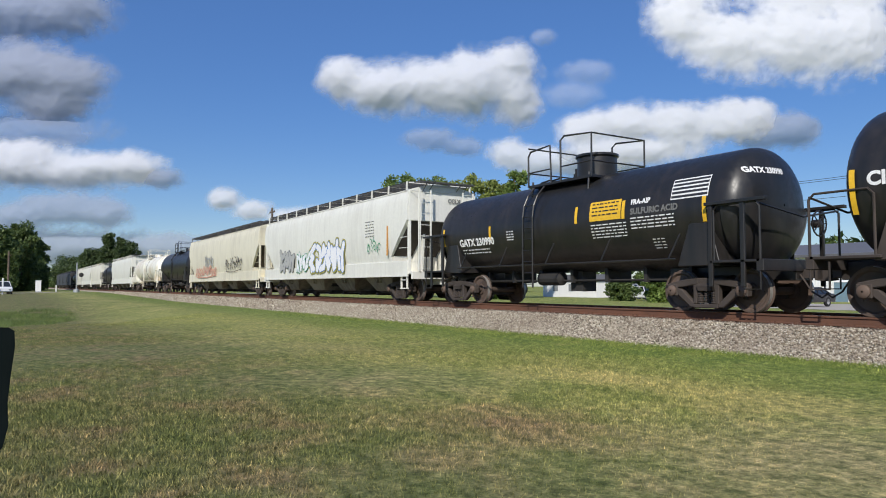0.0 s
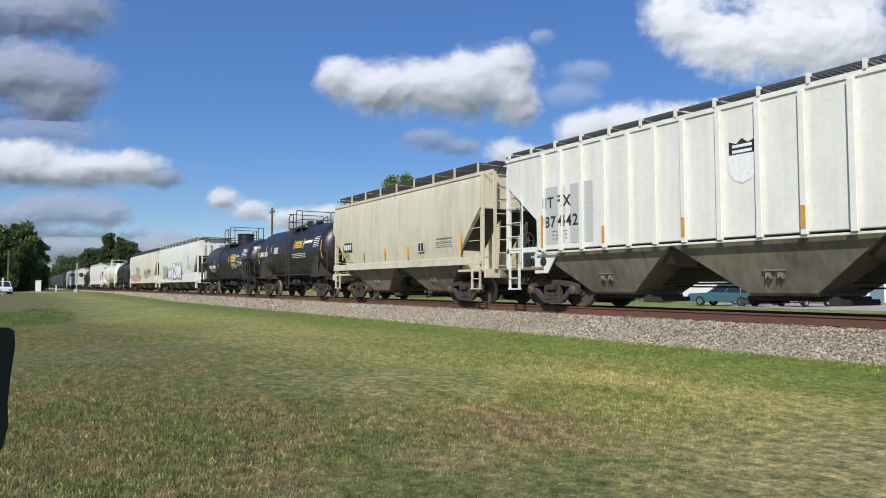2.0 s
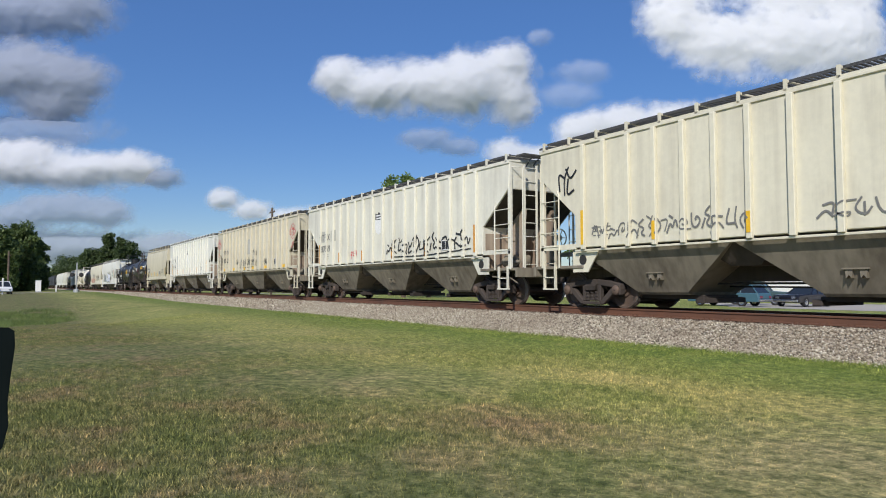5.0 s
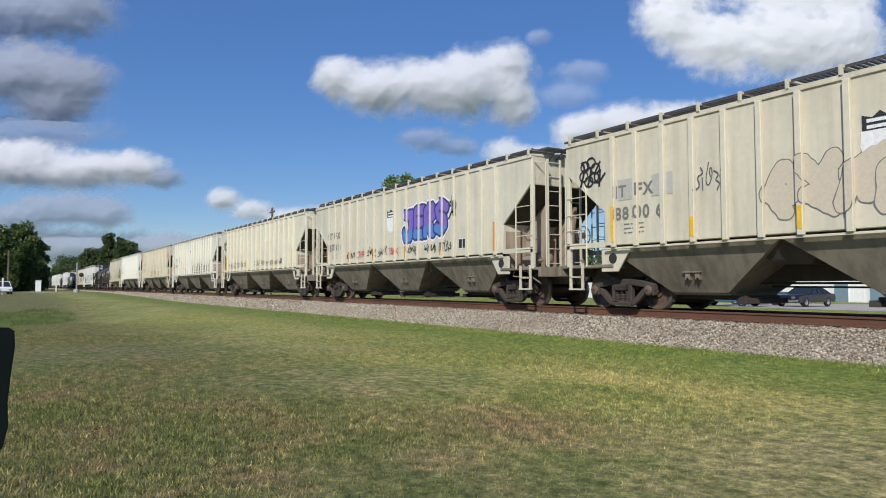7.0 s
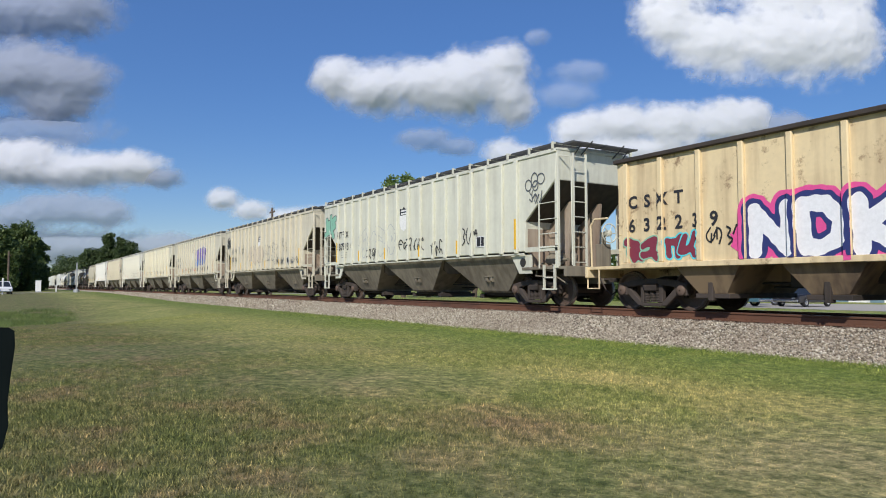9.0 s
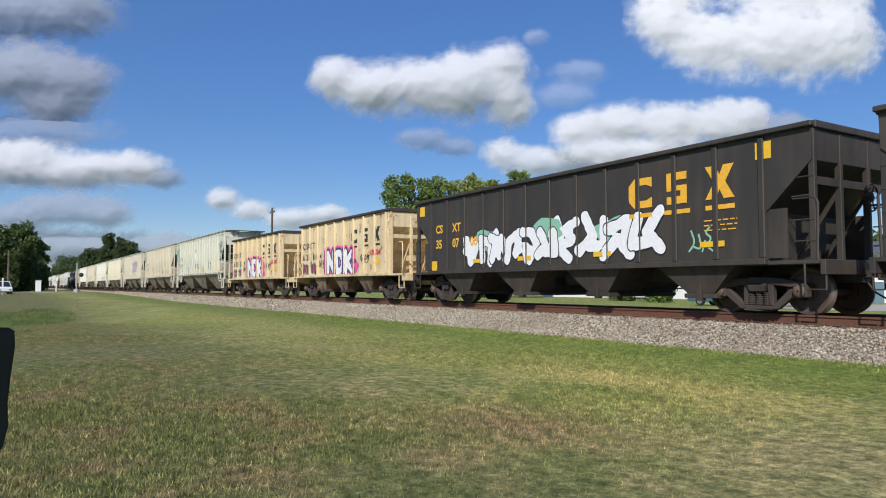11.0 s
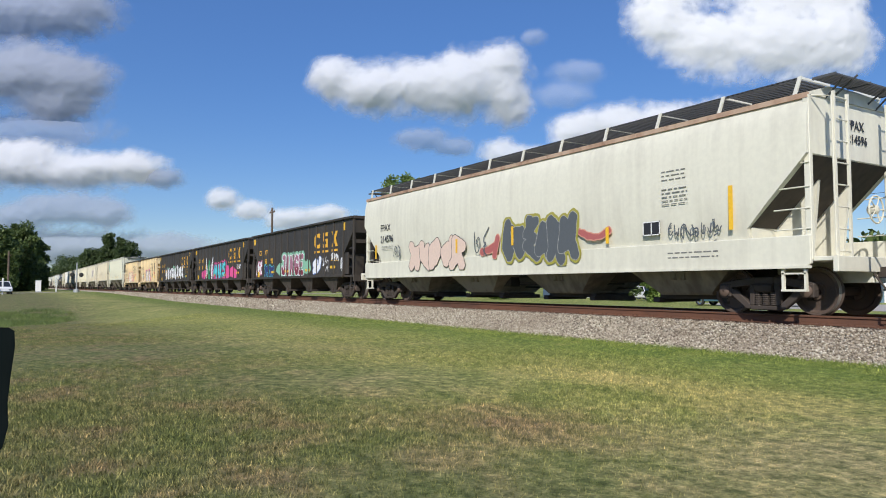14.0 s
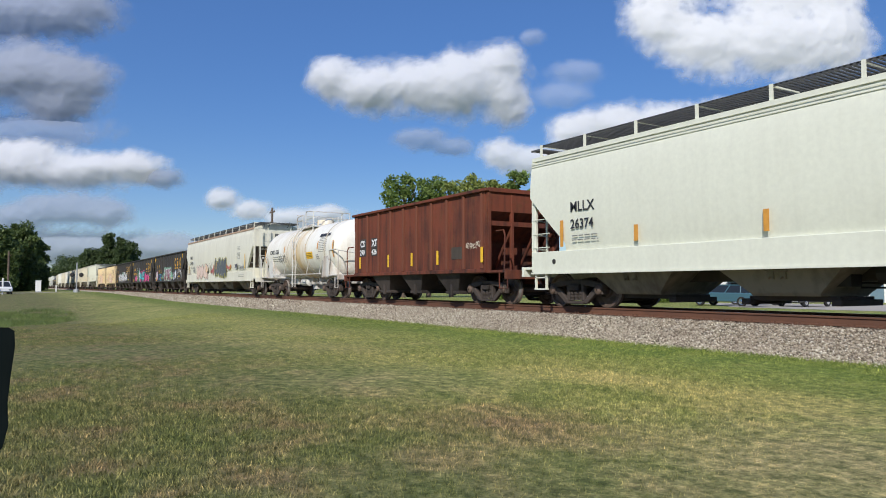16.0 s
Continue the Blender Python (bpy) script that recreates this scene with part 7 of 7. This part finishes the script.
    lathe(bm, [(-0.004, 0.07), (0.004, 0.07)], "y", 14, (-8.05, -1.545, 1.22), True)
    part("sill_hole", bm, M_DARK, car)
    for z in (4.06, 3.98, 3.90):
        bm = bmesh.new()
        yy = -1.50 if z > 4 else -1.53
        box(bm, -9.0, 9.0, yy - 0.006, yy + 0.01, z - 0.012, z + 0.012)
        part("side_seam", bm, M_MILK, car)
    smooth_wagon(282.0, 301.0, M_PALE, "pale smooth-sided covered hopper wagon at the rear", bays=4)


M_OLDCREAM = paint("old_cream_paint", (0.67, 0.63, 0.50), amount=0.25)
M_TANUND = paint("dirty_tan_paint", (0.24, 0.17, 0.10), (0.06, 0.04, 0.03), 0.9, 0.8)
M_RUSTLIP = paint("rust_stained_paint", (0.50, 0.36, 0.26), (0.25, 0.11, 0.06), 0.6, 0.7, rust=0.4)
M_RUSTRIB = paint("bright_rust_paint", (0.16, 0.050, 0.026), (0.08, 0.03, 0.02), 0.6, 0.85, rust=0.2)
M_WHITEFR = paint("white_frame_paint", (0.66, 0.66, 0.62), (0.3, 0.17, 0.08), 0.6, 0.55, rust=0.2)
M_OLDYELST = plain("stained_band", (0.52, 0.46, 0.36), 0.7)
# far wagon paint darkened to stand for shade by the trees
M_SHADECAR = paint("shade_dark_wagon_paint", (0.05, 0.055, 0.065), (0.03, 0.03, 0.03), 0.4, 0.7)


# ---- land and buildings behind the track ----
M_LOT = plain("pale_gravel_lot", (0.42, 0.38, 0.32), 0.95, var=0.25, scale=3.0)
M_WALLW = paint("white_metal_cladding", (0.82, 0.81, 0.80), (0.55, 0.53, 0.48), 0.2, 0.5)
M_DOORB = paint("blue_grey_door_paint", (0.18, 0.27, 0.33), (0.12, 0.16, 0.18), 0.3, 0.5)
M_ROOFG = plain("dark_roof_sheet", (0.12, 0.12, 0.13), 0.6)
M_GLASS = plain("dark_glazing", (0.02, 0.025, 0.03), 0.08, var=0.1)
M_TYRE = plain("black_rubber", (0.02, 0.02, 0.02), 0.85)
M_CHROME = plain("bright_wheel_trim", (0.6, 0.6, 0.6), 0.25, 0.9)


def build_land():
    bm = bmesh.new()
    xs, ys = np.linspace(-34, 60, 20), np.linspace(26, 61.5, 14)
    grid = [[bm.verts.new((x - 6 * math.sin(y * 0.2) * (1 if i == 0 else 0), y, ground_z(x, y) + 0.012)) for i, x in enumerate(xs)] for y in ys]
    for a, b in zip(grid, grid[1:]):
        for i in range(len(xs) - 1):
            bm.faces.new((a[i], a[i + 1], b[i + 1], b[i]))
    tagged(new("parking_lot", finish(bm, "parking_lot", M_LOT)), "pale gravel and asphalt parking lot behind the track", "parking lot", kind="structure")
    # white shed
    shed = thing("white_warehouse", "long white metal-clad warehouse with blue grey doors", "building", (-30, 62, -0.52))
    w0, w1, hgt = -36, 60, 5.2
    bm = bmesh.new()
    prism(bm, [(w0, 0), (w1, 0), (w1, hgt), (w0, hgt)], 0, 14)
    part("wall", bm, M_WALLW, shed)
    bm = bmesh.new()
    for k in range(170):
        x = w0 + (w1 - w0) * k / 170
        box(bm, x, x + 0.06, -0.03, 0.001, 0.02, hgt - 0.02)
    tagged(part("cladding_ribs", bm, M_WALLW, shed), kind="stuff")
    bm = bmesh.new()
    v = [bm.verts.new(p) for p in ((w0 - 0.4, -0.5, hgt), (w1 + 0.4, -0.5, hgt), (w1 + 0.4, 7, hgt + 1.6), (w0 - 0.4, 7, hgt + 1.6), (w0 - 0.4, 14.5, hgt), (w1 + 0.4, 14.5, hgt))]
    bm.faces.new((v[0], v[1], v[2], v[3]))
    bm.faces.new((v[3], v[2], v[5], v[4]))
    box(bm, w0 - 0.4, w1 + 0.4, -0.55, -0.45, hgt - 0.25, hgt + 0.03)
    part("roof", bm, M_ROOFG, shed)
    for x, w in ((-11.2, 1.5), (-7.55, 1.4), (-22.8, 3.2), (2, 1.6)):
        bm = bmesh.new()
        box(bm, x - w / 2, x + w / 2, -0.09, 0.02, 0.02, 2.15 if w < 2 else 3.0)
        door = part("door", bm, M_DOORB if w < 2 else M_WINDOWG, shed, "blue grey steel door" if w < 2 else "grey roller door")
        bm = bmesh.new()
        for u in (-w / 2 - 0.05, w / 2):
            box(bm, x + u, x + u + 0.05, -0.12, 0.0, 0.0, 2.2 if w < 2 else 3.05)
        box(bm, x - w / 2, x + w / 2, -0.12, 0.0, 2.15 if w < 2 else 3.0, 2.2 if w < 2 else 3.05)
        part("door_frame", bm, M_WALLW, door)
    for x in (-30, -26.5):
        bm = bmesh.new()
        box(bm, x - 0.6, x + 0.6, -0.06, 0.02, 2.6, 3.6)
        part("window", bm, M_WINDOWG, shed)
    # smaller white house behind
    h2 = thing("white_outbuilding", "small white outbuilding with a low roof", "building", (-80, 58, -0.45))
    bm = bmesh.new()
    box(bm, -6, 6, 0, 6, 0, 2.6)
    part("wall", bm, M_WALLW, h2)
    bm = bmesh.new()
    prism(bm, [(-6.4, 2.6), (6.4, 2.6), (6.0, 3.4), (-6.0, 3.4)], -0.4, 6.4)
    part("roof", bm, M_ROOFG, h2)
    for x in (-3, 0.5, 3.5):
        bm = bmesh.new()
        box(bm, x - 0.5, x + 0.5, -0.05, 0.02, 0.9, 2.0)
        part("window", bm, M_WINDOWG, h2)


M_WINDOWG = plain("grey_glazing", (0.22, 0.23, 0.24), 0.25)


def vehicle(name, label, x, y, rz, col, length, prof, cabin, width=1.75, wheel=0.33, axles=(-1.35, 1.4), metal=True):
    """Road vehicle: body from its side outline, tapered glasshouse, wheels with rims, lamps and bumpers."""
    m = plain("car_paint_" + name, col, 0.28, var=0.08, scale=2.0)
    t = thing(name, label, "car", (x, y, ground_z(x, y) + 0.012), "parked vehicles", rz)
    hw = width / 2
    bm = bmesh.new()
    n = len(prof)
    rings = []
    for yy, sh in ((-hw, 0.06), (-hw + 0.06, 0.0), (hw - 0.06, 0.0), (hw, 0.06)):
        rings.append([bm.verts.new((px * (1 - sh * 0.35), yy, pz - (sh if pz > 0.6 else -sh * 0.5))) for px, pz in prof])
    for a, b in zip(rings, rings[1:]):
        for i in range(n):
            bm.faces.new((a[i], a[(i + 1) % n], b[(i + 1) % n], b[i]))
    bm.faces.new(rings[0][::-1])
    bm.faces.new(rings[-1])
    body = part("body", bm, m, t, smooth=True)
    bm = bmesh.new()
    (x0, z0), (x1, z1), (x2, z2), (x3, z3) = cabin
    lo, hi = hw - 0.06, hw - 0.26
    vs = [bm.verts.new(p) for p in ((x0, -lo, z0), (x1, -hi, z1), (x2, -hi, z2), (x3, -lo, z3), (x0, lo, z0), (x1, hi, z1), (x2, hi, z2), (x3, lo, z3))]
    for f in ((0, 1, 2, 3), (4, 7, 6, 5), (0, 4, 5, 1), (2, 6, 7, 3)):
        bm.faces.new([vs[i] for i in f])
    part("windows", bm, M_GLASS, t, "dark glazing")
    bm = bmesh.new()
    box(bm, x1 - 0.04, x2 + 0.04, -hi - 0.03, hi + 0.03, z1 - 0.02, z1 + 0.05)
    for a, b in (((x0, z0), (x1, z1)), ((x3, z3), (x2, z2))):
        for s in (-1, 1):
            bar(bm, (a[0], s * (lo + 0.0), a[1]), (b[0], s * (hi + 0.01), b[1]), 0.045)
    for f in (0.36, 0.68):
        for s in (-1, 1):
            bar(bm, (x0 + (x3 - x0) * f, s * (lo + 0.005), z0), (x1 + (x2 - x1) * f, s * (hi + 0.015), z1), 0.04)
    part("roof", bm, m, t, smooth=True)
    for ax in axles:
        for s in (-1, 1):
            bm = bmesh.new()
            lathe(bm, [(-0.10, wheel * 0.6), (-0.10, wheel * 0.94), (-0.07, wheel), (0.07, wheel), (0.10, wheel * 0.94), (0.10, wheel * 0.6)], "y", 24, (0, 0, 0))
            w = part("wheel", bm, M_TYRE, t, at=(ax, s * (hw - 0.08), wheel), smooth=True)
            bm = bmesh.new()
            lathe(bm, [(-0.09, wheel * 0.62), (-0.07, 0.12), (-0.1, 0.02), (0.1, 0.02), (0.07, 0.12), (0.09, wheel * 0.62)], "y", 20)
            part("rim", bm, M_CHROME, w, smooth=True)
    ex0, ex1 = min(p[0] for p in prof), max(p[0] for p in prof)
    for e in (ex0, ex1):
        bm = bmesh.new()
        box(bm, e - 0.06, e + 0.06, -hw + 0.05, hw - 0.05, 0.36, 0.50)
        part("bumper", bm, M_CHROME, t, bevel=0.02)
        for s in (-1, 1):
            bm = bmesh.new()
            box(bm, e - 0.03, e + 0.03, s * (hw - 0.35) - 0.13, s * (hw - 0.35) + 0.13, 0.58, 0.72)
            part("lamp", bm, M_CHROME if e == ex0 else SPRAY["maroon"], t)
    return t


def build_vehicles():
    wagon = [(-2.6, 0.30), (2.6, 0.32), (2.66, 0.62), (2.55, 0.92), (-0.95, 0.95), (-2.5, 0.86), (-2.64, 0.70)]
    vehicle("station_wagon", "teal blue old station wagon parked on grass", -31.1, 28.9, 7, (0.055, 0.125, 0.16), 5.2, wagon, ((-1.05, 0.93), (-0.35, 1.45), (2.05, 1.45), (2.5, 0.92)), 1.9, 0.34, (-1.65, 1.45))
    suv = [(-2.3, 0.38), (2.3, 0.38), (2.36, 0.7), (2.28, 1.08), (-1.0, 1.08), (-2.2, 1.00), (-2.34, 0.8)]
    vehicle("parked_suv", "dark green grey utility vehicle parked behind the wagon", -33.0, 35.0, 205, (0.055, 0.09, 0.095), 4.7, suv, ((-1.0, 1.06), (-0.45, 1.75), (2.0, 1.75), (2.25, 1.06)), 1.85, 0.37, (-1.4, 1.4))
    coupe = [(-2.4, 0.30), (2.35, 0.30), (2.42, 0.60), (2.32, 0.90), (1.5, 0.92), (-0.7, 0.90), (-2.35, 0.82), (-2.45, 0.66)]
    vehicle("black_coupe", "black classic coupe parked on gravel", -28.3, 33.5, 92, (0.012, 0.012, 0.016), 4.8, coupe, ((-0.75, 0.88), (-0.05, 1.32), (0.95, 1.32), (1.75, 0.90)), 1.85, 0.34, (-1.5, 1.35))
    pick = [(-2.7, 0.42), (2.75, 0.42), (2.8, 0.75), (2.75, 1.05), (-1.3, 1.08), (-2.6, 1.02), (-2.75, 0.85)]
    vehicle("white_pickup", "white pickup truck standing at the road crossing", -117.5, -15.2, 185, (0.75, 0.76, 0.78), 5.5, pick, ((-1.3, 1.06), (-0.6, 1.80), (0.6, 1.80), (0.75, 1.06)), 1.95, 0.40, (-1.75, 1.75))
    vehicle("white_van", "white van parked among shrubs", -62.0, 52.0, 200, (0.75, 0.76, 0.76), 5.0, suv, ((-1.2, 1.06), (-0.6, 1.85), (2.1, 1.85), (2.25, 1.06)), 1.9, 0.36, (-1.5, 1.5))
    vehicle("white_estate", "white estate car parked beyond the track", -52.0, 44.0, 160, (0.72, 0.72, 0.72), 4.8, wagon, ((-1.05, 0.93), (-0.35, 1.5), (2.05, 1.5), (2.5, 0.92)), 1.85, 0.34, (-1.5, 1.4))


def build_roadside():
    grey = plain("galvanised_steel", (0.42, 0.43, 0.44), 0.45, 0.5)
    wood = M_BARK
    # crossing signal
    z0 = ground_z(-123, -5.5)
    sg = thing("crossing_signal", "grey level crossing signal mast with twin lamps", "railway signal", (-123, -5.5, z0))
    bm = bmesh.new()
    lathe(bm, [(0, 0.45), (0.5, 0.42), (0.55, 0.1), (4.6, 0.09), (4.7, 0.02)], "z", 12, caps=True)
    part("mast", bm, grey, sg)
    for s in (-1, 1):
        bm = bmesh.new()
        lathe(bm, [(-0.1, 0.05), (-0.08, 0.34), (0.0, 0.34), (0.02, 0.18), (0.12, 0.16)], "x", 18, (0.08, s * 0.62, 2.75), True)
        part("lamp_hood", bm, M_DARK, sg, "black round lamp hood")
    bm = bmesh.new()
    bar(bm, (0, -0.7, 2.75), (0, 0.7, 2.75), 0.04)
    part("lamp_arm", bm, grey, sg)
    # relay cabinet
    cb = thing("relay_cabinet", "white metal relay cabinet beside the crossing", "cabinet", (-149, -10.0, ground_z(-149, -10) - 0.02))
    bm = bmesh.new()
    box(bm, -0.5, 0.5, -0.45, 0.45, 0.1, 2.1)
    part("case", bm, M_WALLW, cb, bevel=0.03)
    bm = bmesh.new()
    box(bm, -0.55, 0.55, -0.5, 0.5, 2.1, 2.16)
    part("cap", bm, M_WALLW, cb)
    bm = bmesh.new()
    box(bm, -0.6, 0.6, -0.55, 0.55, 0, 0.1)
    part("plinth", bm, grey, cb)
    for x, y, h, nm in ((-147, -7.2, 1.2, "marker_post"), (-115, -15.2, 2.3, "marker_post")):
        p = thing(nm, "short white roadside marker post", "post", (x, y, ground_z(x, y)))
        bm = bmesh.new()
        box(bm, -0.1, 0.1, -0.1, 0.1, 0, h)
        part("post", bm, M_WALLW, p, bevel=0.02)
    # utility poles
    for x, y, h in ((-118, -14.6, 6.2), (-93.3, 16.1, 12.2), (-60, 48, 11.9), (30, 40, 11.9)):
        p = thing("utility_pole", "weathered wooden utility pole", "pole", (x, y, ground_z(x, y) - 0.05))
        bm = bmesh.new()
        bar(bm, (0, 0, 0), (0, 0, h), 0.14, 10)
        part("pole", bm, wood, p)
        bm = bmesh.new()
        box(bm, -1.1, 1.1, -0.06, 0.06, h - 0.7, h - 0.55)
        for u in (-0.9, -0.4, 0.4, 0.9):
            lathe(bm, [(h - 0.55, 0.03), (h - 0.38, 0.05), (h - 0.34, 0.02)], "z", 8, (u, 0, 0), True)
        part("crossarm", bm, wood, p)
    for y, z in ((39.4, 11.5), (40.6, 11.5), (40.1, 9.9)):
        bm = bmesh.new()
        pts = []
        for k in range(25):
            f = k / 24
            pts.append((-60 + 90 * f, y + 8 * (1 - f), z - 5.2 * f * (1 - f)))
        chain(bm, pts, 0.025, 4)
        tagged(new("overhead_wire", finish(bm, "overhead_wire", M_DARK)), "black overhead wire slung between poles", "cable", "overhead wires")
    # unidentified dark object near the camera, at its view's edge; the stake is added
    def near(u, w, d=1.0):
        return Vector(EYE) + (FWD + RIGHT * u + UP * w) * d
    foot = near(-0.72, -0.12)
    st = thing("marker_stake", "unidentified dark object near the camera, held by an added stake", "stake", (foot.x, foot.y, ground_z(foot.x, foot.y)))
    bm = bmesh.new()
    bar(bm, (0, 0, -0.02), (0, 0, foot.z), 0.012, 8)
    part("stake", bm, M_NEARDARK, st)
    outline = [(-0.80, -0.113), (-0.625, -0.113), (-0.617, -0.118), (-0.616, -0.14), (-0.622, -0.18), (-0.627, -0.22), (-0.626, -0.255), (-0.634, -0.285), (-0.645, -0.30), (-0.80, -0.30)]
    bm = bmesh.new()
    rings = [[bm.verts.new(near(u, w, d) - Vector((foot.x, foot.y, 0))) for u, w in outline] for d in (0.985, 1.015)]
    for k in range(len(outline)):
        q = (k + 1) % len(outline)
        bm.faces.new((rings[0][k], rings[0][q], rings[1][q], rings[1][k]))
    bm.faces.new(rings[0])
    bm.faces.new(rings[1][::-1])
    part("paddle", bm, M_NEARDARK, st)
    # road at the crossing
    bm = bmesh.new()
    for y0, y1 in ((-60, -2.8), (3.2, 60)):
        n = 12
        ring = [[bm.verts.new((x, y0 + (y1 - y0) * k / n, ground_z(-130, y0 + (y1 - y0) * k / n) + 0.03)) for x in (-134, -127)] for k in range(n + 1)]
        for a, b in zip(ring, ring[1:]):
            bm.faces.new((a[0], a[1], b[1], b[0]))
    tagged(new("road", finish(bm, "road", M_LOT)), "pale worn asphalt road over the crossing", "road", kind="structure")


M_NEARDARK = plain("near_dark_matt", (0.005, 0.008, 0.008), 0.95)
M_NEARDARK.node_tree.nodes["Principled BSDF"].inputs["Specular IOR Level"].default_value = 0.05


def build_trees():
    # near side, far left
    for i, (x, y, h, s) in enumerate(((-172, -17.5, 13.0, 4.5), (-182, -12.6, 15.0, 4.6), (-190, -9.6, 12.0, 3.0), (-176, -24, 13, 5.5), (-186, -34, 14, 6.5), (-200, -14, 15, 6), (-195, -45, 15, 8))):
        tree(x, y, h, s, 200 + i, M_LEAFD, "large dark green leafy tree beside the line", leaf=0.30, per=170, clumps=80, base_h=0.04)
    # far side, along the line
    for i, (x, y, h, s) in enumerate(((-282, 15.5, 20.5, 5.5), (-276, 19.0, 18.5, 5), (-286, 22, 18, 6), (-298, 11.5, 15, 5.5), (-310, 10, 13, 5.5), (-330, 8.5, 13, 6), (-355, 7.5, 14, 7), (-318, 14, 14, 6))):
        tree(x, y, h, s, 230 + i, M_NEEDLE, "tall dark tree in the belt along the line", i in (0, 1), leaf=0.42, per=140, clumps=80, base_h=0.06)
    # behind the train
    tree(-75.5, 27.0, 14.8, 3.4, 260, M_LEAF, "green broadleaf tree with loose feathery crown", leaf=0.22, per=110, clumps=70)
    tree(-76.5, 31.2, 15.2, 3.2, 261, M_LEAF, "green broadleaf tree behind the train", leaf=0.22, per=120, clumps=60)
    tree(-79.5, 36.5, 16.0, 3.2, 262, M_LEAFY, "green broadleaf tree behind the train", leaf=0.22, per=120, clumps=60)
    tree(-78.3, 39.5, 16.3, 3.2, 263, M_LEAFY, "green broadleaf tree behind the train", leaf=0.22, per=120, clumps=60)
    tree(-76, 41.5, 15.8, 3.0, 268, M_LEAFY, "green broadleaf tree behind the train", leaf=0.22, per=120, clumps=60)
    tree(-73.2, 42.9, 16.6, 2.8, 264, M_LEAF, "taller green broadleaf tree behind the train", leaf=0.22, per=120, clumps=60)
    tree(-42.7, 35.2, 2.6, 1.5, 265, M_LEAF, "round green shrub beside the warehouse", leaf=0.14, per=160, clumps=40, base_h=0.02, category="shrub")
    tree(-60.8, 30.5, 2.6, 1.6, 266, M_LEAF, "green shrub beyond the track", leaf=0.16, per=150, clumps=36, base_h=0.05, category="shrub")
    tree(-50.0, 38.0, 2.4, 1.5, 267, M_LEAFD, "dark green shrub beyond the track", leaf=0.15, per=150, clumps=36, base_h=0.05, category="shrub")
    shrub_row("far_woods", -900, -330, -14, 15, 270, M_LEAFD, "dark distant woods along the near side of the line", 40, 130, 0.8, 5)
    shrub_row("far_woods_beyond", -900, -60, 120, 12, 271, M_LEAFD, "dark distant woods beyond the fields", 90, 120, 0.8, 8)
    shrub_row("far_woods_end", -920, -480, 22, 16, 272, M_LEAFD, "dark distant woods where the line vanishes", 50, 120, 0.9, 8)
    shrub_row("far_woods_rear", -200, 300, 190, 9, 273, M_LEAFD, "dark distant woods behind the warehouse", 60, 100, 0.9, 8)


# ---- movement ----
def motions():
    times = [0.0, 1 / 30] + [float(k) for k in range(1, 16)] + [16 - 1 / 30, 16.0]
    for car in TRAIN:
        x = car.location.x
        walk(car, [(t, pose(x - SPEED * t, 0, RAIL)) for t in times])
    first = WHEELSETS[0]
    turn = math.degrees(SPEED / 0.457)
    walk(first, [(k / 30, pose(0, 0, 0, 0, -turn * k / 30)) for k in range(481)])
    for w in WHEELSETS[1:]:
        w.rotation_mode = "QUATERNION"
        w.animation_data_create()
        w.animation_data.action = first.animation_data.action
        w.animation_data.action_slot = first.animation_data.action_slot
    for ob, m, d in CLOUDS:
        walk(ob, [(t, Matrix.Translation(d * (t / 16.0)) @ m) for t in times])


build_ground()
build_land()
build_track()
build_train()
build_vehicles()
build_roadside()
build_trees()
build_clouds()
grass_field("ditch_grass", 60000, (-48, -25, -17.5, -10.8), 12, 0.08, 0.22, 0.012, lambda d, x, y: np.clip((-x - 25.5 - (y + 14.4) * 3.4) / 4, 0, 1) * np.clip((-10.9 - y) / 1.5, 0, 1) * np.clip((x + 50) / 8, 0, 1) * np.clip(0.55 + 0.7 * np.sin(x * 1.3) * np.sin(y * 1.9 + x * 0.4), 0, 1), "tall rank green grass in a shallow ditch", M_RANK)
grass_field("lawn_grass", 1500000, (-32, 1, -15.8, -2.8), 11, 0.014, 0.042, 0.0036, lambda d, x, y: np.clip((8.0 / np.maximum(d, 3)) ** 1.7, 0, 1), "short mown lawn grass, partly dry")
motions()
